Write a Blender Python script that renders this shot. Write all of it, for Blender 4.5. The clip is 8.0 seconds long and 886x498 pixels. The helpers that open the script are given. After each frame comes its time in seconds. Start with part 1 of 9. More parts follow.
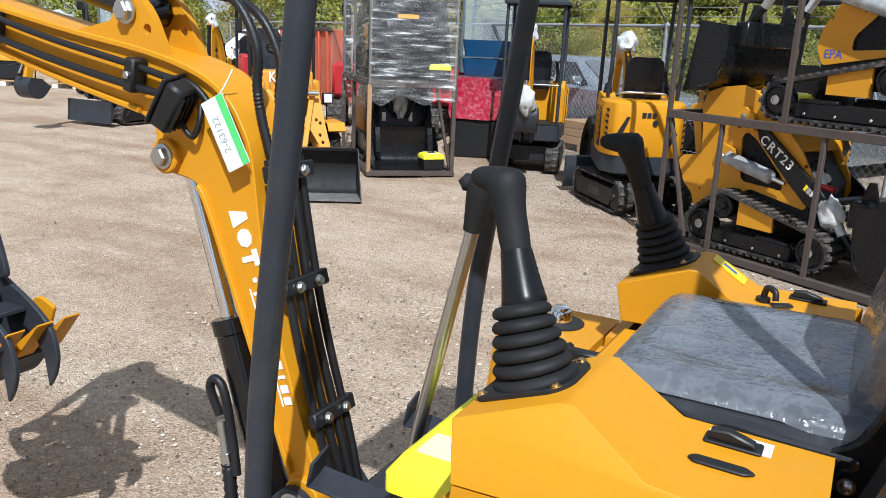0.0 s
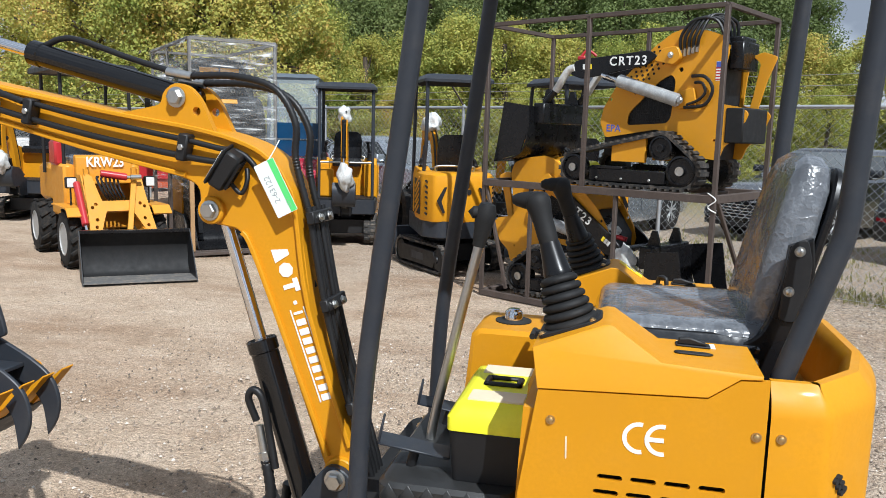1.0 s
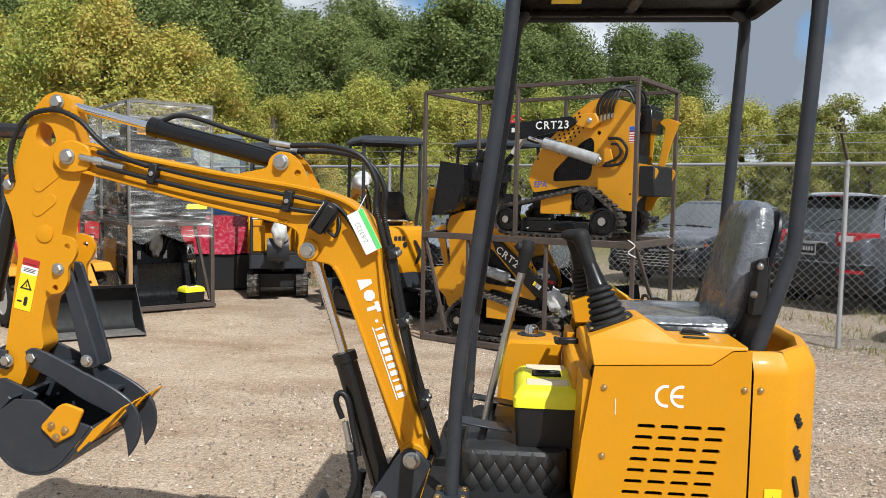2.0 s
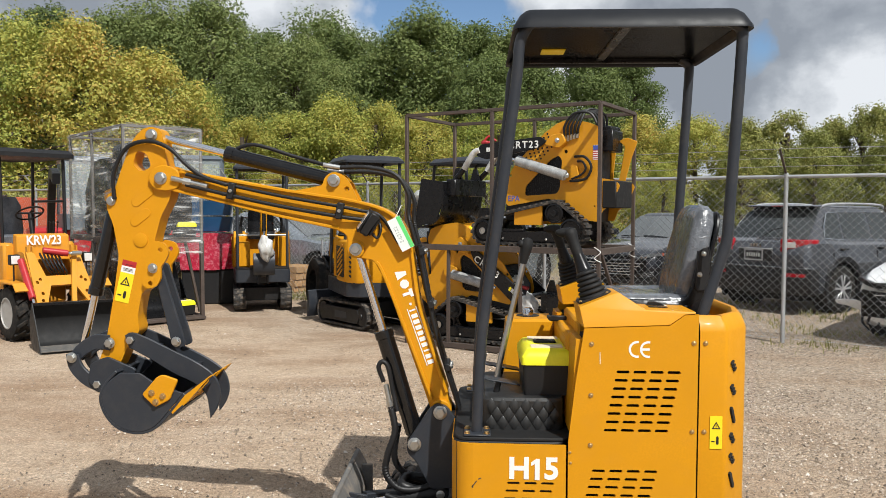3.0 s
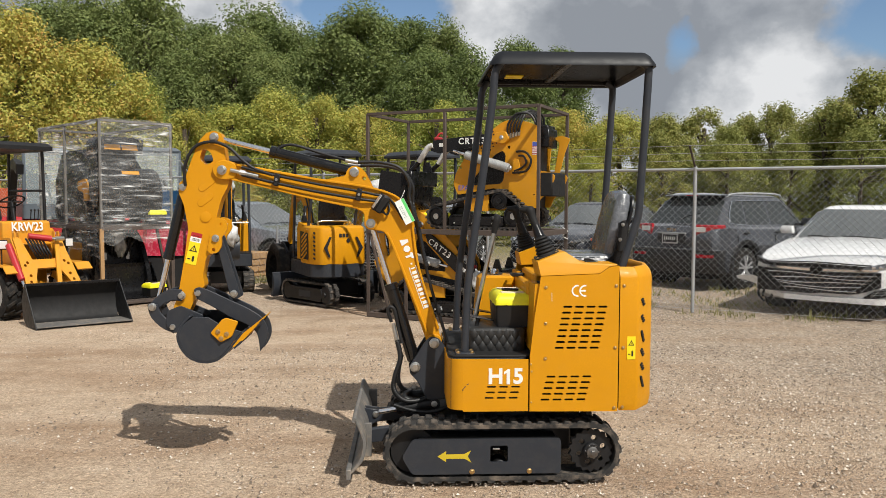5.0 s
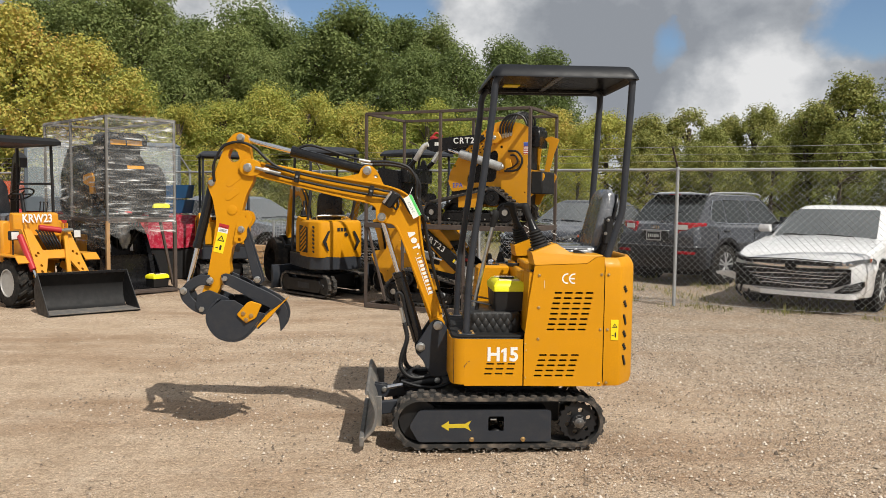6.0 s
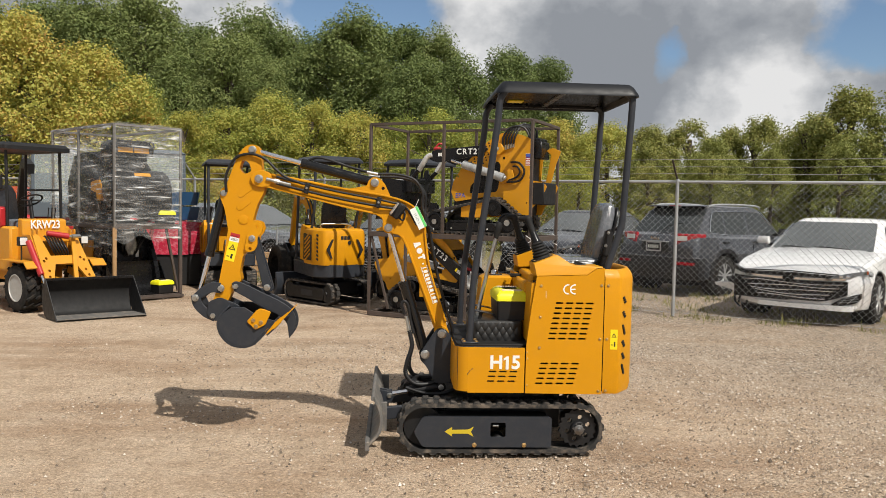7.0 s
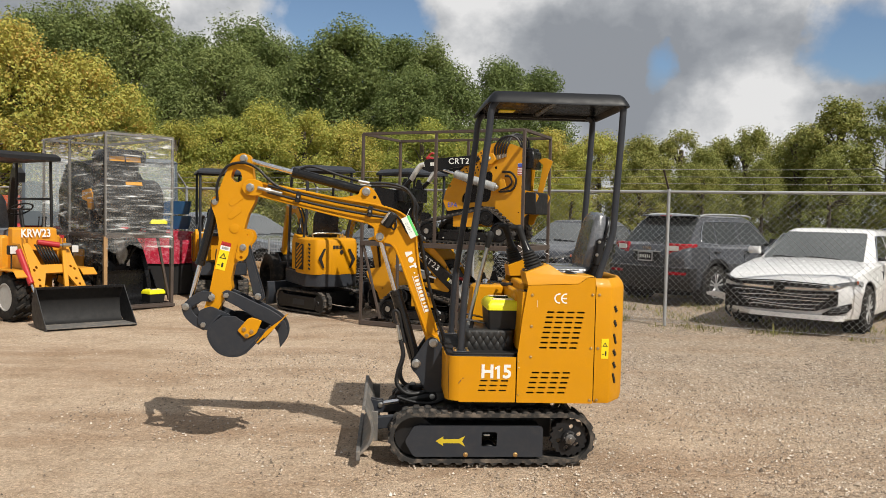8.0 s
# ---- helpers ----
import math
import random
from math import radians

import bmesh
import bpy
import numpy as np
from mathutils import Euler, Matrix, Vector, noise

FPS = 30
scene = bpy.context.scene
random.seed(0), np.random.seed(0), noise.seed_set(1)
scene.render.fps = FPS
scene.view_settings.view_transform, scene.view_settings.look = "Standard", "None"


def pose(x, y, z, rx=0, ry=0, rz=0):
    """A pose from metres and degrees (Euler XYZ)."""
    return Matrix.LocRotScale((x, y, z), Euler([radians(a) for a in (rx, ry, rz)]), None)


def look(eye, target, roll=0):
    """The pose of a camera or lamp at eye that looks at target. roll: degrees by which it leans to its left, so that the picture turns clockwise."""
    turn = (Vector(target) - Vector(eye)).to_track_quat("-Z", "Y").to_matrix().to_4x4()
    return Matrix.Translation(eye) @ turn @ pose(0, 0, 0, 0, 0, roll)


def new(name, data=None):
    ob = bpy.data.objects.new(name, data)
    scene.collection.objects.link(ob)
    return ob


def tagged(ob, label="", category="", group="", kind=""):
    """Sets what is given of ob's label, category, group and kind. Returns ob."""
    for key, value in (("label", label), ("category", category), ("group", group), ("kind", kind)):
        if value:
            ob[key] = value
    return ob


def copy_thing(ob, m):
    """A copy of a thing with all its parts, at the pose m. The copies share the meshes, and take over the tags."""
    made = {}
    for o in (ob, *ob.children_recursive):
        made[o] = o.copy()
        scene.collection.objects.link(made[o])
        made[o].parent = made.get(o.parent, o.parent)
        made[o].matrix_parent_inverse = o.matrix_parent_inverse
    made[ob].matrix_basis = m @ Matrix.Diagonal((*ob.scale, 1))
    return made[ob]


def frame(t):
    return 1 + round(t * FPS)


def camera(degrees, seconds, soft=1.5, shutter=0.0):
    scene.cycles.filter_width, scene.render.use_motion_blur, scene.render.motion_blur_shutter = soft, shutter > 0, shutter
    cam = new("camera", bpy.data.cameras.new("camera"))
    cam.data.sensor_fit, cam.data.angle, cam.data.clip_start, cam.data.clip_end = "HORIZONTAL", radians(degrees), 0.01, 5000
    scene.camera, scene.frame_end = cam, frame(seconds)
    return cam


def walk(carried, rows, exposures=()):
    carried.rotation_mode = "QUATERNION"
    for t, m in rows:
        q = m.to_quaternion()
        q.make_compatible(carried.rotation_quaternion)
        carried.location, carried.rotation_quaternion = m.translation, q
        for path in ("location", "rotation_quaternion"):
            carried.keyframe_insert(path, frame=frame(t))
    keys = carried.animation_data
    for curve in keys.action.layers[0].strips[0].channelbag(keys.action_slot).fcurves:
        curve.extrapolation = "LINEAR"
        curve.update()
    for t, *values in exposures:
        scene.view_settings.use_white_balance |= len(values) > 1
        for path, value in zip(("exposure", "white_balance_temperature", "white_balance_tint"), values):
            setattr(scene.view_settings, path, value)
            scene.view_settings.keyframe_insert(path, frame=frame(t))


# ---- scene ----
cam = camera(58.5, 8.0, soft=0.6, shutter=0.0)
PATH = [
    (0, (-0.026, -1.200, 1.603), (-0.940, 0.505, 1.095), 2.6),
    (0.5, (-0.109, -1.543, 1.56), (-0.766, 0.304, 1.166), 1.9),
    (1, (-0.265, -1.884, 1.565), (-0.704, 0.045, 1.272), 1.5),
    (1.5, (-0.483, -2.212, 1.558), (-0.766, -0.242, 1.352), 1.1),
    (1.7, (-0.545, -2.346, 1.555), (-0.782, -0.368, 1.377), 1.1),
    (3, (-0.791, -3.295, 1.519), (-0.876, -1.299, 1.418), 0.2),
    (3.5, (-0.851, -3.627, 1.5), (-0.894, -1.63, 1.401), 0.0),
    (4, (-0.876, -3.987, 1.493), (-0.87, -1.99, 1.389), -0.2),
    (4.5, (-0.984, -4.218, 1.48), (-0.929, -2.222, 1.367), -0.1),
    (6, (-1.214, -4.934, 1.476), (-1.089, -2.942, 1.346), 0.7),
    (6.5, (-1.246, -5.06, 1.492), (-1.122, -3.068, 1.371), 1.0),
    (7, (-1.251, -5.073, 1.5), (-1.127, -3.08, 1.39), 1.2),
    (7.5, (-1.249, -5.066, 1.492), (-1.116, -3.073, 1.398), 1.3),
    (8, (-1.243, -5.075, 1.496), (-1.101, -3.082, 1.411), 1.3),
]
walk(cam, [(t, look(eye, target, roll)) for t, eye, target, roll in PATH], exposures=[(0, 0.25, 5450, 8.5), (0.5, 0.23, 5500, 8), (1.5, 0.20, 5750, 8), (3, 0.10, 6150, 9), (4.5, 0.02, 6350, 9.5), (8, -0.02, 6550, 10)])

# ---- light: sun high behind the camera, broken cloud ----
SUN_AZ, SUN_EL = math.atan2(-1.25, 0.83), radians(50)
sun_data = bpy.data.lights.new("sun", "SUN")
sun_data.energy, sun_data.angle, sun_data.color = 4.95, radians(0.55), (1.0, 0.95, 0.86)
sun = new("sun", sun_data)
sun_way = Vector((math.cos(SUN_AZ) * math.cos(SUN_EL), math.sin(SUN_AZ) * math.cos(SUN_EL), math.sin(SUN_EL)))
sun.matrix_world = look(sun_way * 60, (0, 0, 0))

world = bpy.data.worlds.new("sky")
scene.world = world
world.use_nodes = True
wt = world.node_tree
wt.nodes.clear()


def wnode(kind, **values):
    n = wt.nodes.new(kind)
    for key, value in values.items():
        n.inputs[key].default_value = value
    return n


sky = wt.nodes.new("ShaderNodeTexSky")
sky.sky_type = "NISHITA"
sky.sun_disc = False
sky.sun_elevation = SUN_EL
sky.sun_rotation = math.pi / 2 - SUN_AZ
sky.air_density, sky.dust_density, sky.ozone_density = 1.0, 0.25, 3.0
co = wt.nodes.new("ShaderNodeTexCoord")
turn = wt.nodes.new("ShaderNodeMapping")
turn.inputs["Location"].default_value = (5.3, 2.4, 0.7)
turn.inputs["Scale"].default_value = (1.0, 1.0, 1.25)
wt.links.new(co.outputs["Generated"], turn.inputs[0])
puff = wnode("ShaderNodeTexNoise", Scale=3.0, Detail=8.0, Roughness=0.52)
wt.links.new(turn.outputs[0], puff.inputs["Vector"])
shade = wnode("ShaderNodeTexNoise", Scale=6.0, Detail=8.0, Roughness=0.56)
wt.links.new(turn.outputs[0], shade.inputs["Vector"])


def wmath(op, a, b):
    n = wt.nodes.new("ShaderNodeMath")
    n.operation = op
    for i, v in enumerate((a, b)):
        if isinstance(v, float):
            n.inputs[i].default_value = v
        else:
            wt.links.new(v, n.inputs[i])
    return n.outputs[0]


# breaks in the cloud have ragged edges
ragged = wnode("ShaderNodeTexNoise", Scale=8.0, Detail=6.0, Roughness=0.52)
wt.links.new(co.outputs["Generated"], ragged.inputs["Vector"])
bent = wt.nodes.new("ShaderNodeVectorMath")
bent.operation = "MULTIPLY_ADD"
wt.links.new(ragged.outputs["Color"], bent.inputs[0])
bent.inputs[1].default_value = (0.13, 0.13, 0.13)
shift = wt.nodes.new("ShaderNodeVectorMath")
shift.operation = "SUBTRACT"
wt.links.new(co.outputs["Generated"], shift.inputs[0])
shift.inputs[1].default_value = (0.065, 0.065, 0.065)
wt.links.new(shift.outputs[0], bent.inputs[2])
bearing = wt.nodes.new("ShaderNodeVectorMath")
bearing.operation = "NORMALIZE"
wt.links.new(bent.outputs[0], bearing.inputs[0])


def lobe(total, op, way, r0, r1, k):
    """Adds to or takes from a cloud value round one direction; radii in degrees."""
    dot = wt.nodes.new("ShaderNodeVectorMath")
    dot.operation = "DOT_PRODUCT"
    wt.links.new(bearing.outputs[0], dot.inputs[0])
    dot.inputs[1].default_value = Vector(way).normalized()
    span = wnode("ShaderNodeMapRange", **{"From Min": math.cos(radians(r1)), "From Max": math.cos(radians(r0)), "To Min": 0.0, "To Max": k})
    span.interpolation_type = "SMOOTHSTEP"
    wt.links.new(dot.outputs["Value"], span.inputs["Value"])
    return wmath(op, total, span.outputs[0])


depth_ = wmath("ADD", puff.outputs[0], 0.19)
for hole in (((-0.052, 0.972, 0.246), 0.5, 7.0, 0.44), ((0.32, 0.93, 0.18), 0.0, 2.2, 0.26), ((0.490, 0.848, 0.206), 0.0, 4.4, 0.36), ((0.545, 0.825, 0.15), 0.0, 4.0, 0.12)):
    depth_ = lobe(depth_, "SUBTRACT", *hole)
cover = wt.nodes.new("ShaderNodeValToRGB")
cover.color_ramp.elements[0].position, cover.color_ramp.elements[1].position = 0.40, 0.56
wt.links.new(depth_, cover.inputs[0])
# sunlit heaps (light) and flat undersides (grey)
lit = wmath("ADD", wmath("MULTIPLY", shade.outputs[0], 1.7), -0.37)
for heap in (((0.073, 0.967, 0.250), 0.0, 5.0, 0.16), ((0.374, 0.918, 0.115), 0.0, 6.0, 0.16), ((0.408, 0.883, 0.240), 0.0, 6.0, 0.10), ((0.470, 0.870, 0.135), 0.0, 6.0, 0.15), ((-0.236, 0.944, 0.23), 0.0, 9.0, 0.18)):
    lit = lobe(lit, "ADD", *heap)
for belly in (((0.264, 0.946, 0.195), 1.0, 7.0, 0.14), ((0.392, 0.901, 0.195), 0.5, 5.0, 0.12)):
    lit = lobe(lit, "SUBTRACT", *belly)
tone = wt.nodes.new("ShaderNodeValToRGB")
tone.color_ramp.elements[0].position, tone.color_ramp.elements[0].color = 0.30, (0.36, 0.385, 0.425, 1)
tone.color_ramp.elements[1].position, tone.color_ramp.elements[1].color = 0.74, (1.0, 1.0, 1.0, 1)
mid_tone = tone.color_ramp.elements.new(0.47)
mid_tone.color = (0.50, 0.525, 0.56, 1)
wt.links.new(lit, tone.inputs[0])
bg_sky = wnode("ShaderNodeBackground", Strength=0.095)
wt.links.new(sky.outputs[0], bg_sky.inputs[0])
bg_cloud = wnode("ShaderNodeBackground", Strength=0.79)
wt.links.new(tone.outputs[0], bg_cloud.inputs[0])
blend = wt.nodes.new("ShaderNodeMixShader")
wt.links.new(cover.outputs[0], blend.inputs[0])
wt.links.new(bg_sky.outputs[0], blend.inputs[1])
wt.links.new(bg_cloud.outputs[0], blend.inputs[2])
wout = wt.nodes.new("ShaderNodeOutputWorld")
wt.links.new(blend.outputs[0], wout.inputs[0])

# ---- materials ----


class Nodes:
    """A small wrapper to lay out one node material."""

    def __init__(self, name):
        self.mat = bpy.data.materials.new(name)
        self.mat.use_nodes = True
        self.t = self.mat.node_tree
        self.bsdf = self.t.nodes["Principled BSDF"]
        self.co = self.t.nodes.new("ShaderNodeTexCoord").outputs["Object"]

    def link(self, a, b):
        self.t.links.new(a, b)

    def noise(self, scale, detail=4.0, rough=0.55, stretch=None):
        n = self.t.nodes.new("ShaderNodeTexNoise")
        n.inputs["Scale"].default_value, n.inputs["Detail"].default_value = scale, detail
        n.inputs["Roughness"].default_value = rough
        src = self.co
        if stretch:
            m = self.t.nodes.new("ShaderNodeMapping")
            m.inputs["Scale"].default_value = stretch
            self.link(src, m.inputs[0])
            src = m.outputs[0]
        self.link(src, n.inputs["Vector"])
        return n.outputs[0]

    def ramp(self, fac, stops):
        r = self.t.nodes.new("ShaderNodeValToRGB")
        els = r.color_ramp.elements
        while len(els) < len(stops):
            els.new(0.5)
        for e, (p, c) in zip(els, stops):
            e.position = p
            e.color = (*c, 1) if isinstance(c, tuple) else (c, c, c, 1)
        self.link(fac, r.inputs[0])
        return r.outputs[0]

    def mix(self, fac, a, b, mode="MIX"):
        n = self.t.nodes.new("ShaderNodeMix")
        n.data_type, n.blend_type = "RGBA", mode
        for sock, v in ((n.inputs[0], fac), (n.inputs[6], a), (n.inputs[7], b)):
            if isinstance(v, (int, float)):
                sock.default_value = v
            elif isinstance(v, tuple):
                sock.default_value = (*v, 1)
            else:
                self.link(v, sock)
        return n.outputs[2]

    def math(self, op, a, b=0.0):
        n = self.t.nodes.new("ShaderNodeMath")
        n.operation = op
        for i, v in enumerate((a, b)):
            if isinstance(v, (int, float)):
                n.inputs[i].default_value = v
            else:
                self.link(v, n.inputs[i])
        return n.outputs[0]

    def bump(self, fac, strength, dist=0.01, base=None):
        n = self.t.nodes.new("ShaderNodeBump")
        n.inputs["Strength"].default_value, n.inputs["Distance"].default_value = strength, dist
        self.link(fac, n.inputs["Height"])
        if base:
            self.link(base, n.inputs["Normal"])
        return n.outputs[0]

    def put(self, **values):
        for key, v in values.items():
            sock = self.bsdf.inputs[key.replace("_", " ")]
            if isinstance(v, (int, float)):
                sock.default_value = v
            elif isinstance(v, tuple):
                sock.default_value = (*v, 1)
            else:
                self.link(v, sock)
        return self.mat


def scaled(c, k):
    return tuple(min(1.0, v * k) for v in c)


def plain(name, col, rough=0.5, metal=0.0, var=0.12, scale=6.0, fine=120.0, bump=0.05, coat=0.0, dust=0.0,
          dust_col=(0.30, 0.23, 0.16), spec=0.5):
    """Painted, moulded or metal surface: tone drift, fine grain, uneven gloss and some settled dust."""
    n = Nodes(name)
    big, small = n.noise(scale, 5), n.noise(fine, 3)
    c = n.mix(n.ramp(big, [(0.3, 0.0), (0.7, 1.0)]), scaled(col, 1 - var), scaled(col, 1 + var))
    c = n.mix(n.ramp(small, [(0.35, 0.0), (0.65, 1.0)]), c, scaled(col, 1 - var * 0.6))
    if dust:
        patches = n.ramp(n.noise(scale * 2.3, 7, 0.65), [(0.48, 0.0), (0.75, dust)])
        c = n.mix(patches, c, dust_col)
    r = n.ramp(n.noise(scale * 3, 6), [(0.3, max(0.02, rough - 0.07)), (0.7, min(1.0, rough + 0.09))])
    n.put(Base_Color=c, Roughness=r, Metallic=metal, Coat_Weight=coat, Coat_Roughness=0.08, Specular_IOR_Level=spec)
    if bump:
        n.put(Normal=n.bump(small, bump, 0.002))
    return n.mat


YELLOW = plain("yellow_paint", (0.595, 0.262, 0.004), 0.46, var=0.05, bump=0.05, coat=0.03, dust=0.03, spec=0.22)
YELLOW_FAR = plain("loader_yellow_paint", (0.62, 0.278, 0.007), 0.5, var=0.06, bump=0.03, coat=0.06, dust=0.08, spec=0.32)
AMBER = plain("amber_paint", (0.62, 0.268, 0.012), 0.45, var=0.06, bump=0.03, coat=0.1, dust=0.15)
GREY = plain("slate_grey_paint", (0.027, 0.031, 0.039), 0.42, var=0.10, bump=0.04, dust=0.05, spec=0.35)
GREY_DUSTY = plain("worn_slate_paint", (0.13, 0.125, 0.118), 0.6, var=0.22, bump=0.1, dust=0.75, dust_col=(0.34, 0.28, 0.215))
PENCIL = plain("faint_pencil", (0.30, 0.33, 0.33), 0.7, var=0.1, bump=0)
GLOSS = plain("gloss_black_cylinder", (0.006, 0.006, 0.0065), 0.12, var=0.1, bump=0.01, spec=0.5)
CANOPY = plain("canopy_paint", (0.013, 0.0145, 0.018), 0.42, var=0.12, bump=0.04, dust=0.03, dust_col=(0.05, 0.047, 0.045), spec=0.16)
# near-black, almost no reflection: paints the shade under the canopy roof
ROOF_SHADE = plain("roof_underside_shade", (0.004, 0.004, 0.0045), 0.20, var=0.2, scale=3, bump=0.0, spec=0.02)
BLACK = plain("black_paint", (0.007, 0.007, 0.008), 0.28, var=0.15, bump=0.03, dust=0.04, dust_col=(0.05, 0.045, 0.04), spec=0.3)
SATIN = plain("satin_black", (0.010, 0.010, 0.011), 0.5, var=0.15, bump=0.05, dust=0.06, dust_col=(0.08, 0.07, 0.06), spec=0.4)
RUBBER = plain("black_rubber", (0.013, 0.013, 0.0135), 0.66, var=0.2, bump=0.15, dust=0.10, dust_col=(0.08, 0.065, 0.05), spec=0.3)
TRACK = plain("dusty_rubber_track", (0.024, 0.023, 0.022), 0.85, var=0.25, bump=0.3, dust=0.7, dust_col=(0.27, 0.215, 0.165))
TREAD = plain("muddy_tyre_rubber", (0.016, 0.0155, 0.015), 0.85, var=0.3, bump=0.3, dust=0.32, dust_col=(0.13, 0.10, 0.075), spec=0.25)
HOSE = plain("hydraulic_hose_rubber", (0.010, 0.010, 0.011), 0.45, var=0.2, fine=400, bump=0.25, spec=0.4)
CHROME = plain("chrome", (0.75, 0.76, 0.78), 0.10, 1.0, var=0.03, bump=0.0)
ZINC = plain("zinc_plated_steel", (0.52, 0.52, 0.50), 0.34, 1.0, var=0.12, bump=0.05)
STEEL = plain("dark_bare_steel", (0.20, 0.195, 0.19), 0.42, 0.9, var=0.2, bump=0.1)
GALV = plain("galvanised_steel", (0.44, 0.45, 0.46), 0.5, 0.55, var=0.15, bump=0.06)
BRASS = plain("yellow_passivated_bolt", (0.62, 0.43, 0.20), 0.35, 1.0, var=0.1, bump=0.0)
RUST = plain("brown_weathered_steel", (0.088, 0.066, 0.055), 0.72, 0.2, var=0.3, scale=9, bump=0.2)
WHITE = plain("white_vinyl", (0.78, 0.78, 0.76), 0.4, var=0.04, bump=0.0)
LEMON = plain("fluorescent_yellow_plastic", (0.80, 0.76, 0.015), 0.42, var=0.05, bump=0.02)
LABEL_Y = plain("yellow_label", (0.86, 0.66, 0.01), 0.4, var=0.03, bump=0.0)
ARROW_Y = plain("dusty_yellow_sticker", (0.56, 0.42, 0.02), 0.5, var=0.08, bump=0.0)
RED = plain("red_paint", (0.42, 0.020, 0.024), 0.38, var=0.1, bump=0.03, coat=0.2)
INK = plain("black_ink", (0.012, 0.012, 0.012), 0.5, var=0.05, bump=0.0)
# near-black colour that stands in for the shade inside openings
DARK = plain("interior_shade_black", (0.012, 0.012, 0.012), 0.9, var=0.1, bump=0.0)
POST = plain("film_greyed_post", (0.15, 0.142, 0.132), 0.6, var=0.2, bump=0.1)
RIM = plain("off_white_rim", (0.40, 0.40, 0.385), 0.45, var=0.12, scale=14, bump=0.05, dust=0.3)
SILVER_RIM = plain("painted_silver_rim", (0.55, 0.56, 0.57), 0.35, 0.6, var=0.08, bump=0.03, dust=0.2)
WHITE_CAR = plain("white_car_paint", (0.78, 0.78, 0.78), 0.22, var=0.02, bump=0.0, coat=0.8, dust=0.05)
DARK_CAR = plain("graphite_car_paint", (0.070, 0.074, 0.084), 0.22, 0.3, var=0.08, bump=0.0, coat=0.9, dust=0.08)
NIGHT_CAR = plain("midnight_car_paint", (0.012, 0.014, 0.020), 0.22, 0.2, var=0.08, bump=0.0, coat=0.9, dust=0.10)
SILVER_CAR = plain("silver_car_paint", (0.30, 0.33, 0.36), 0.25, 0.6, var=0.05, bump=0.0, coat=0.7)
WOOD = plain("pine_board", (0.40, 0.24, 0.11), 0.7, var=0.22, scale=3, fine=60, bump=0.15)
ORANGE = plain("faded_orange_steel", (0.50, 0.085, 0.025), 0.6, var=0.25, scale=2, bump=0.15, dust=0.3)
BLUE = plain("blue_plastic", (0.012, 0.07, 0.17), 0.35, var=0.2, bump=0.05)
CREAM = plain("pale_card_label", (0.72, 0.60, 0.42), 0.6, var=0.05, bump=0.0)
GREEN = plain("green_print", (0.12, 0.62, 0.16), 0.45, var=0.05, bump=0.0)
PAPER = plain("white_card", (0.74, 0.78, 0.74), 0.55, var=0.04, bump=0.02)
NAVY = plain("blue_print", (0.06, 0.10, 0.42), 0.5, var=0.05, bump=0.0)
HEADLAMP = plain("smoked_clear_lamp", (0.16, 0.165, 0.17), 0.12, 0.3, var=0.4, scale=25, bump=0.0, coat=1.0)
GLOW = plain("lamp_lens", (0.70, 0.70, 0.68), 0.15, 0.0, var=0.1, bump=0.0, coat=1.0)
TAIL = plain("red_lamp_lens", (0.36, 0.012, 0.020), 0.15, var=0.1, bump=0.0, coat=1.0)


def glass_mat(name, tint, rough=0.04):
    n = Nodes(name)
    n.put(Base_Color=tint, Roughness=rough, Specular_IOR_Level=0.55)
    return n.mat


CAB_GREY = plain("cab_blue_grey", (0.10, 0.12, 0.14), 0.4, var=0.1, bump=0.03)
CAR_GLASS = glass_mat("tinted_car_glass", (0.034, 0.038, 0.038))
# grey base lifted to carry the sky's reflection in front screens
SCREEN_GLASS = plain("sky_grey_windscreen_glass", (0.085, 0.093, 0.094), 0.10, var=0.25, scale=3, bump=0, spec=0.8, coat=0.4)


def film_mat(name, alpha, tint, rough=0.12, streak=(30, 3, 60), bump=0.6):
    """Clear stretch film: half see-through and glossy, with pale streaks painted in as sheen."""
    n = Nodes(name)
    streaks = n.noise(1.0, 6, 0.6, stretch=streak)
    wrinkles = n.noise(7.0, 5, 0.6, stretch=(1, 1, 4))
    # streak peaks turn nearly opaque and pale, a painted sheen
    a = n.ramp(streaks, [(0.42, alpha * 0.35), (0.54, alpha * 0.8), (0.61, alpha * 2.2), (0.68, min(1.0, alpha * 6.0))])
    n.put(Base_Color=tint, Roughness=rough, Alpha=a, Specular_IOR_Level=0.9,
          Normal=n.bump(n.math("ADD", streaks, wrinkles), bump, 0.02))
    return n.mat


CAB_GLASS = Nodes("clear_cab_glass").put(Base_Color=(0.75, 0.85, 0.88), Roughness=0.02, Alpha=0.16, Specular_IOR_Level=0.9)
FILM = film_mat("clear_stretch_film", 0.17, (0.84, 0.85, 0.84), streak=(2.4, 2.4, 20))
# the dust values here lay pale pink patches over the red film
RED_FILM = plain("red_stretch_film", (0.42, 0.016, 0.045), 0.2, var=0.3, scale=9, fine=28, bump=1.0, coat=0.6, dust=0.5, dust_col=(0.75, 0.36, 0.42))


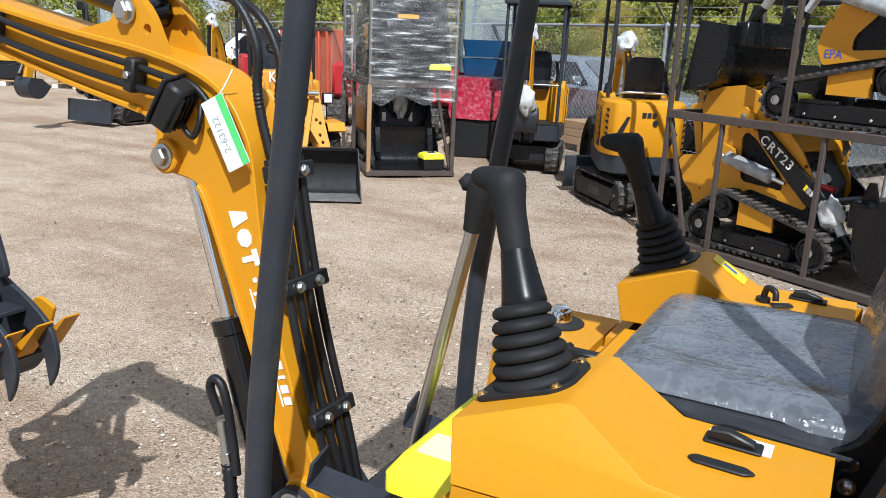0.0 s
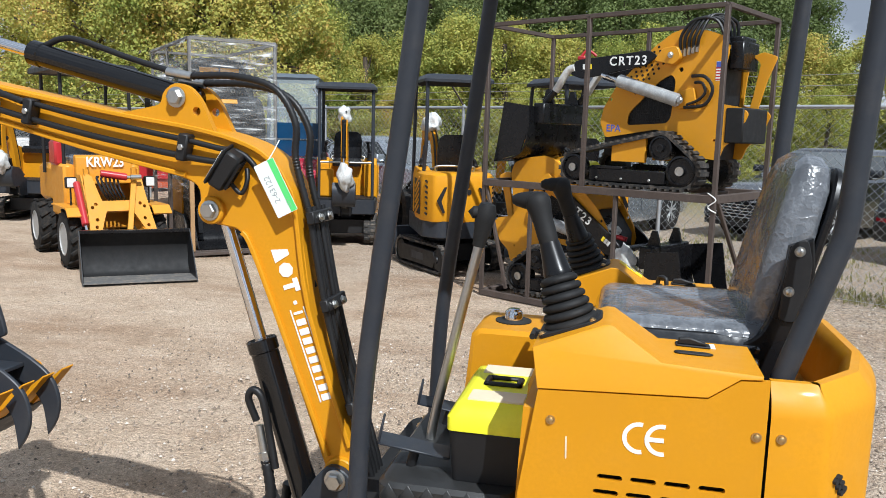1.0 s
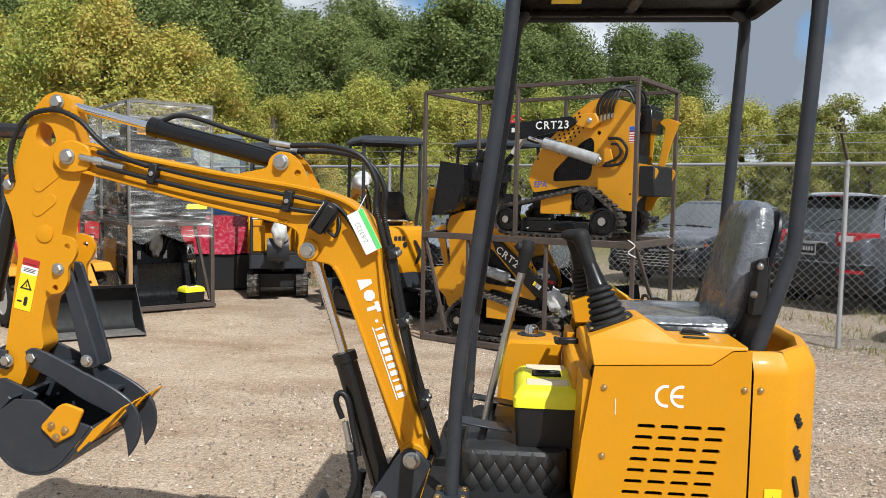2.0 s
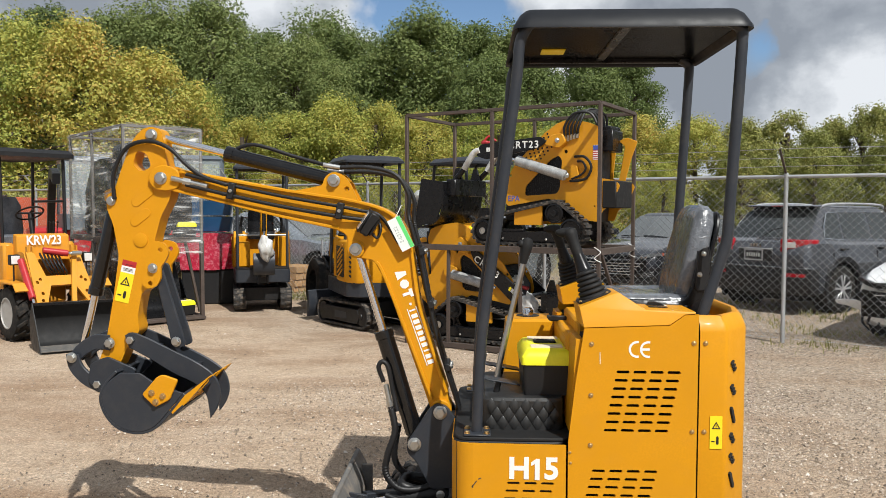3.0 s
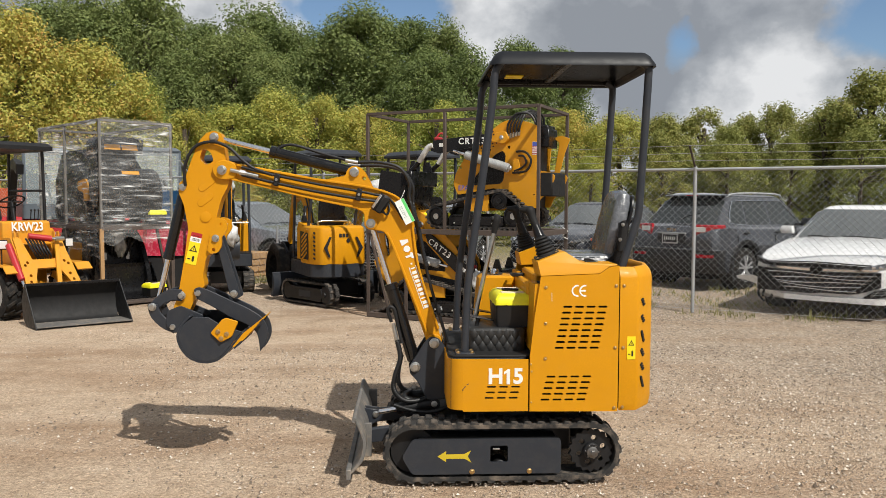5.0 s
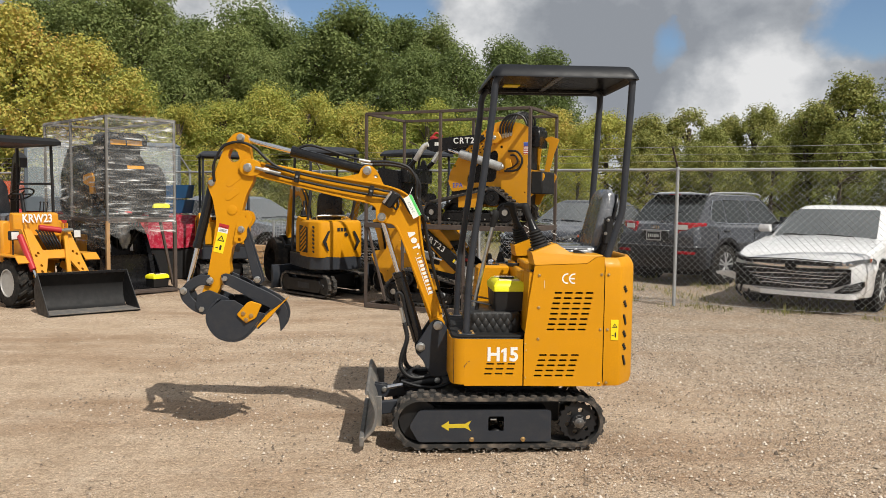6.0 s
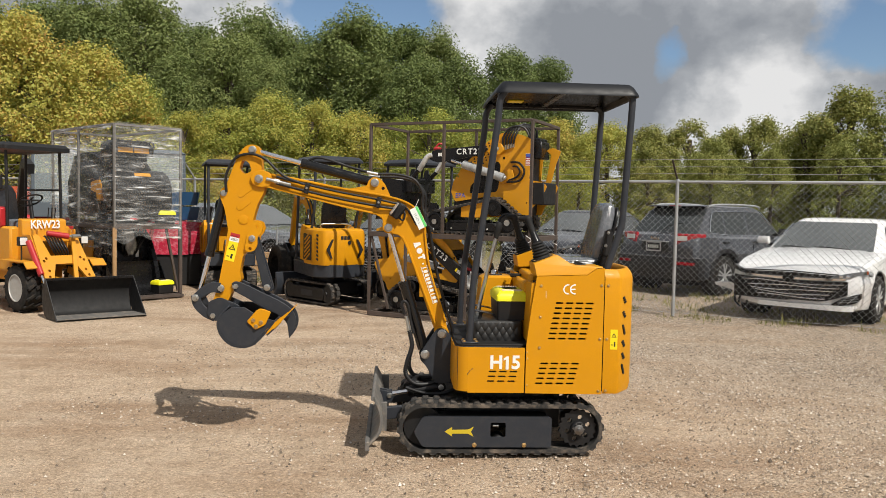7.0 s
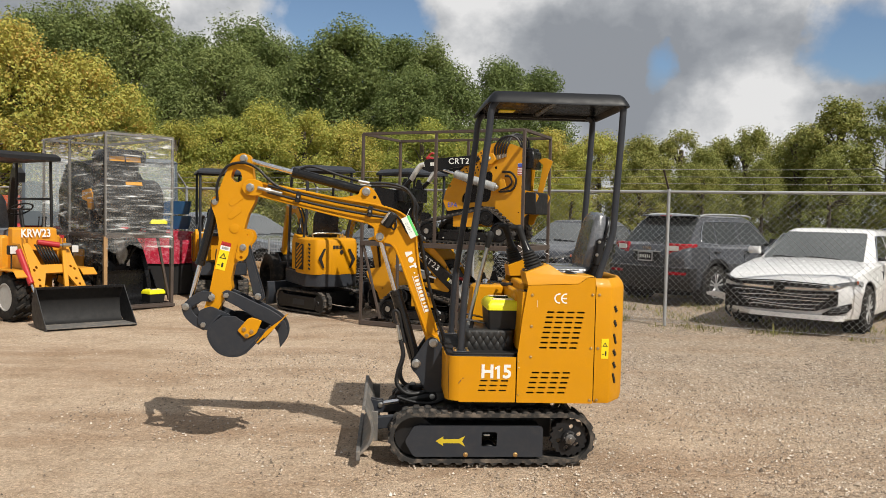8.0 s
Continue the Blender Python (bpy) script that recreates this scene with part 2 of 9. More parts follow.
def wrap_mat():
    """Milky plastic bag drawn over dark seat cloth: fine creases with sharp glints."""
    n = Nodes("plastic_covered_seat_cloth")
    fold = n.noise(7.0, 3, 0.5)
    pulls = n.ramp(n.noise(7.5, 4, 0.55, stretch=(1.0, 1.7, 1.3)), [(0.36, 0.0), (0.47, 0.6), (0.50, 1.0), (0.53, 0.6), (0.64, 0.0)])
    nips = n.ramp(n.noise(21.0, 3, 0.55, stretch=(1.5, 1.0, 1.2)), [(0.42, 0.0), (0.50, 1.0), (0.58, 0.0)])
    c = n.mix(n.ramp(fold, [(0.34, 0.0), (0.66, 1.0)]), (0.088, 0.094, 0.106), (0.150, 0.160, 0.178))
    c = n.mix(n.math("MULTIPLY", nips, 0.22), c, (0.27, 0.285, 0.305))
    n.put(Base_Color=c, Roughness=0.24, Specular_IOR_Level=0.6, Coat_Weight=0.35, Coat_Roughness=0.07,
          Normal=n.bump(n.math("ADD", n.math("MULTIPLY", fold, 0.5), n.math("ADD", n.math("MULTIPLY", pulls, 0.5), n.math("MULTIPLY", nips, 0.20))), 0.40, 0.009))
    return n.mat


SEAT_WRAP = wrap_mat()
SEAT_SIDE = plain("creased_film_on_black_vinyl", (0.016, 0.0165, 0.018), 0.13, var=0.3, scale=16, fine=34, bump=0, spec=0.7, coat=0.8)


def quilt_mat():
    n = Nodes("black_quilted_leatherette")
    n.put(Base_Color=n.mix(n.noise(40, 4), (0.014, 0.014, 0.014), (0.03, 0.03, 0.03)), Roughness=0.42,
          Normal=n.bump(n.noise(260, 3), 0.25, 0.002))
    return n.mat


QUILT = quilt_mat()


def ground_mat():
    """Compacted tan dirt with washed grey gravel towards the fence and weeds beyond it."""
    n = Nodes("dirt_and_gravel")
    sepn = n.t.nodes.new("ShaderNodeSeparateXYZ")
    n.link(n.co, sepn.inputs[0])
    x, y = sepn.outputs[0], sepn.outputs[1]
    broad, mid, fine, grit = n.noise(0.35, 4), n.noise(1.7, 6, 0.62), n.noise(14, 6, 0.65), n.noise(75, 4, 0.7)
    vor = n.t.nodes.new("ShaderNodeTexVoronoi")
    vor.inputs["Scale"].default_value = 46
    n.link(n.co, vor.inputs["Vector"])
    dirt = n.ramp(mid, [(0.28, (0.385, 0.284, 0.196)), (0.46, (0.575, 0.442, 0.318)), (0.70, (0.66, 0.532, 0.405))])
    dirt = n.mix(n.ramp(fine, [(0.35, 0.40), (0.65, 0.0)]), dirt, (0.36, 0.265, 0.185))
    pebble = n.mix(n.ramp(vor.outputs["Color"], [(0.2, 0.0), (0.8, 1.0)]), (0.085, 0.073, 0.063), (0.455, 0.410, 0.358))
    # gravel share grows towards the fence and the open side of the yard
    lean = n.math("ADD", n.math("MULTIPLY", x, 0.115), n.math("MULTIPLY", y, 0.07))
    share = n.ramp(n.math("ADD", n.math("ADD", lean, 0.12), n.math("MULTIPLY", n.math("SUBTRACT", broad, 0.5), 1.3)),
                   [(0.12, 0.08), (0.75, 0.75)])
    spots = n.math("MULTIPLY", share, n.ramp(fine, [(0.36, 0.25), (0.58, 1.0)]))
    c = n.mix(spots, dirt, pebble)
    damp = n.ramp(n.noise(0.75, 6, 0.62, stretch=(0.45, 1.5, 1.0)), [(0.46, 0.0), (0.64, 0.62)])
    c = n.mix(n.math("MULTIPLY", damp, n.ramp(share, [(0.3, 1.0), (0.7, 0.35)])), c, (0.32, 0.205, 0.125))
    # coarse grit: every small stone a tone of its own, and a fine salt-and-pepper grain
    chips = n.t.nodes.new("ShaderNodeTexVoronoi")
    chips.inputs["Scale"].default_value = 88
    n.link(n.co, chips.inputs["Vector"])
    tone_ = n.ramp(chips.outputs["Color"], [(0.12, (0.44, 0.42, 0.40)), (0.42, (0.97, 0.97, 0.97)), (0.78, (1.05, 1.05, 1.05)), (0.95, (1.8, 1.77, 1.72))])
    c = n.mix(n.math("ADD", n.math("MULTIPLY", share, 0.6), 0.40), c, tone_, "MULTIPLY")
    salt = n.ramp(n.noise(150, 3, 0.7), [(0.36, (0.66, 0.64, 0.62)), (0.5, (1.0, 1.0, 1.0)), (0.64, (1.28, 1.26, 1.24))])
    c = n.mix(0.95, c, salt, "MULTIPLY")
    clods = n.ramp(n.noise(34, 5, 0.72), [(0.34, (0.52, 0.49, 0.46)), (0.47, (0.98, 0.98, 0.98)), (0.56, (1.04, 1.04, 1.04)), (0.66, (1.42, 1.40, 1.36))])
    c = n.mix(n.math("ADD", n.math("MULTIPLY", share, 0.5), 0.45), c, clods, "MULTIPLY")
    # past the fence: dry grass and leaf litter
    beyond = n.math("ADD", n.math("MULTIPLY", n.math("SUBTRACT", x, 2.72), 0.5), n.math("MULTIPLY", n.math("SUBTRACT", y, 5.88), 0.866))
    weed = n.ramp(n.math("ADD", n.math("MULTIPLY", beyond, 0.06), n.math("MULTIPLY", mid, 0.5)), [(0.55, 0.0), (0.9, 1.0)])
    c = n.mix(weed, c, n.mix(fine, (0.13, 0.13, 0.045), (0.30, 0.25, 0.12)))
    relief = n.math("ADD", n.math("MULTIPLY", n.math("MULTIPLY", vor.outputs["Distance"], share), -1.1), n.math("ADD", n.math("ADD", grit, n.math("MULTIPLY", chips.outputs["Distance"], -0.5)), n.math("MULTIPLY", fine, 0.8)))
    n.put(Base_Color=c, Roughness=0.95, Specular_IOR_Level=0.2, Normal=n.bump(relief, 0.72, 0.030))
    return n.mat


GROUND = ground_mat()


def pebble_mat():
    n = Nodes("loose_stone")
    g = n.t.nodes.new("ShaderNodeNewGeometry").outputs["Random Per Island"]
    c = n.ramp(g, [(0.0, (0.10, 0.078, 0.060)), (0.45, (0.31, 0.245, 0.188)), (0.85, (0.50, 0.415, 0.33)), (1.0, (0.72, 0.65, 0.57))])
    n.put(Base_Color=c, Roughness=0.9, Specular_IOR_Level=0.2)
    return n.mat


PEBBLE = pebble_mat()


def leaf_mat(name, stops):
    """Leaves that differ one by one, with patches of turning colour over the crown."""
    n = Nodes(name)
    g = n.t.nodes.new("ShaderNodeNewGeometry").outputs["Random Per Island"]
    info = n.t.nodes.new("ShaderNodeObjectInfo").outputs["Random"]
    k = n.math("ADD", n.math("MULTIPLY", g, 0.45), n.math("ADD", n.math("MULTIPLY", n.noise(0.7, 3), 0.7), n.math("MULTIPLY", info, 0.34)))
    c = n.ramp(n.math("SUBTRACT", k, 0.25), stops)
    n.put(Base_Color=c, Roughness=0.6, Specular_IOR_Level=0.25)
    tr = n.t.nodes.new("ShaderNodeBsdfTranslucent")
    n.link(c, tr.inputs[0])
    mixer = n.t.nodes.new("ShaderNodeMixShader")
    mixer.inputs[0].default_value = 0.34
    n.link(n.bsdf.outputs[0], mixer.inputs[1])
    n.link(tr.outputs[0], mixer.inputs[2])
    n.link(mixer.outputs[0], n.t.nodes["Material Output"].inputs[0])
    return n.mat


LEAF_DARK = leaf_mat("dark_green_leaves", [(0.05, (0.095, 0.132, 0.044)), (0.5, (0.172, 0.222, 0.070)), (0.95, (0.285, 0.315, 0.112))])
LEAF_GOLD = leaf_mat("yellowing_leaves", [(0.05, (0.190, 0.26, 0.055)), (0.42, (0.370, 0.395, 0.088)), (0.74, (0.53, 0.455, 0.108)), (0.95, (0.61, 0.34, 0.115))])
LEAF_OLIVE = leaf_mat("olive_leaves", [(0.05, (0.14, 0.175, 0.05)), (0.5, (0.285, 0.30, 0.082)), (1.0, (0.44, 0.35, 0.12))])
BARK = plain("grey_brown_bark", (0.10, 0.078, 0.058), 0.9, var=0.3, scale=4, fine=30, bump=0.5)
STRAW = leaf_mat("weeds", [(0.0, (0.13, 0.15, 0.035)), (0.5, (0.26, 0.24, 0.09)), (1.0, (0.44, 0.36, 0.18))])

# ---- geometry helpers ----


def shell(name, label, category, m=None, group="", kind=""):
    """A thing: an Empty at its base."""
    ob = new(name)
    ob.empty_display_size = 0.2
    if m is not None:
        ob.matrix_basis = m
    return tagged(ob, label, category, group, kind)


def part(name, bm, material, parent=None, label="", smooth=40):
    """Links a bmesh as one mesh object under a thing or a part."""
    me = bpy.data.meshes.new(name)
    bm.normal_update()
    if smooth:
        for f in bm.faces:
            f.smooth = True
        for e in bm.edges:
            if len(e.link_faces) == 2 and e.calc_face_angle(0) > radians(smooth):
                e.smooth = False
    bm.to_mesh(me)
    bm.free()
    me.materials.append(material)
    ob = new(name, me)
    if parent:
        ob.parent = parent
    if label:
        ob["label"] = label
    return ob


def put_faces(bm, verts, faces):
    vs = [bm.verts.new(v) for v in verts]
    for f in faces:
        try:
            bm.faces.new([vs[i] for i in f])
        except ValueError:
            pass
    return vs


def bevel(bm, width, seg=1, geom=None, angle=25):
    bm.normal_update()
    es = [e for e in (geom or bm.edges) if len(e.link_faces) == 2 and e.calc_face_angle(0) > radians(angle)]
    if es and width > 0:
        bmesh.ops.bevel(bm, geom=es, offset=width, segments=seg, profile=0.6, affect="EDGES", clamp_overlap=True)
    return bm


def join(*bms):
    out = bmesh.new()
    for b in bms:
        me = bpy.data.meshes.new("tmp")
        b.to_mesh(me)
        b.free()
        out.from_mesh(me)
        bpy.data.meshes.remove(me)
    return out


def turned(bm, m):
    bmesh.ops.transform(bm, matrix=m, verts=bm.verts)
    return bm


def box(x0, x1, y0, y1, z0, z1, r=0.004, seg=1):
    bm = bmesh.new()
    put_faces(bm, [(x, y, z) for z in (z0, z1) for y in (y0, y1) for x in (x0, x1)],
              [(0, 2, 3, 1), (4, 5, 7, 6), (0, 1, 5, 4), (2, 6, 7, 3), (0, 4, 6, 2), (1, 3, 7, 5)])
    return bevel(bm, r, seg) if r else bm


def round_poly(pts, r, n=4):
    """Rounds the corners of a 2D outline."""
    out = []
    k = len(pts)
    for i in range(k):
        p0, p1, p2 = (Vector(pts[(i + j - 1) % k]) for j in range(3))
        a, b = p0 - p1, p2 - p1
        d = min(r, a.length * 0.45, b.length * 0.45)
        if d < 1e-5:
            out.append(tuple(p1))
            continue
        s, e = p1 + a.normalized() * d, p1 + b.normalized() * d
        for q in range(n + 1):
            t = q / n
            v = s * (1 - t) ** 2 + p1 * 2 * t * (1 - t) + e * t * t
            out.append((v.x, v.y))
    return out


def prism(pts, a0, a1, axis="y", r=0.0, corner=0.0, seg=1):
    """A 2D outline pushed along an axis: y takes (x, z), x takes (y, z), z takes (x, y)."""
    if corner:
        pts = round_poly(pts, corner)
    bm = bmesh.new()
    at = {"y": lambda p, a: (p[0], a, p[1]), "x": lambda p, a: (a, p[0], p[1]), "z": lambda p, a: (p[0], p[1], a)}[axis]
    k = len(pts)
    lo = [bm.verts.new(at(p, a0)) for p in pts]
    hi = [bm.verts.new(at(p, a1)) for p in pts]
    bm.faces.new(lo), bm.faces.new(hi[::-1])
    for i in range(k):
        bm.faces.new((lo[i], hi[i], hi[(i + 1) % k], lo[(i + 1) % k]))
    bmesh.ops.recalc_face_normals(bm, faces=bm.faces)
    if r:
        rim = [e for e in bm.edges if any(len(f.verts) == k for f in e.link_faces)] if k > 4 else bm.edges[:]
        bevel(bm, r, seg, rim)
    return bm


def plate(outer, holes, a0, a1, axis="y"):
    """A flat plate with real holes cut through it."""
    cu = bpy.data.curves.new("plate", "CURVE")
    cu.dimensions, cu.fill_mode, cu.extrude = "2D", "BOTH", abs(a1 - a0) / 2
    for loop in (outer, *holes):
        sp = cu.splines.new("POLY")
        sp.points.add(len(loop) - 1)
        for p, (u, v) in zip(sp.points, loop):
            p.co = (u, v, 0, 1)
        sp.use_cyclic_u = True
    tmp = bpy.data.objects.new("plate", cu)
    me = bpy.data.meshes.new_from_object(tmp)
    bm = bmesh.new()
    bm.from_mesh(me)
    bpy.data.objects.remove(tmp), bpy.data.meshes.remove(me), bpy.data.curves.remove(cu)
    mid = (a0 + a1) / 2
    m = {"y": Matrix(((1, 0, 0, 0), (0, 0, -1, mid), (0, 1, 0, 0), (0, 0, 0, 1))),
         "x": Matrix(((0, 0, 1, mid), (1, 0, 0, 0), (0, 1, 0, 0), (0, 0, 0, 1))),
         "z": Matrix.Translation((0, 0, mid))}[axis]
    bmesh.ops.remove_doubles(bm, verts=bm.verts, dist=1e-5)
    return turned(bm, m)


def pill(u, v, length, width, n=4, angle=0.0):
    """Outline of a slot with round ends, centred on (u, v)."""
    out = []
    c, s = math.cos(angle), math.sin(angle)
    for side in (1, -1):
        for i in range(n + 1):
            a = side * math.pi / 2 - i * math.pi / n * 1.0
            a = -math.pi / 2 + i * math.pi / n if side > 0 else math.pi / 2 + i * math.pi / n
            p = (side * (length - width) / 2 + width / 2 * math.cos(a), width / 2 * math.sin(a))
            out.append((u + p[0] * c - p[1] * s, v + p[0] * s + p[1] * c))
    return out


def ring(u, v, r, n=20):
    return [(u + r * math.cos(2 * math.pi * i / n), v + r * math.sin(2 * math.pi * i / n)) for i in range(n)]


def frame_at(d):
    d = Vector(d).normalized()
    return d.to_track_quat("Z", "Y").to_matrix().to_4x4()


def lathe(profile, p0, d, n=24, close=True):
    """Turns (radius, height) pairs about the axis that starts at p0 and points along d."""
    bm = bmesh.new()
    rows = []
    for r, h in profile:
        if r < 1e-6:
            rows.append([bm.verts.new((0, 0, h))])
        else:
            rows.append([bm.verts.new((r * math.cos(2 * math.pi * i / n), r * math.sin(2 * math.pi * i / n), h)) for i in range(n)])
    for a, b in zip(rows, rows[1:]):
        for i in range(n):
            j = (i + 1) % n
            vs = [a[i % len(a)], a[j % len(a)], b[j % len(b)], b[i % len(b)]]
            vs = list(dict.fromkeys(vs))
            if len(vs) > 2:
                try:
                    bm.faces.new(vs)
                except ValueError:
                    pass
    if close:
        for r_ in (rows[0], rows[-1]):
            if len(r_) > 2:
                bm.faces.new(r_)
    bmesh.ops.recalc_face_normals(bm, faces=bm.faces)
    return turned(bm, Matrix.Translation(p0) @ frame_at(d))


def rod(p0, p1, r, n=16, r2=None, chamfer=0.0):
    p0, p1 = Vector(p0), Vector(p1)
    h = (p1 - p0).length
    r2 = r if r2 is None else r2
    c = min(chamfer, r * 0.5, h * 0.4)
    prof = [(r - c, 0), (r, c), (r2, h - c), (r2 - c, h)] if c else [(r, 0), (r2, h)]
    return lathe(prof, p0, p1 - p0, n)


def spline(pts, steps=8):
    """Smooth points through a few given ones."""
    pts = [Vector(p) for p in pts]
    out = []
    for i in range(len(pts) - 1):
        a, b, c, d = pts[max(i - 1, 0)], pts[i], pts[i + 1], pts[min(i + 2, len(pts) - 1)]
        for s in range(steps):
            t = s / steps
            out.append(0.5 * ((2 * b) + (c - a) * t + (2 * a - 5 * b + 4 * c - d) * t * t + (3 * b - a - 3 * c + d) * t ** 3))
    return out + [pts[-1]]


def tube(pts, r, n=10, smooth=True, steps=8, cap=True, ribs=0.0):
    """A pipe or hose along points; ribs adds a spiral guard's ridges."""
    pts = spline(pts, steps) if smooth and len(pts) > 2 else [Vector(p) for p in pts]
    bm = bmesh.new()
    rows, up = [], None
    for i, p in enumerate(pts):
        d = (pts[min(i + 1, len(pts) - 1)] - pts[max(i - 1, 0)]).normalized()
        if up is None:
            up = d.orthogonal().normalized()
        side = d.cross(up).normalized()
        up = side.cross(d).normalized()
        rr = r + (ribs if i % 2 else 0.0)
        rows.append([bm.verts.new(p + up * (rr * math.cos(2 * math.pi * k / n)) + side * (rr * math.sin(2 * math.pi * k / n))) for k in range(n)])
    for a, b in zip(rows, rows[1:]):
        for k in range(n):
            bm.faces.new((a[k], a[(k + 1) % n], b[(k + 1) % n], b[k]))
    if cap:
        bm.faces.new(rows[0][::-1]), bm.faces.new(rows[-1])
    bmesh.ops.recalc_face_normals(bm, faces=bm.faces)
    return bm


def hexbolt(p, d, r, h=None, washer=True):
    h = h or r * 0.75
    d = Vector(d).normalized()
    p = Vector(p)
    head = lathe([(r * 1.02, 0), (r * 1.02, h * 0.8), (r * 0.85, h)], p + d * (r * 0.2 if washer else 0), d, 6)
    if washer:
        return join(lathe([(r * 1.3, 0), (r * 1.3, r * 0.18), (r * 1.22, r * 0.22)], p, d, 18), head)
    return head


def screw(p, d, r):
    """Small domed screw head on a washer."""
    return lathe([(r * 1.5, 0), (r * 1.5, r * 0.3), (r, r * 0.3), (r * 0.95, r * 0.9), (r * 0.5, r * 1.15), (0, r * 1.2)], p, d, 12)


def lettering(text, size, m, depth=0.0012, bold=0.0, space=1.0):
    """Solid letters in the built-in face, on the plane of m (x along, y up)."""
    cu = bpy.data.curves.new("lettering", "FONT")
    cu.body, cu.size, cu.extrude, cu.offset, cu.space_character = text, size, depth, bold, space
    cu.align_x, cu.align_y = "CENTER", "CENTER"
    cu.resolution_u = 3
    tmp = bpy.data.objects.new("lettering", cu)
    me = bpy.data.meshes.new_from_object(tmp)
    bm = bmesh.new()
    bm.from_mesh(me)
    bpy.data.objects.remove(tmp), bpy.data.meshes.remove(me), bpy.data.curves.remove(cu)
    return turned(bm, m)


def upright(x, y, z, yaw=0.0, tilt=0.0):
    """Plane facing -y at yaw 0, for lettering and labels; tilt turns it in its own plane."""
    return Matrix.Translation((x, y, z)) @ Matrix.Rotation(radians(yaw), 4, "Z") @ Matrix.Rotation(radians(90), 4, "X") @ Matrix.Rotation(radians(tilt), 4, "Z")


def slab(w, h, t, m, r=0.0):
    """A thin sheet w by h, t thick, centred on the plane of m."""
    pts = [(-w / 2, -h / 2), (w / 2, -h / 2), (w / 2, h / 2), (-w / 2, h / 2)]
    return turned(prism(pts, 0, t, "z", corner=r), m)


def stadium(xa, xb, z, r, n=14):
    """Side outline of a track: two half circles and the straight runs between."""
    out = [(xb + r * math.cos(a), z + r * math.sin(a)) for a in [math.pi / 2 - math.pi * i / n for i in range(n + 1)]]
    out += [(xa + r * math.cos(a), z + r * math.sin(a)) for a in [-math.pi / 2 - math.pi * i / n for i in range(n + 1)]]
    return out


def along(loop, count):
    """Evenly spaced (point, direction) pairs round a closed 2D loop."""
    pts = [Vector(p) for p in loop]
    lens = [(pts[(i + 1) % len(pts)] - p).length for i, p in enumerate(pts)]
    total, out = sum(lens), []
    for k in range(count):
        s = total * k / count
        for i, l in enumerate(lens):
            if s <= l:
                d = (pts[(i + 1) % len(pts)] - pts[i]).normalized()
                out.append((pts[i] + d * s, d))
                break
            s -= l
    return out


def belt(loop, inner, y0, y1):
    """A closed band between two outlines of equal length."""
    bm = bmesh.new()
    k = len(loop)
    rows = [[bm.verts.new((p[0], y, p[1])) for p in lp] for lp in (loop, inner) for y in (y0, y1)]
    o0, o1, i0, i1 = rows
    for i in range(k):
        j = (i + 1) % k
        for a, b in ((o0, o1), (i1, i0), (i0, o0), (o1, i1)):
            bm.faces.new((a[i], a[j], b[j], b[i]))
    bmesh.ops.recalc_face_normals(bm, faces=bm.faces)
    return bm


def mirror_y(bm):
    bmesh.ops.scale(bm, vec=(1, -1, 1), verts=bm.verts)
    bmesh.ops.reverse_faces(bm, faces=bm.faces)
    return bm


def loft(rings, cap=(True, True)):
    """Skins a row of equal-length 3D loops."""
    bm = bmesh.new()
    rows = [[bm.verts.new(p) for p in loop] for loop in rings]
    k = len(rows[0])
    for a, b in zip(rows, rows[1:]):
        for i in range(k):
            bm.faces.new((a[i], a[(i + 1) % k], b[(i + 1) % k], b[i]))
    if cap[0]:
        bm.faces.new(rows[0])
    if cap[1]:
        bm.faces.new(rows[-1])
    bmesh.ops.recalc_face_normals(bm, faces=bm.faces)
    return bm


def rrect(x0, x1, y0, y1, z, r, n=5):
    return [(u, v, z) for u, v in round_poly([(x0, y0), (x1, y0), (x1, y1), (x0, y1)], r, n)]


def strip(line, t, y0, y1, r=0.002):
    """A bent flat bar: a polyline in (x, z) thickened by t."""
    pts = [Vector(p) for p in line]
    up, dn = [], []
    for i, p in enumerate(pts):
        d = (pts[min(i + 1, len(pts) - 1)] - pts[max(i - 1, 0)]).normalized()
        nrm = Vector((-d.y, d.x))
        up.append(tuple(p + nrm * t / 2)), dn.append(tuple(p - nrm * t / 2))
    return prism(up + dn[::-1], y0, y1, "y", r=r)


def curve2(pts, steps=5):
    return [(p.x, p.z) for p in spline([(x, 0, z) for x, z in pts], steps)]


# ---- ground ----


def graded(lo, hi, fine_lo, fine_hi, step):
    """Grid lines: even and close in the middle, ever wider towards the horizon."""
    out = [fine_lo + i * step for i in range(int((fine_hi - fine_lo) / step) + 1)]
    s, v = step, out[-1]
    while v < hi:
        s *= 1.35
        v += s
        out.append(v)
    s, v = step, out[0]
    while v > lo:
        s *= 1.35
        v -= s
        out.insert(0, v)
    return out


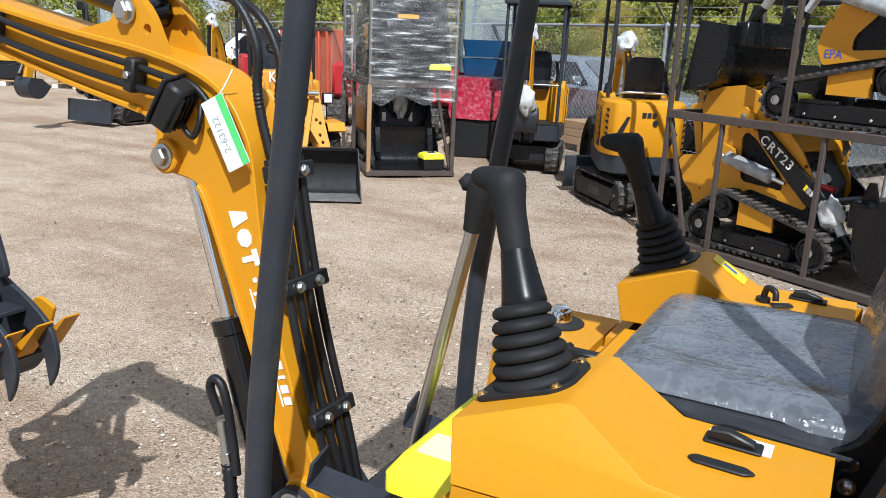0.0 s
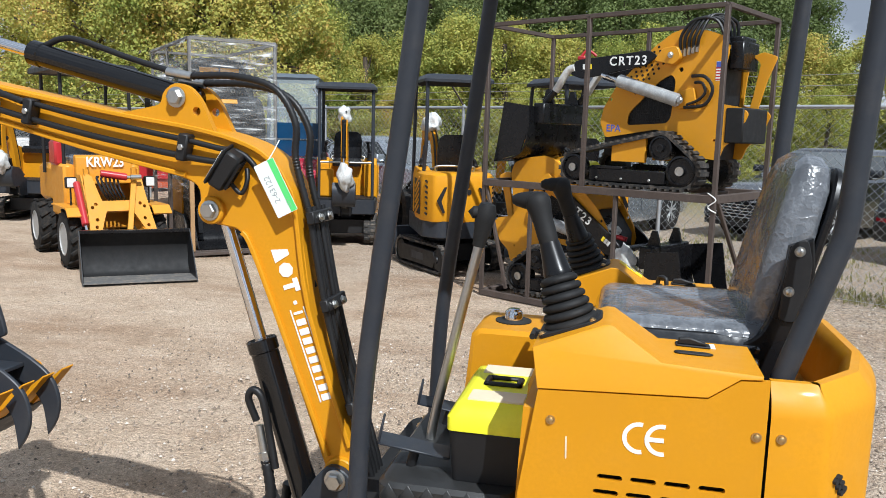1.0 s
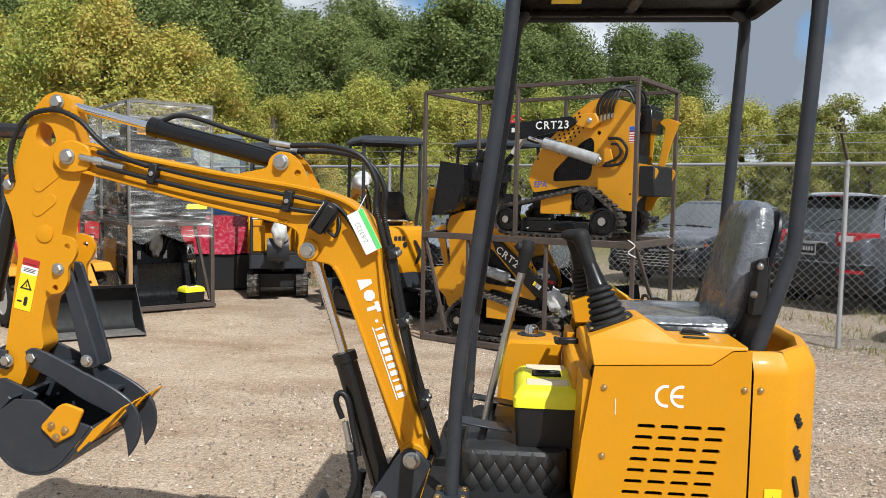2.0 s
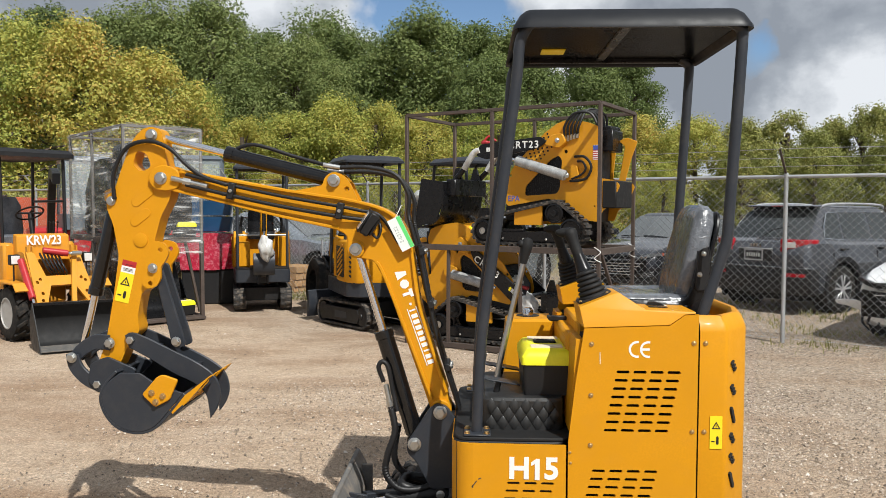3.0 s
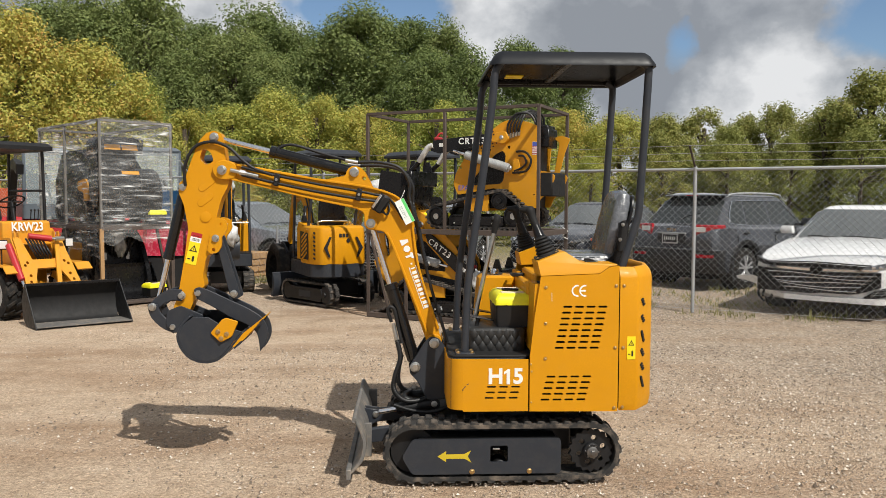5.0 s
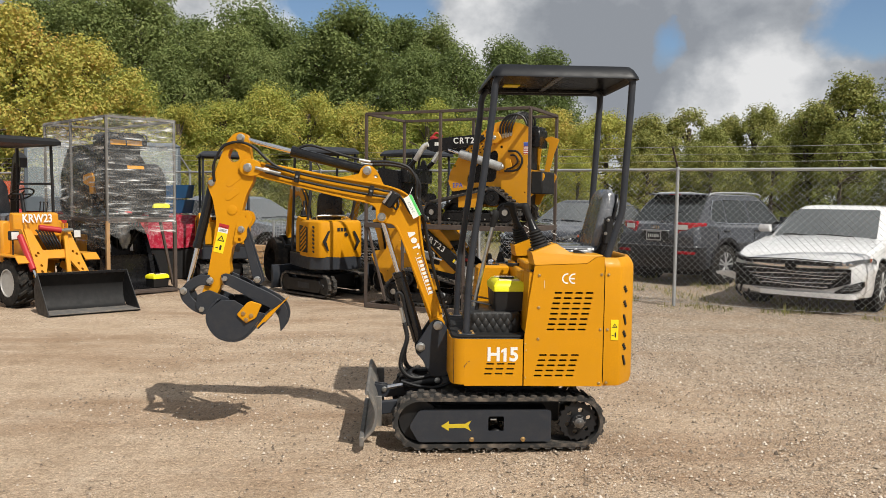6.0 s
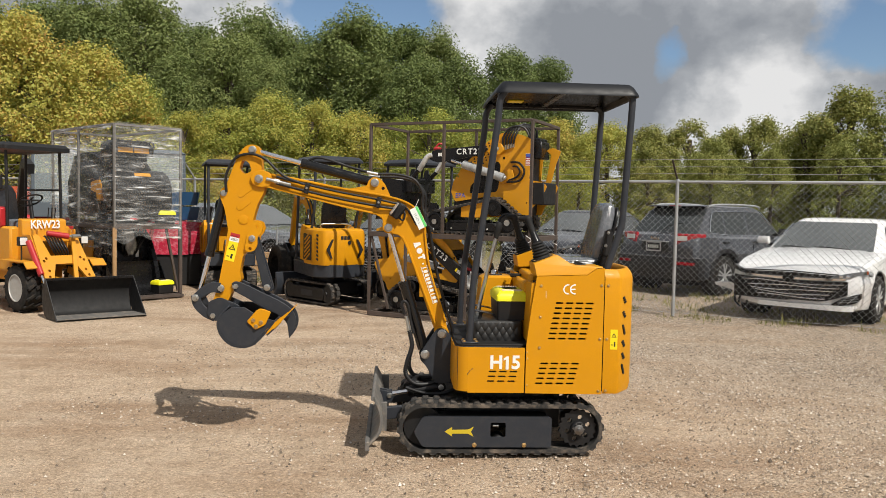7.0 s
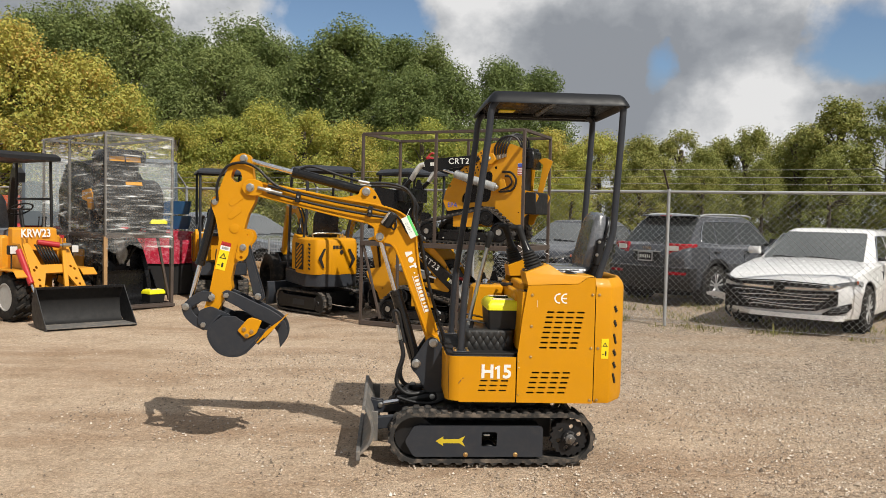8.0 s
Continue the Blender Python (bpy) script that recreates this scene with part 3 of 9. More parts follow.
def build_ground():
    xs, ys = graded(-1500, 1500, -9, 8, 0.10), graded(-1500, 1500, -6, 9, 0.10)
    verts = []
    for y in ys:
        for x in xs:
            z = 0.0
            if -30 < x < 30 and -30 < y < 40:
                z = 0.014 * noise.noise((x * 0.9, y * 0.9, 0.0)) + 0.006 * noise.noise((x * 4.1, y * 4.1, 3.0)) - 0.008
            verts.append((x, y, z))
    w = len(xs)
    faces = [(j * w + i, j * w + i + 1, (j + 1) * w + i + 1, (j + 1) * w + i) for j in range(len(ys) - 1) for i in range(w - 1)]
    me = bpy.data.meshes.new("ground")
    me.from_pydata(verts, [], faces)
    me.materials.append(GROUND)
    me.polygons.foreach_set("use_smooth", [True] * len(me.polygons))
    tagged(new("ground", me), "tan compacted dirt yard with scattered grey gravel", "ground", kind="structure")


build_ground()


def build_stones(count=105000):
    """Loose stones over the yard, thicker where the gravel is."""
    rng = np.random.default_rng(5)
    n = count * 4
    near = rng.random(n) < 0.55
    x = np.where(near, rng.uniform(-3.5, 4.5, n), rng.uniform(-9, 8, n))
    y = np.where(near, rng.uniform(-3.2, 3.5, n), rng.uniform(-3.5, 8.5, n))
    patch = np.array([noise.noise((a * 0.8, b * 0.8, 9.0)) + 0.5 * noise.noise((a * 2.9, b * 2.9, 4.0)) for a, b in zip(x, y)])
    thick = 0.07 + 0.66 / (1 + np.exp(-(x * 0.8 + 0.25 * y + 0.3))) + 0.26 * patch
    beyond = (x - 2.72) * 0.5 + (y - 5.88) * 0.866
    keep = np.flatnonzero((rng.random(n) < thick) & (beyond < 1.5))[:count]
    x, y = x[keep], y[keep]
    n = len(keep)
    s = 0.0030 + 0.0080 * rng.random(n) ** 3 + np.where(rng.random(n) < 0.010, 0.009, 0)
    a = rng.uniform(0, 6.283, n)
    base = np.array([(1, 0, -0.25), (0.2, 0.9, -0.25), (-0.9, 0.3, -0.25), (-0.3, -0.95, -0.25), (0.05, 0.0, 0.85)])
    p = base[None] * (rng.uniform(0.6, 1.3, (n, 1, 3)) * s[:, None, None])
    ca, sa = np.cos(a)[:, None], np.sin(a)[:, None]
    v = np.stack([p[:, :, 0] * ca - p[:, :, 1] * sa + x[:, None], p[:, :, 0] * sa + p[:, :, 1] * ca + y[:, None], p[:, :, 2]], 2)
    tri = np.array([(0, 1, 4), (1, 2, 4), (2, 3, 4), (3, 0, 4)])
    f = (tri[None] + (np.arange(n) * 5)[:, None, None]).reshape(-1)
    me = bpy.data.meshes.new("gravel")
    me.vertices.add(5 * n)
    me.vertices.foreach_set("co", v.ravel())
    me.loops.add(len(f))
    me.loops.foreach_set("vertex_index", f)
    me.polygons.add(4 * n)
    me.polygons.foreach_set("loop_start", np.arange(4 * n) * 3)
    me.polygons.foreach_set("loop_total", np.full(4 * n, 3))
    me.update(calc_edges=True)
    me.validate()
    me.materials.append(PEBBLE)
    tagged(new("gravel", me), "loose grey and tan gravel stones on the dirt", "gravel", kind="stuff")


build_stones()

# ---- the mini excavator in front ----


def track_unit(parent, xa, xb, zc, r, y0, y1, lugs, outer_label="", wheel=True):
    """One crawler: belt with cleats, frame, sprocket, idler and rollers."""
    out = stadium(xa, xb, zc, r)
    inn = stadium(xa, xb, zc, r - 0.022)
    tr = part("track", belt(out, inn, y0, y1), TRACK, parent, "dusty black rubber track")
    cleat = bmesh.new()
    w = (y1 - y0) / 2
    for a, b in ((-w * 0.98, -w * 0.08), (w * 0.08, w * 0.98)):
        sk = 0.012 if a < 0 else -0.012
        put_faces(cleat, [(sk - 0.024, a, 0), (sk + 0.024, a, 0), (sk + 0.022, b, 0), (sk - 0.022, b, 0),
                          (sk - 0.016, a, 0.011), (sk + 0.016, a, 0.011), (sk + 0.014, b, 0.011), (sk - 0.014, b, 0.011)],
                  [(4, 5, 6, 7), (0, 1, 5, 4), (1, 2, 6, 5), (2, 3, 7, 6), (3, 0, 4, 7)])
    me = bpy.data.meshes.new("cleat")
    bmesh.ops.recalc_face_normals(cleat, faces=cleat.faces)
    cleat.to_mesh(me)
    cleat.free()
    me.materials.append(TRACK)
    for p, d in along(out, lugs):
        c = new("cleat", me)
        c.parent = tr
        nrm = Vector((-d.y, d.x))
        c.matrix_basis = Matrix(((d.x, 0, nrm.x, p.x), (0, 1, 0, (y0 + y1) / 2), (d.y, 0, nrm.y, p.y), (0, 0, 0, 1)))
    return tr


def cylinder_unit(parent, p0, p1, split, rb, rr, y, name, hose=True, body=GLOSS):
    """Hydraulic ram from p0 (barrel eye) to p1 (rod eye); split: share taken by the barrel."""
    a, b = Vector((p0[0], y, p0[1])), Vector((p1[0], y, p1[1]))
    d = (b - a).normalized()
    cut = a + (b - a) * split
    barrel = part(name, join(rod(a + d * rb * 0.6, cut, rb, 22, chamfer=0.004), rod(cut - d * 0.03, cut + d * 0.006, rb * 1.10, 22, chamfer=0.003),
                             rod((a.x, y - rb * 1.1, a.z), (a.x, y + rb * 1.1, a.z), rb * 0.95, 18, chamfer=0.002)), body, parent, "gloss black hydraulic cylinder")
    part("piston_rod", rod(cut, b - d * rr, rr, 18), CHROME, barrel, "polished chrome rod")
    part("rod_eye", rod((b.x, y - rb, b.z), (b.x, y + rb, b.z), rr * 1.9, 18, chamfer=0.002), SATIN, barrel)
    return barrel


def joystick(parent, base, top, turn):
    """Control lever: bellows boot on a bolted plate, glossy tapered stem and moulded grip with a thumb rest."""
    base, top = Vector(base), Vector(top)
    d = (top - base).normalized()
    L = (top - base).length
    plate_m = Matrix.Translation(base) @ Matrix.Rotation(radians(-20), 4, "Y")
    bp = part("boot_plate", turned(prism(round_poly([(-0.064, -0.056), (0.046, -0.056), (0.064, -0.034), (0.064, 0.034), (0.046, 0.056), (-0.064, 0.056)], 0.018),
                                         -0.002, 0.007, "z", r=0.002), plate_m), SATIN, parent, "black bolted boot plate")
    for u, v in ((-0.055, -0.046), (0.046, -0.046), (-0.055, 0.046), (0.046, 0.046)):
        p = plate_m @ Vector((u, v, 0.006))
        part("bolt", screw(p, plate_m.to_3x3() @ Vector((0, 0, 1)), 0.005), BRASS, bp)
    # bellows: six rounded folds that lean from the plate's normal to the lever's line
    rows, folds, high = [], 6, L * 0.40
    n0 = (plate_m.to_3x3() @ Vector((0, 0, 1))).normalized()
    steps = folds * 8
    at = base.copy()
    for i in range(steps + 1):
        f = i / steps
        way = (n0 * (1 - f) + d * f).normalized()
        if i:
            at = at + way * (high / steps)
        r_ = 0.048 - 0.021 * f ** 0.9 + 0.0095 * math.sqrt(abs(math.sin(math.pi * f * folds)))
        q = Matrix.Translation(at) @ frame_at(way)
        rows.append([tuple(q @ Vector((r_ * math.cos(a), r_ * math.sin(a), 0))) for a in [2 * math.pi * k / 26 for k in range(26)]])
    part("bellows", loft(rows), RUBBER, parent, "ribbed black rubber bellows", smooth=70)
    part("stem", lathe([(0.029, L * 0.385), (0.030, L * 0.405), (0.0285, L * 0.43), (0.024, L * 0.55), (0.0205, L * 0.67), (0.0, L * 0.68)], base, d, 22), BLACK, parent, "glossy black plastic stem")
    side = Vector((-0.9, turn * 0.25, 0.02)).normalized()
    grip = lathe([(0.019, L * 0.66), (0.0205, L * 0.74), (0.0205, L * 0.84), (0.0225, L * 0.92), (0.026, L * 0.985), (0.0265, L * 1.03), (0.022, L * 1.07), (0.012, L * 1.09), (0.0, L * 1.095)], base, d, 22)
    nub = lathe([(0.021, 0), (0.018, 0.026), (0.014, 0.044), (0.009, 0.053), (0.0, 0.056)], base + d * L * 1.02, side, 16)
    part("grip", join(grip, nub), RUBBER, parent, "textured black handle grip")


def louvre(u0, u1, v0, v1, cols, rows, slant, length, width):
    """Slot outlines in a leaning block, rows from the top down."""
    out = []
    for j in range(rows):
        f = j / max(1, rows - 1)
        for i in range(cols):
            u = u0 + (u1 - u0) * i / max(1, cols - 1) + slant * f
            out.append(pill(u, v1 + (v0 - v1) * f, length, width))
    return out


def warning_label(parent, m, w, h, head=True, name="warning_label"):
    """Yellow hazard sticker: triangle and figure-free pictogram bars, red and white head."""
    lab = part(name, slab(w, h, 0.0012, m, 0.003), LABEL_Y, parent, "yellow hazard sticker with black triangle")
    s = w * 0.36
    tri = plate([(-s, -s * 0.7), (s, -s * 0.7), (0, s)], [[(-s * 0.62, -s * 0.48), (s * 0.62, -s * 0.48), (0, s * 0.55)]], 0.0014, 0.0022, "z")
    part("triangle", turned(tri, m @ Matrix.Translation((0, h * 0.20, 0))), INK, lab)
    part("mark", turned(join(prism(pill(0, 0, s * 0.55, s * 0.14, angle=1.57), 0.0014, 0.0022, "z")), m @ Matrix.Translation((0, h * 0.19, 0))), INK, lab)
    part("bar", turned(join(prism(pill(w * 0.12, -h * 0.24, h * 0.26, w * 0.20, angle=1.57), 0.0014, 0.0022, "z"),
                            prism(pill(-w * 0.24, -h * 0.27, w * 0.30, w * 0.10), 0.0014, 0.0022, "z")), m), INK, lab)
    if head:
        up = m @ Matrix.Translation((0, h / 2 + h * 0.2, 0))
        part("header", slab(w, h * 0.20, 0.0012, up @ Matrix.Translation((0, h * 0.12, 0)), 0.002), RED, lab, "red header with black bars")
        part("panel", slab(w, h * 0.22, 0.0012, up @ Matrix.Translation((0, -h * 0.09, 0)), 0.002), WHITE, lab, "white panel")
        part("bar", turned(join(*[prism(pill(0, y, w * 0.7, h * 0.014), 0.0014, 0.002, "z") for y in (h * 0.08, -h * 0.05, -h * 0.09, -h * 0.13)]), up), INK, lab)
    return lab


def front_digger():
    ex = shell("mini_excavator", "yellow mini excavator with grey canopy, raised boom and bucket", "excavator")
    # crawlers
    for s in (-1, 1):
        y0, y1 = (-0.425, -0.245) if s < 0 else (0.245, 0.425)
        tr = track_unit(ex, -1.055, -0.120, 0.168, 0.148, y0, y1, 40)
        face = y0 - 0.006 if s < 0 else y1 + 0.006
        f0, f1 = sorted((face, face - s * 0.012))
        outline = round_poly([(-1.115, 0.15), (-1.06, 0.243), (-0.285, 0.243), (-0.285, 0.058), (-1.06, 0.058)], 0.02)
        window = round_poly([(-0.655, 0.12), (-0.563, 0.12), (-0.563, 0.208), (-0.655, 0.208)], 0.012)
        cover = part("track_frame", plate(outline, [window], f0, f1), GREY, ex, "slate grey track frame plate")
        b0, b1 = sorted((face - s * 0.012, face - s * 0.15))
        part("frame_core", join(box(-1.03, -0.30, b0, b1, 0.065, 0.085, 0.003), box(-1.03, -0.30, b0, b1, 0.215, 0.238, 0.003),
                                box(-0.95, -0.70, b0, b1, 0.085, 0.215, 0), box(-0.53, -0.32, b0, b1, 0.085, 0.215, 0)), SATIN, cover)
        part("grease_nipple", rod((-0.64, face - s * 0.02, 0.185), (-0.605, face - s * 0.02, 0.185), 0.007, 10), ZINC, cover)
        for bx in (-0.75, -0.45):
            part("bolt", hexbolt((bx, face, 0.072), (0, s, 0), 0.011), BRASS, cover)
        if s < 0:
            arrow = [(-0.93, 0.153), (-0.885, 0.182), (-0.885, 0.164), (-0.79, 0.166), (-0.755, 0.184), (-0.772, 0.153), (-0.755, 0.122), (-0.79, 0.141), (-0.885, 0.141), (-0.885, 0.124)]
            part("arrow", prism(arrow, f0 - 0.001, f0, "y"), ARROW_Y, cover, "yellow direction arrow sticker")
        # sprocket with lightening holes
        holes = [ring(-0.120 + 0.066 * math.cos(a), 0.168 + 0.066 * math.sin(a), 0.016, 12) for a in [i * math.pi / 3 + 0.3 for i in range(6)]]
        teeth = [(-0.120 + (0.118 if i % 2 else 0.104) * math.cos(i * math.pi / 18), 0.168 + (0.118 if i % 2 else 0.104) * math.sin(i * math.pi / 18)) for i in range(36)]
        spy = face - s * 0.045
        sp = part("sprocket", join(plate(teeth, holes, spy - 0.012, spy + 0.012), rod((-0.120, spy, 0.168), (-0.120, face - s * 0.002, 0.168), 0.044, 24, chamfer=0.004)), SATIN, ex, "black drive sprocket")
        part("hub", join(lathe([(0.030, 0), (0.030, 0.010), (0.020, 0.014)], (-0.120, face, 0.168), (0, s, 0), 20), hexbolt((-0.120, face + s * 0.012, 0.168), (0, s, 0), 0.013)), STEEL, sp, "dark steel hub bolt")
        for a in range(6):
            part("bolt", hexbolt((-0.120 + 0.034 * math.cos(a), face - s * 0.002, 0.168 + 0.034 * math.sin(a)), (0, s, 0), 0.005, washer=False), STEEL, sp)
        part("idler", join(lathe([(0.05, -0.03), (0.118, -0.03), (0.118, 0.03), (0.05, 0.03)], (-1.055, face - s * 0.09, 0.168), (0, s, 0), 28),
                           rod((-1.055, face - s * 0.15, 0.168), (-1.055, face - s * 0.04, 0.168), 0.03, 16)), SATIN, ex, "black idler wheel")
        for rx in (-0.85, -0.60, -0.36):
            part("roller", rod((rx, face - s * 0.14, 0.075), (rx, face - s * 0.03, 0.075), 0.045, 18, chamfer=0.005), SATIN, ex)
    part("undercarriage", join(box(-0.92, -0.20, -0.26, 0.26, 0.13, 0.30, 0.01), rod((-0.52, 0, 0.29), (-0.52, 0, 0.385), 0.27, 36, chamfer=0.008)), SATIN, ex, "black undercarriage and slew ring")
    # dozer blade
    back = curve2([(-1.345, 0.352), (-1.312, 0.29), (-1.298, 0.22), (-1.314, 0.14), (-1.372, 0.072)])
    frontc = curve2([(-1.390, 0.070), (-1.334, 0.145), (-1.316, 0.22), (-1.330, 0.29), (-1.362, 0.355)])
    bl = part("dozer_blade", prism(back + frontc, -0.450, 0.450, "y", r=0.003), GREY_DUSTY, ex, "scuffed grey dozer blade")
    part("top_rail", rod((-1.358, -0.450, 0.352), (-1.358, 0.450, 0.352), 0.013, 12), GREY_DUSTY, bl)
    part("cutting_edge", box(-1.402, -1.376, -0.453, 0.453, 0.040, 0.095, 0.003), GREY_DUSTY, bl, "worn steel cutting edge")
    for y in (-0.20, 0.20):
        part("blade_arm", strip([(-1.315, 0.20), (-1.12, 0.22), (-0.90, 0.22)], 0.075, y - 0.022, y + 0.022, 0.004), GREY, bl)
    ram = cylinder_unit(ex, (-0.93, 0.34), (-1.27, 0.285), 0.62, 0.030, 0.014, -0.05, "blade_cylinder", body=SATIN)
    part("bolt", hexbolt((-0.935, -0.085, 0.34), (0, -1, 0), 0.014), ZINC, ram)
    part("bolt", hexbolt((-1.262, -0.085, 0.285), (0, -1, 0), 0.014), ZINC, ram)
    part("stiffener", box(-1.318, -1.268, 0.30, 0.318, 0.10, 0.335, 0.003), GREY_DUSTY, bl)
    part("stiffener", box(-1.318, -1.275, -0.318, -0.30, 0.12, 0.30, 0.003), GREY_DUSTY, bl)
    part("lug", join(prism([(-1.32, 0.20), (-1.25, 0.25), (-1.245, 0.31), (-1.325, 0.32)], -0.085, -0.070, "y", r=0.002), prism([(-1.32, 0.20), (-1.25, 0.25), (-1.245, 0.31), (-1.325, 0.32)], -0.03, -0.015, "y", r=0.002)), GREY, bl)
    part("hose", tube([(-1.16, -0.10, 0.34), (-1.04, -0.12, 0.31), (-0.92, -0.12, 0.31), (-0.80, -0.08, 0.36)], 0.011), HOSE, ex)

    # deck and body core
    plan = round_poly([(-0.875, -0.432), (-0.455, -0.432), (-0.455, 0.432), (-0.875, 0.432)], 0.06)
    part("deck", prism(plan, 0.40, 0.668, "z", r=0.004), SATIN, ex, "black deck frame")
    part("floor_mat", prism(round_poly([(-0.870, -0.425), (-0.44, -0.425), (-0.44, 0.425), (-0.870, 0.425)], 0.06), 0.668, 0.681, "z", r=0.003), RUBBER, ex, "dusty black rubber floor mat")
    # lower front side panels with slots
    for s in (-1, 1):
        f0, f1 = (-0.445, -0.434) if s < 0 else (0.434, 0.445)
        slots = louvre(-0.652, -0.528, 0.462, 0.520, 3, 3, -0.012, 0.046, 0.0105)
        pan = part("side_panel", plate([(-0.80, 0.392), (-0.462, 0.392), (-0.462, 0.662), (-0.80, 0.664)], slots, f0, f1), YELLOW, ex, "yellow steel side panel with slots")
        if s < 0:
            one = [(-0.0075, -0.033), (0.0075, -0.033), (0.0075, 0.034), (-0.003, 0.034), (-0.019, 0.023), (-0.019, 0.011), (-0.0075, 0.018)]
            part("lettering", join(lettering("H", 0.110, upright(-0.632, f0 - 0.0004, 0.572), bold=0.0036), prism([(-0.566 + u * 1.17, 0.572 + v * 1.17) for u, v in one], f0 - 0.0016, f0 + 0.0008, "y"), lettering("5", 0.110, upright(-0.514, f0 - 0.0004, 0.572), bold=0.0036)), WHITE, pan, "white model lettering")
            for k, (sx, sz) in enumerate(((-0.455, 0.638), (-0.452, 0.600), (-0.452, 0.440))):
                part("bolt", screw((sx + 0.006, -0.4465, sz), (0, -1, 0), 0.0055), BRASS, pan)
            for sx, sz, ln, an in ((-0.795, 0.515, 0.030, 0.9), (-0.775, 0.535, 0.014, 0.4), (-0.80, 0.505, 0.012, 1.4)):
                part("scratch", prism(pill(sx, sz, ln, 0.004, 2, an), f0 - 0.0009, f0, "y"), RUST, pan, "scraped bare patch")
        # rounded front corner
        arc = [(-0.80 - 0.078 * math.sin(a), s * (0.367 + 0.078 * math.cos(a))) for a in [i * math.pi / 2 / 8 for i in range(9)]]
        arc2 = [(-0.80 - 0.067 * math.sin(a), s * (0.367 + 0.067 * math.cos(a))) for a in [i * math.pi / 2 / 8 for i in range(9)]]
        part("corner_panel", prism(arc + arc2[::-1], 0.400, 0.664, "z"), YELLOW, ex, "rounded yellow corner panel")
    part("front_plate", box(-0.879, -0.868, -0.37, 0.37, 0.405, 0.664, 0.002), YELLOW, ex)

    # main side panels
    outer = [(-0.455, 0.392), (0.004, 0.388), (0.004, 1.146), (-0.045, 1.142), (-0.098, 1.104), (-0.402, 1.092), (-0.432, 0.89), (-0.455, 0.68)]
    slots = louvre(-0.262, -0.080, 0.722, 0.935, 4, 8, -0.042, 0.047, 0.0115) + louvre(-0.345, -0.158, 0.452, 0.572, 4, 5, -0.030, 0.047, 0.0115)
    for s in (-1, 1):
        f0, f1 = (-0.450, -0.438) if s < 0 else (0.438, 0.450)
        pan = part("side_panel", plate(outer, slots, f0, f1), YELLOW, ex, "yellow engine side panel with slots")
        if s < 0:
            for bx, bz in ((-0.376, 1.036), (-0.376, 0.850), (-0.376, 0.667), (-0.012, 1.043), (-0.013, 0.722), (-0.014, 0.408)):
                part("bolt", screw((bx, f0, bz), (0, -1, 0), 0.006), BRASS, pan)
            def arc_stroke(cx, cz, bar):
                fan = [radians(78 + 204 * q / 18) for q in range(19)]
                out_ = [(cx + 0.0305 * math.cos(a), cz + 0.0305 * math.sin(a)) for a in fan]
                in_ = [(cx + 0.0225 * math.cos(a), cz + 0.0225 * math.sin(a)) for a in fan[::-1]]
                bm_ = prism(out_ + in_, f0 - 0.0009, f0, "y")
                return join(bm_, box(cx - 0.027, cx + 0.004, f0 - 0.0012, f0 - 0.0001, cz - 0.0042, cz + 0.0042, 0)) if bar else bm_
            part("lettering", join(arc_stroke(-0.213, 1.018, False), arc_stroke(-0.173, 1.018, True)), WHITE, pan, "white conformity mark")
            part("scratch", prism(pill(-0.345, 0.985, 0.045, 0.003, 2, 1.6), f0 - 0.0009, f0, "y"), CREAM, pan)
    # solid block behind the slots; the bay's shade is put into its colour
    part("engine_bay", prism([(-0.44, 0.40), (0.02, 0.40), (0.02, 1.05), (-0.39, 1.05), (-0.42, 0.89), (-0.44, 0.68)], -0.425, 0.425, "y"), DARK, ex, "solid engine bay block in painted shade black")
    # consoles
    cons = [(-0.404, 1.0945), (-0.098, 1.1065), (-0.045, 1.1445), (-0.008, 1.1475), (-0.008, 1.155), (-0.182, 1.159), (-0.272, 1.217), (-0.288, 1.217), (-0.418, 1.166)]
    for s in (-1, 1):
        y0, y1 = sorted((s * 0.4515, s * 0.245))
        body = prism(cons, y0, y1, "y", r=0.0012)
        for v in body.verts:  # outer face leans in towards the top of the arm rest
            if abs(v.co.y) > 0.4:
                v.co.y -= s * min(max((v.co.z - 1.097) * 0.36, 0.0), 0.036) * min(max((-0.02 - v.co.x) / 0.2, 0.0), 1.0)
        c = part("console", body, YELLOW, ex, "yellow arm console")
        m = Matrix.Translation((-0.116 if s < 0 else -0.09, s * 0.315 if s < 0 else 0.395, 1.1575)) @ Matrix.Rotation(radians(1.3), 4, "Y")
        if s < 0:
            part("gauge", turned(prism(round_poly([(-0.05, -0.014), (0.035, -0.014), (0.052, 0), (0.035, 0.014), (-0.05, 0.014), (-0.062, 0)], 0.006), 0, 0.006, "z", r=0.002), m @ Matrix.Translation((0, s * 0.033, 0)) @ Matrix.Scale(0.66, 4)), SATIN, c, "black level gauge")
        part("switch", turned(join(prism(round_poly([(-0.05, -0.022), (0.05, -0.022), (0.05, 0.022), (-0.05, 0.022)], 0.006), 0, 0.006, "z", r=0.002),
                                   prism([(-0.045, 0.005), (0.04, 0.005), (0.035, 0.014), (-0.01, 0.026), (-0.04, 0.022)], -0.012, 0.012, "y", r=0.003)), m @ Matrix.Translation((0, -s * 0.030 if s < 0 else 0, 0)) @ Matrix.Scale(0.66, 4)), SATIN, c, "black rocker switch")
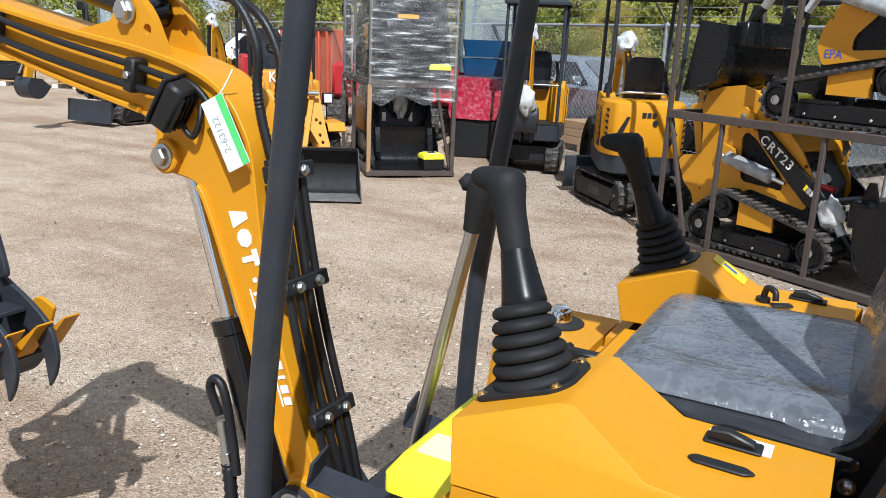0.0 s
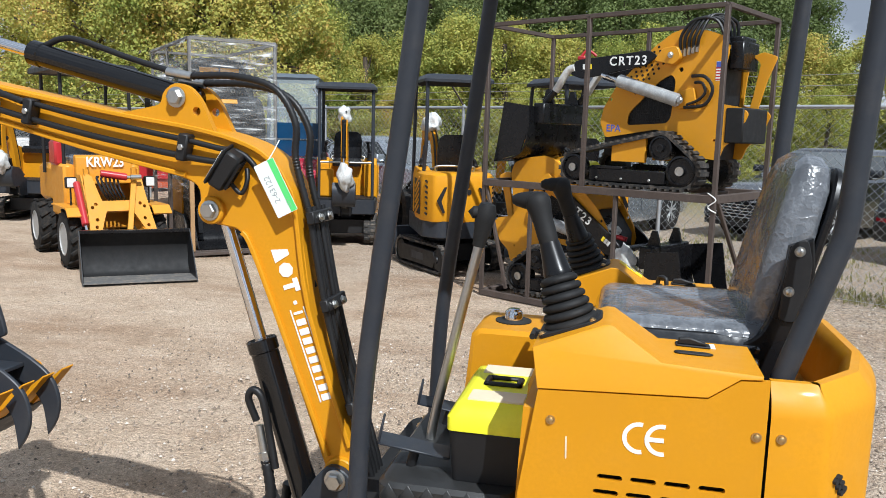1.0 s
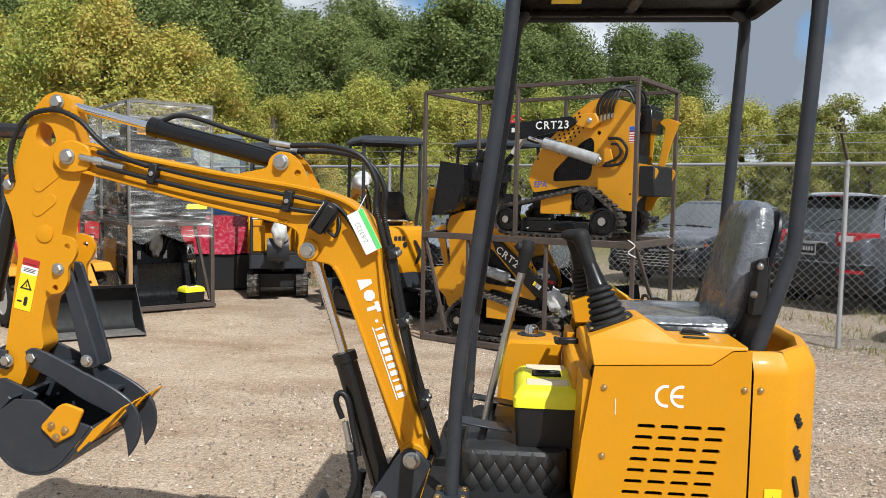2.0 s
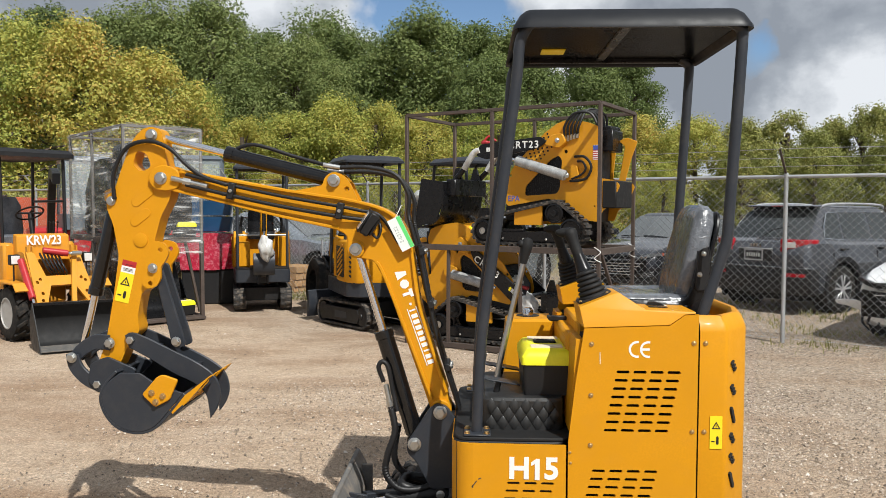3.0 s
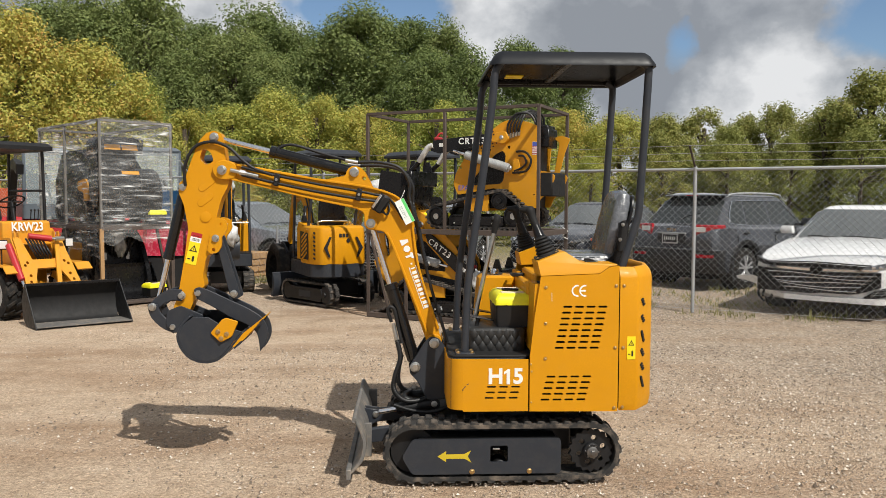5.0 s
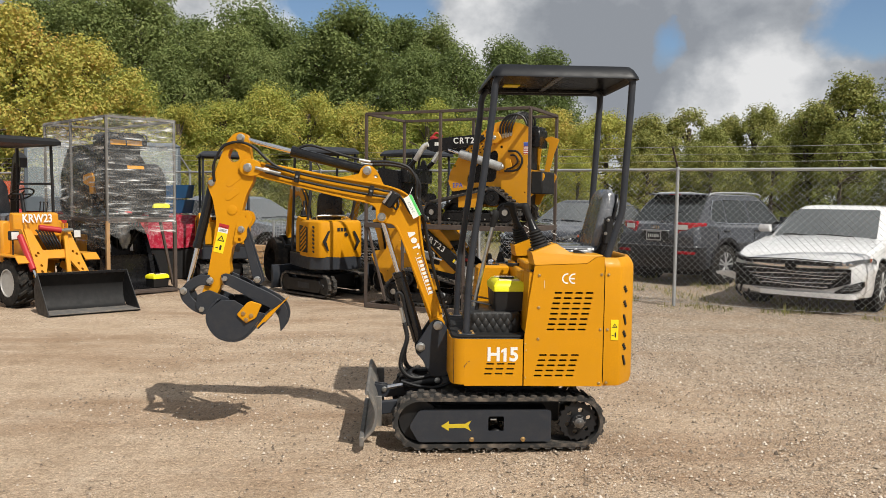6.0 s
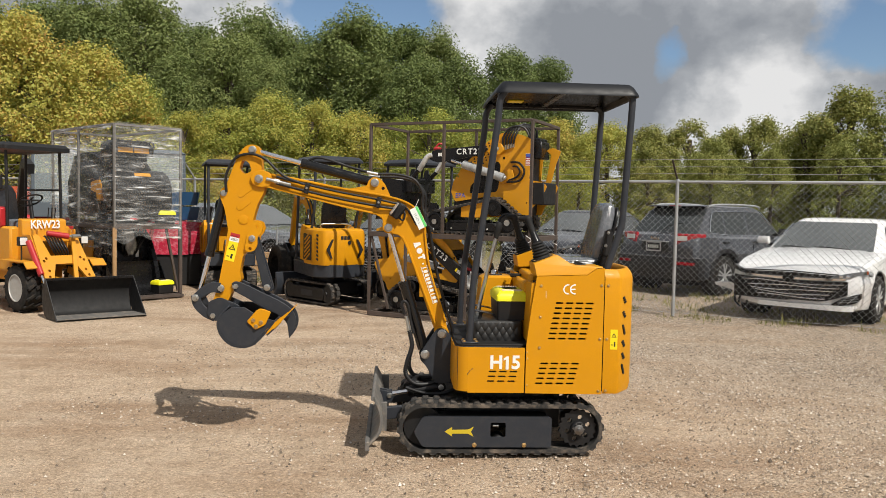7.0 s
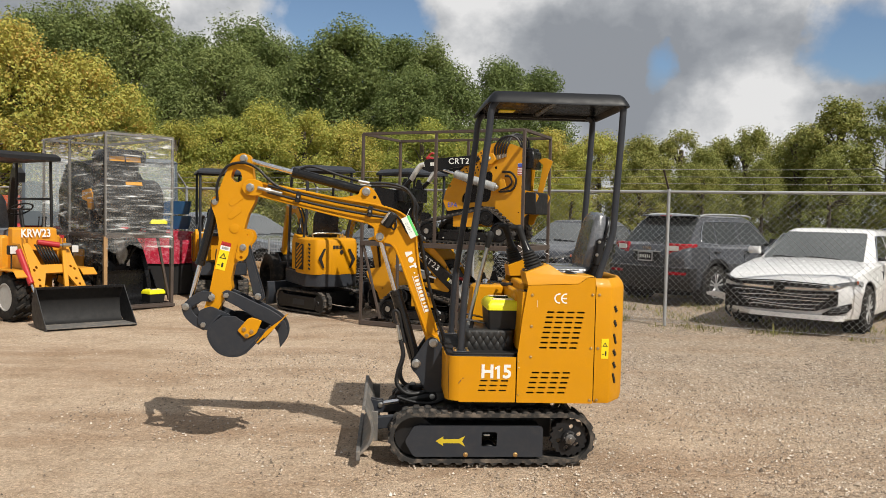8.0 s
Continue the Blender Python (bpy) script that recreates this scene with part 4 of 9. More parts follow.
        if s > 0:
            mm = Matrix.Translation((-0.236, 0.385, 1.1948)) @ Matrix.Rotation(radians(32.8), 4, "Y")
            part("sticker", slab(0.075, 0.045, 0.002, mm, 0.004), LABEL_Y, c, "small yellow sticker")
            part("bar", slab(0.03, 0.012, 0.0006, mm @ Matrix.Translation((0, 0, 0.0022)), 0), NAVY, c)
            part("ignition_key", turned(join(lathe([(0.013, 0), (0.013, 0.01), (0, 0.011)], (-0.135, 0.33, 1.160), (0, 0, 1), 14), tube([(-0.135, 0.33, 1.17), (-0.13, 0.325, 1.19), (-0.115, 0.315, 1.188), (-0.112, 0.31, 1.172)], 0.006),
                                             turned(box(-0.02, 0.02, -0.009, 0.009, 0, 0.006, 0.003), Matrix.Translation((-0.10, 0.30, 1.166)) @ Matrix.Rotation(0.5, 4, "Z"))), Matrix.Translation((-0.028, 0.0, -0.003))), SATIN, c, "ignition key with fob")
        joystick(ex, (-0.352, -0.325 if s < 0 else 0.352, 1.192), (-0.435, -0.272 if s < 0 else 0.30, 1.425), -s)
    part("paper_tag", slab(0.074, 0.034, 0.001, Matrix.Translation((-0.110, -0.277, 1.1577)) @ Matrix.Rotation(radians(1.3), 4, "Y"), 0.0), PAPER, ex, "scrap of white paper")
    part("console_front", prism([(-0.452, 0.70), (-0.44, 0.70), (-0.405, 1.055), (-0.430, 1.055)], 0.247, 0.437, "y"), YELLOW, ex)
    part("console_front", prism([(-0.446, 0.70), (-0.434, 0.70), (-0.405, 1.05), (-0.43, 1.05)], -0.434, -0.245, "y"), YELLOW, ex)
    part("seat_box", join(box(-0.40, 0.02, -0.243, 0.243, 0.80, 1.085, 0.01), box(-0.445, -0.36, -0.243, 0.243, 0.70, 1.04, 0.012)), YELLOW, ex, "yellow seat box")
    part("latch", join(box(-0.475, -0.40, 0.13, 0.155, 1.035, 1.058, 0.004), rod((-0.475, 0.10, 1.05), (-0.475, 0.17, 1.05), 0.008, 10)), SATIN, ex, "black hood latch")
    # rear cover: thick curved wall round a hollow
    def rear_plan(off):
        pts = [(0.010, -0.448), (0.094, -0.447), (0.106, -0.444), (0.116, -0.436), (0.206, -0.325), (0.214, -0.313), (0.220, -0.298), (0.256, -0.172), (0.260, -0.155), (0.262, -0.135), (0.262, 0.0)]
        half = []
        for i_, (x, y) in enumerate(pts):
            a, b = Vector(pts[max(i_ - 1, 0)]), Vector(pts[min(i_ + 1, len(pts) - 1)])
            d = (b - a).normalized()
            half.append((max(0.010, x - d.y * off) if i_ else x, min(0.0, y + d.x * off)))
        return half + [(x, -y) for x, y in half[-2::-1]]
    loops = []
    for off, z in ((0.085, 0.99), (0.070, 1.105), (0.062, 1.126), (0.050, 1.138), (0.034, 1.138), (0.012, 1.112), (0.003, 1.092), (0.0, 1.080), (0.0, 0.43), (0.010, 0.39)):
        loops.append([(x, y, z) for x, y in rear_plan(off)])
    bm = bmesh.new()
    rows = [[bm.verts.new(p) for p in lp] for lp in loops]
    for a, b in zip(rows, rows[1:]):
        for i in range(len(a) - 1):
            bm.faces.new((a[i], a[i + 1], b[i + 1], b[i]))
    bmesh.ops.recalc_face_normals(bm, faces=bm.faces)
    rear = part("rear_cover", bm, YELLOW, ex, "curved yellow rear counterweight cover", smooth=32)
    part("engine_lid", prism([(x, y) for x, y in rear_plan(0.08)], 0.995, 1.003, "z"), AMBER, ex)
    # vents are solid shapes, coloured near-black for the shade of a cut
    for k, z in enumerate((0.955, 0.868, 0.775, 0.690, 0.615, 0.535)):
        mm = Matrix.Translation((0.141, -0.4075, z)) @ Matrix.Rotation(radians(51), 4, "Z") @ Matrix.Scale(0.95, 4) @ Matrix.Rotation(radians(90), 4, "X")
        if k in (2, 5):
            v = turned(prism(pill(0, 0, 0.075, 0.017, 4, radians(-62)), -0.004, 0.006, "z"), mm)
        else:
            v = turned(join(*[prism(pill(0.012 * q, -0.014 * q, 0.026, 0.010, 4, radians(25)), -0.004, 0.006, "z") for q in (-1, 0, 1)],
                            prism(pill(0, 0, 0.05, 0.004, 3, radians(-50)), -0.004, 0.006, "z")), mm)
        part("vent", v, DARK, rear, "slanted vent shape in painted shade black")
    for bz in (1.043, 0.722, 0.41):
        part("bolt", screw((0.030, -0.448, bz), (0, -1, 0), 0.006), BRASS, rear)
    warning_label(rear, upright(0.072, -0.4488, 0.72), 0.044, 0.12, head=False)
    part("radiator_mesh", prism([(0.252, 0.50), (0.268, 0.50), (0.268, 0.90), (0.252, 0.90)], -0.10, 0.10, "y"), SATIN, ex)

    # canopy
    near, far = -0.368, 0.352
    for y in (near, far):
        fp = part("canopy_post", tube(spline([(-0.787, y, 0.685), (-0.775, y, 0.98), (-0.752, y, 1.20), (-0.695, y, 1.62), (-0.650, y, 1.98), (-0.636, y, 2.13), (-0.60, y, 2.195)], 5), 0.0205, 14, smooth=False), GREY, ex, "slate grey canopy post")
        part("foot_plate", box(-0.835, -0.735, y - 0.05, y + 0.05, 0.681, 0.690, 0.003), GREY, fp)
        for bx, by in ((-0.822, -0.035), (-0.75, -0.035), (-0.822, 0.035), (-0.75, 0.035)):
            part("bolt", hexbolt((bx, y + by, 0.690), (0, 0, 1), 0.009), BRASS, fp)
        part("canopy_post", tube(spline([(0.005, y, 1.02), (0.040, y, 1.14), (0.105, y, 1.35), (0.122, y, 1.42), (0.130, y, 1.55), (0.160, y, 2.10), (0.155, y, 2.17), (0.12, y, 2.195)], 5), 0.0205, 14, smooth=False), GREY, ex, "slate grey canopy post")
    ring_ = lambda i, z, r_: rrect(-0.665 + i, 0.200 - i, -0.415 + i, 0.400 - i, z, r_, 6)
    roof = part("roof", loft([ring_(0.030, 2.205, 0.05), ring_(0.012, 2.176, 0.055), ring_(0.0, 2.170, 0.055), ring_(0.002, 2.182, 0.055), ring_(0.026, 2.226, 0.05), ring_(0.046, 2.244, 0.045), ring_(0.075, 2.248, 0.04), ring_(0.20, 2.252, 0.04)]), CANOPY, ex, "slate grey canopy roof with rounded edges", smooth=24)
    part("roof_bar", join(box(-0.60, 0.13, near - 0.015, near + 0.015, 2.180, 2.203, 0.004), box(-0.60, 0.13, far - 0.015, far + 0.015, 2.180, 2.203, 0.004), box(-0.26, -0.22, near, far, 2.188, 2.203, 0.004)), BLACK, roof)
    # added sheet that keeps the underside dark against light from the ground
    part("roof_lining", prism(round_poly([(-0.632, -0.382), (0.167, -0.382), (0.167, 0.367), (-0.632, 0.367)], 0.05), 2.196, 2.2045, "z"), ROOF_SHADE, roof, "black sheet added to darken the roof underside")
    part("roof_pad", box(-0.52, -0.42, 0.10, 0.20, 2.190, 2.1955, 0.001), LABEL_Y, roof, "yellow sticker under the roof")

    # seat
    sides = loft([rrect(-0.300, 0.045, -0.215, 0.215, 1.075, 0.06), rrect(-0.315, 0.06, -0.232, 0.232, 1.10, 0.07), rrect(-0.319, 0.06, -0.238, 0.238, 1.130, 0.07), rrect(-0.318, 0.06, -0.236, 0.236, 1.155, 0.07), rrect(-0.309, 0.055, -0.224, 0.224, 1.174, 0.07)])
    bmesh.ops.subdivide_edges(sides, edges=sides.edges[:], cuts=2, use_grid_fill=True)
    for v in sides.verts:
        v.co += Vector((v.co.x + 0.13, v.co.y * 1.6, 0)).normalized() * 0.007 * noise.noise(Vector((v.co.x * 16, v.co.y * 16, v.co.z * 42)))
    part("cushion_side", sides, SEAT_SIDE, ex, "shiny black cushion side under creased film", smooth=70)
    cush = loft([rrect(-0.310, 0.056, -0.226, 0.226, 1.168, 0.07), rrect(-0.308, 0.054, -0.222, 0.222, 1.178, 0.07), rrect(-0.298, 0.045, -0.206, 0.206, 1.188, 0.065), rrect(-0.27, 0.03, -0.17, 0.17, 1.192, 0.06), rrect(-0.20, -0.02, -0.10, 0.10, 1.186, 0.05)])
    bmesh.ops.subdivide_edges(cush, edges=cush.edges[:], cuts=1, use_grid_fill=True)
    for v in cush.verts:
        v.co += Vector((0, 0, 0.004 * noise.noise(v.co * 11)))
    part("seat_cushion", cush, SEAT_WRAP, ex, "grey seat cushion in clear plastic wrap", smooth=70)
    lean = Matrix.Translation((0.03, 0, 1.16)) @ Matrix.Rotation(radians(13), 4, "Y")
    rings = []
    for k, (h, w, t) in enumerate(((-0.02, 0.15, 0.026), (0.0, 0.172, 0.040), (0.10, 0.184, 0.044), (0.22, 0.180, 0.044), (0.32, 0.168, 0.040), (0.365, 0.145, 0.032), (0.385, 0.095, 0.018))):
        rings.append([tuple(lean @ Vector((u, v, h))) for u, v in round_poly([(-t, -w), (t, -w), (t, w), (-t, w)], 0.04, 4)])
    part("seat_back", loft(rings), SEAT_WRAP, ex, "grey backrest in creased clear plastic")
    part("back_shell", turned(prism(round_poly([(-0.17, 0.0), (0.17, 0.0), (0.178, 0.30), (0.14, 0.372), (-0.14, 0.372), (-0.178, 0.30)], 0.05), 0.040, 0.056, "x", r=0.004), lean), BLACK, ex, "black backrest shell")
    for s in (-1, 1):
        y0, y1 = sorted((s * 0.206, s * 0.236))
        brk = curve2([(-0.055, 1.150), (0.000, 1.166), (0.028, 1.205), (0.050, 1.290), (0.058, 1.360)]) + curve2([(0.100, 1.378), (0.108, 1.30), (0.100, 1.20), (0.085, 1.12), (0.05, 1.06), (-0.05, 1.06)])
        b = part("seat_bracket", prism(brk, y0, y1, "y", r=0.004), BLACK, ex, "black curved seat bracket")
        part("bracket_plate", prism(round_poly([(0.044, 1.21), (0.092, 1.21), (0.100, 1.33), (0.088, 1.380), (0.058, 1.365)], 0.016), *sorted((s * 0.236, s * 0.244)), "y", r=0.002), SATIN, b)
        for bx, bz in ((0.074, 1.352), (0.060, 1.272), (0.008, 1.122)):
            part("bolt", screw((bx, s * 0.244, bz), (0, s, 0), 0.007), ZINC, b)

    # hydraulic tank, pedals, travel lever
    tank = part("tank", prism([(-0.685, 0.69), (-0.452, 0.69), (-0.452, 1.032), (-0.63, 1.032), (-0.655, 1.015)], 0.205, 0.437, "y", r=0.012), YELLOW, ex, "yellow tank box")
    # raised flat disc; the well's shade is painted near-black
    part("filler_well", lathe([(0.052, 0), (0.052, 0.003), (0.0, 0.0032)], (-0.555, 0.33, 1.032), (0, 0, 1), 24), DARK, tank)
    part("filler_cap", lathe([(0.026, 0.002), (0.026, 0.024), (0.023, 0.030), (0.018, 0.031), (0.017, 0.036), (0.0, 0.037)], (-0.555, 0.33, 1.032), (0, 0, 1), 14), CHROME, tank, "knurled chrome filler cap")
    part("step_box", loft([rrect(-0.765, -0.455, -0.31, 0.195, 0.681, 0.05), rrect(-0.765, -0.455, -0.31, 0.195, 0.79, 0.05), rrect(-0.755, -0.46, -0.30, 0.19, 0.80, 0.045)]), QUILT, ex, "black quilted leatherette step")
    for k in range(7):
        for j in range(3):
            cx, cz = -0.732 + k * 0.044 + (0.022 if j % 2 else 0), 0.705 + j * 0.033
            if cx > -0.47 or cx < -0.75:
                continue
            dia = [(cx - 0.0215, cz), (cx, cz - 0.032), (cx + 0.0215, cz), (cx, cz + 0.032)]
            pad = prism(dia, -0.3128, -0.309, "y", r=0.003)
            part("quilt_pad", pad, QUILT, ex, "", smooth=60)
    for y, dx in ((-0.20, 0.0), (0.08, 0.02)):
        pd = part("pedal", turned(join(box(-0.085, 0.085, -0.033, 0.033, 0, 0.006, 0.002), box(-0.085, -0.079, -0.033, 0.033, 0.0, 0.05, 0.002)), Matrix.Translation((-0.705 + dx, y, 0.845)) @ Matrix.Rotation(radians(12), 4, "Y") @ Matrix.Rotation(radians(12), 4, "Z")), GREY, ex, "grey folded steel pedal")
        part("pedal_arm", tube([(-0.70 + dx, y, 0.845), (-0.72 + dx, y, 0.76), (-0.74 + dx, y, 0.69)], 0.012, smooth=False), SATIN, pd)
    lv = part("travel_lever", tube([(-0.715, -0.03, 0.70), (-0.700, -0.03, 0.84), (-0.655, -0.03, 1.05), (-0.595, -0.03, 1.31)], 0.0125, 12), ZINC, ex, "dull steel travel lever")
    part("lever_base", box(-0.745, -0.685, -0.06, 0.0, 0.70, 0.74, 0.005), SATIN, lv)
    part("knob", lathe([(0.015, 0), (0.019, 0.03), (0.024, 0.065), (0.026, 0.085), (0.018, 0.105), (0, 0.110)], (-0.600, -0.03, 1.295), (0.2, 0, 1), 16), RUBBER, lv, "black lever knob")
    part("knob_wing", lathe([(0.017, 0), (0.015, 0.03), (0, 0.042)], (-0.585, -0.03, 1.375), (-1, -0.2, 0.1), 12), RUBBER, lv)

    # swing post
    kp = [(-1.075, 0.555), (-0.985, 0.695), (-0.955, 0.722), (-0.915, 0.715), (-0.868, 0.660), (-0.868, 0.372), (-0.975, 0.365), (-1.035, 0.48), (-1.072, 0.515)]
    for y in (-0.095, 0.071):
        part("swing_bracket", prism(round_poly(kp, 0.02), y, y + 0.024, "y", r=0.003), GREY, ex, "slate grey swing bracket")
    part("swing_post", join(prism([(-0.98, 0.38), (-0.88, 0.38), (-0.88, 0.60), (-0.95, 0.60)], -0.072, 0.072, "y"), rod((-0.875, 0, 0.36), (-0.875, 0, 0.66), 0.05, 20)), GREY, ex)
    for bx, bz in ((-0.936, 0.686), (-1.042, 0.552)):
        part("pin", hexbolt((bx, -0.095, bz), (0, -1, 0), 0.022), ZINC, ex, "large zinc pin bolt")

    # boom
    bo = [(-0.900, 0.700), (-0.905, 0.735), (-1.020, 1.110), (-1.055, 1.360), (-1.075, 1.425), (-1.115, 1.480), (-1.190, 1.527), (-1.330, 1.562), (-1.60, 1.602), (-1.81, 1.642), (-2.00, 1.675), (-2.085, 1.690), (-2.135, 1.672),
          (-2.145, 1.635), (-2.118, 1.600), (-2.070, 1.592), (-1.88, 1.548), (-1.59, 1.478), (-1.370, 1.432), (-1.325, 1.410), (-1.325, 1.350), (-1.300, 1.318), (-1.255, 1.312), (-1.215, 1.305), (-1.165, 1.215), (-0.978, 0.690), (-0.960, 0.660), (-0.925, 0.655)]
    boom = part("boom", prism(round_poly(bo, 0.022, 3), -0.050, 0.050, "y", r=0.004), YELLOW, ex, "yellow cranked steel boom")
    top_line = curve2([(-0.912, 0.76), (-1.024, 1.11), (-1.060, 1.360), (-1.082, 1.425), (-1.12, 1.478), (-1.19, 1.520), (-1.33, 1.556), (-1.60, 1.596), (-2.02, 1.670)], 4)
    low_line = curve2([(-0.972, 0.73), (-1.162, 1.222), (-1.205, 1.300)], 4)
    low_line2 = curve2([(-1.36, 1.439), (-1.59, 1.485), (-1.88, 1.555), (-2.05, 1.594)], 4)
    part("flange", strip(top_line, 0.012, -0.062, 0.062), YELLOW, boom)
    part("flange", strip(low_line, 0.012, -0.062, 0.062), YELLOW, boom)
    part("flange", strip(low_line2, 0.012, -0.062, 0.062), YELLOW, boom)
    ear = round_poly([(-1.27, 1.535), (-1.315, 1.63), (-1.345, 1.662), (-1.385, 1.672), (-1.418, 1.648), (-1.425, 1.615), (-1.56, 1.588)], 0.02)
    hole = ring(-1.325, 1.600, 0.011, 12)
    for y in (-0.058, 0.038):
        part("cylinder_ear", plate(ear, [hole], y, y + 0.020), YELLOW, boom)
    tip = round_poly([(-2.02, 1.60), (-2.02, 1.672), (-2.08, 1.700), (-2.135, 1.685), (-2.155, 1.64), (-2.13, 1.598), (-2.08, 1.588)], 0.025)
    for y in (-0.066, 0.050):
        part("boom_tip", prism(tip, y, y + 0.016, "y", r=0.003), YELLOW, boom)
    part("boss", rod((-1.288, -0.066, 1.352), (-1.288, 0.066, 1.352), 0.036, 22, chamfer=0.003), YELLOW, boom)
    part("boss", rod((-0.936, -0.068, 0.686), (-0.936, 0.068, 0.686), 0.045, 22, chamfer=0.003), YELLOW, boom)
    for bx, bz, y in ((-1.288, 1.352, -0.066), (-1.378, 1.634, -0.062), (-2.098, 1.642, -0.066)):
        part("pin", hexbolt((bx, y, bz), (0, -1, 0), 0.020), ZINC, boom, "large zinc pin bolt")
    # maker's mark as plain white shapes
    dirv = Vector((-0.978 + 1.165, 0.690 - 1.215)).normalized()
    ang = math.degrees(math.atan2(dirv.y, dirv.x))
    def mark(along_, across, w, h):
        p = Vector((-1.150, 1.255)) + dirv * along_ + Vector((-dirv.y, dirv.x)) * across
        return slab(w, h, 0.0014, upright(p.x, -0.0502, p.y, tilt=ang), 0.003)
    for k, outline in enumerate(([(-0.018, -0.022), (0.018, -0.022), (0.007, 0.022), (-0.007, 0.022)], ring(0, 0, 0.0195, 8), [(-0.006, -0.022), (0.006, -0.022), (0.006, 0.008), (0.017, 0.008), (0.017, 0.022), (-0.017, 0.022), (-0.017, 0.008), (-0.006, 0.008)])):
        p = Vector((-1.150, 1.255)) + dirv * (0.022 + k * 0.042) + Vector((-dirv.y, dirv.x)) * 0.043
        part("maker_mark", turned(prism(outline, 0, 0.0014, "z"), upright(p.x, -0.0502, p.y, tilt=ang)), WHITE, boom, "white brand shape")
    part("maker_mark", mark(0.150, 0.039, 0.010, 0.010), WHITE, boom)
    for across in (0.019, 0.057):
        part("maker_mark", mark(0.290, across, 0.250, 0.0035), WHITE, boom)
    for k in range(10):
        part("maker_mark", mark(0.177 + k * 0.0252, 0.038, 0.017 if k not in (0, 7) else 0.007, 0.026), WHITE, boom)

    # rams
    br = cylinder_unit(ex, (-1.042, 0.552), (-1.288, 1.352), 0.565, 0.037, 0.0165, 0.0, "boom_cylinder")
    cylinder_unit(ex, (-1.378, 1.634), (-2.140, 1.820), 0.605, 0.031, 0.0150, 0.0, "stick_cylinder")
    cylinder_unit(ex, (-2.318, 1.545), (-2.478, 0.895), 0.60, 0.029, 0.0150, 0.0, "bucket_cylinder")
    part("guard_tube", join(tube([(-1.175, -0.045, 0.80), (-1.195, -0.05, 0.86), (-1.18, -0.05, 0.885), (-1.155, -0.05, 0.86), (-1.135, -0.05, 0.76), (-1.115, -0.06, 0.68)], 0.010)), HOSE, ex)
    part("hose_fitting", join(rod((-1.165, -0.05, 0.79), (-1.145, -0.055, 0.70), 0.011, 10), rod((-1.15, -0.055, 0.72), (-1.142, -0.055, 0.685), 0.015, 6)), ZINC, ex, "zinc hose fitting")
    part("hose", tube([(-1.145, -0.055, 0.70), (-1.125, -0.07, 0.60), (-1.155, -0.08, 0.50), (-1.16, -0.08, 0.42), (-1.10, -0.08, 0.36), (-1.0, -0.06, 0.36), (-0.93, -0.05, 0.40)], 0.013, ribs=0.0026, steps=12), HOSE, ex)
    part("hose", tube([(-1.120, 0.03, 0.60), (-1.14, 0.05, 0.46), (-1.10, 0.06, 0.385), (-1.0, 0.05, 0.375), (-0.90, 0.05, 0.42)], 0.013, ribs=0.0026, steps=12), HOSE, ex)

    # stick with cut-out and pressed grooves
    st = [(-2.185, 1.845), (-2.145, 1.858), (-2.105, 1.845), (-2.092, 1.800), (-2.080, 1.690), (-2.060, 1.640), (-2.068, 1.560), (-2.110, 1.480), (-2.135, 1.390), (-2.140, 1.20), (-2.195, 1.165), (-2.215, 1.060), (-2.205, 1.000), (-2.245, 0.965), (-2.300, 0.845), (-2.350, 0.825), (-2.385, 0.860), (-2.372, 0.900), (-2.350, 0.96), (-2.315, 1.150), (-2.290, 1.320), (-2.312, 1.450), (-2.340, 1.520), (-2.335, 1.575), (-2.305, 1.590), (-2.270, 1.690), (-2.225, 1.800)]
    cut = round_poly([(-2.205, 1.760), (-2.165, 1.745), (-2.145, 1.690), (-2.190, 1.668), (-2.225, 1.700)], 0.018)
    stick = part("stick", plate(round_poly(st, 0.018, 3), [cut], -0.044, 0.044), YELLOW, ex, "yellow dipper stick")
    for gx, gz, gl in ((-2.185, 1.565, 0.11), (-2.195, 1.480, 0.10)):
        part("groove", join(prism(pill(gx, gz, gl, 0.040, 5, radians(38)), -0.047, -0.044, "y", r=0.0012)), YELLOW, stick)
    part("boss", lathe([(0.030, 0), (0.030, 0.004), (0.020, 0.006), (0, 0.006)], (-2.195, -0.044, 1.385), (0, -1, 0), 20), YELLOW, stick)
    brk = round_poly([(-2.135, 1.385), (-2.085, 1.372), (-2.070, 1.330), (-2.085, 1.298), (-2.105, 1.275), (-2.105, 1.225), (-2.125, 1.190), (-2.165, 1.182), (-2.185, 1.20), (-2.165, 1.30)], 0.014)
    for y in (-0.064, 0.048):
        part("thumb_bracket", plate(brk, [ring(-2.105, 1.345, 0.010, 12), ring(-2.150, 1.205, 0.010, 12)], y, y + 0.016), YELLOW, stick, "yellow thumb bracket")
    for bx, bz, y, r_ in ((-2.142, 1.822, -0.046, 0.019), (-2.138, 1.268, -0.064, 0.016), (-2.318, 1.548, -0.046, 0.015), (-2.330, 0.952, -0.058, 0.018), (-2.352, 0.862, -0.062, 0.020), (-2.236, 0.966, -0.062, 0.017)):
        part("pin", hexbolt((bx, y, bz), (0, -1, 0), r_), ZINC, stick, "zinc pin bolt")
    warning_label(stick, upright(-2.268, -0.0445, 1.185, tilt=-13), 0.060, 0.125)
    # bucket links
    link = curve2([(-2.330, 0.985), (-2.400, 0.985), (-2.470, 0.940), (-2.510, 0.885)]) + curve2([(-2.470, 0.865), (-2.425, 0.905), (-2.380, 0.925), (-2.330, 0.920)])
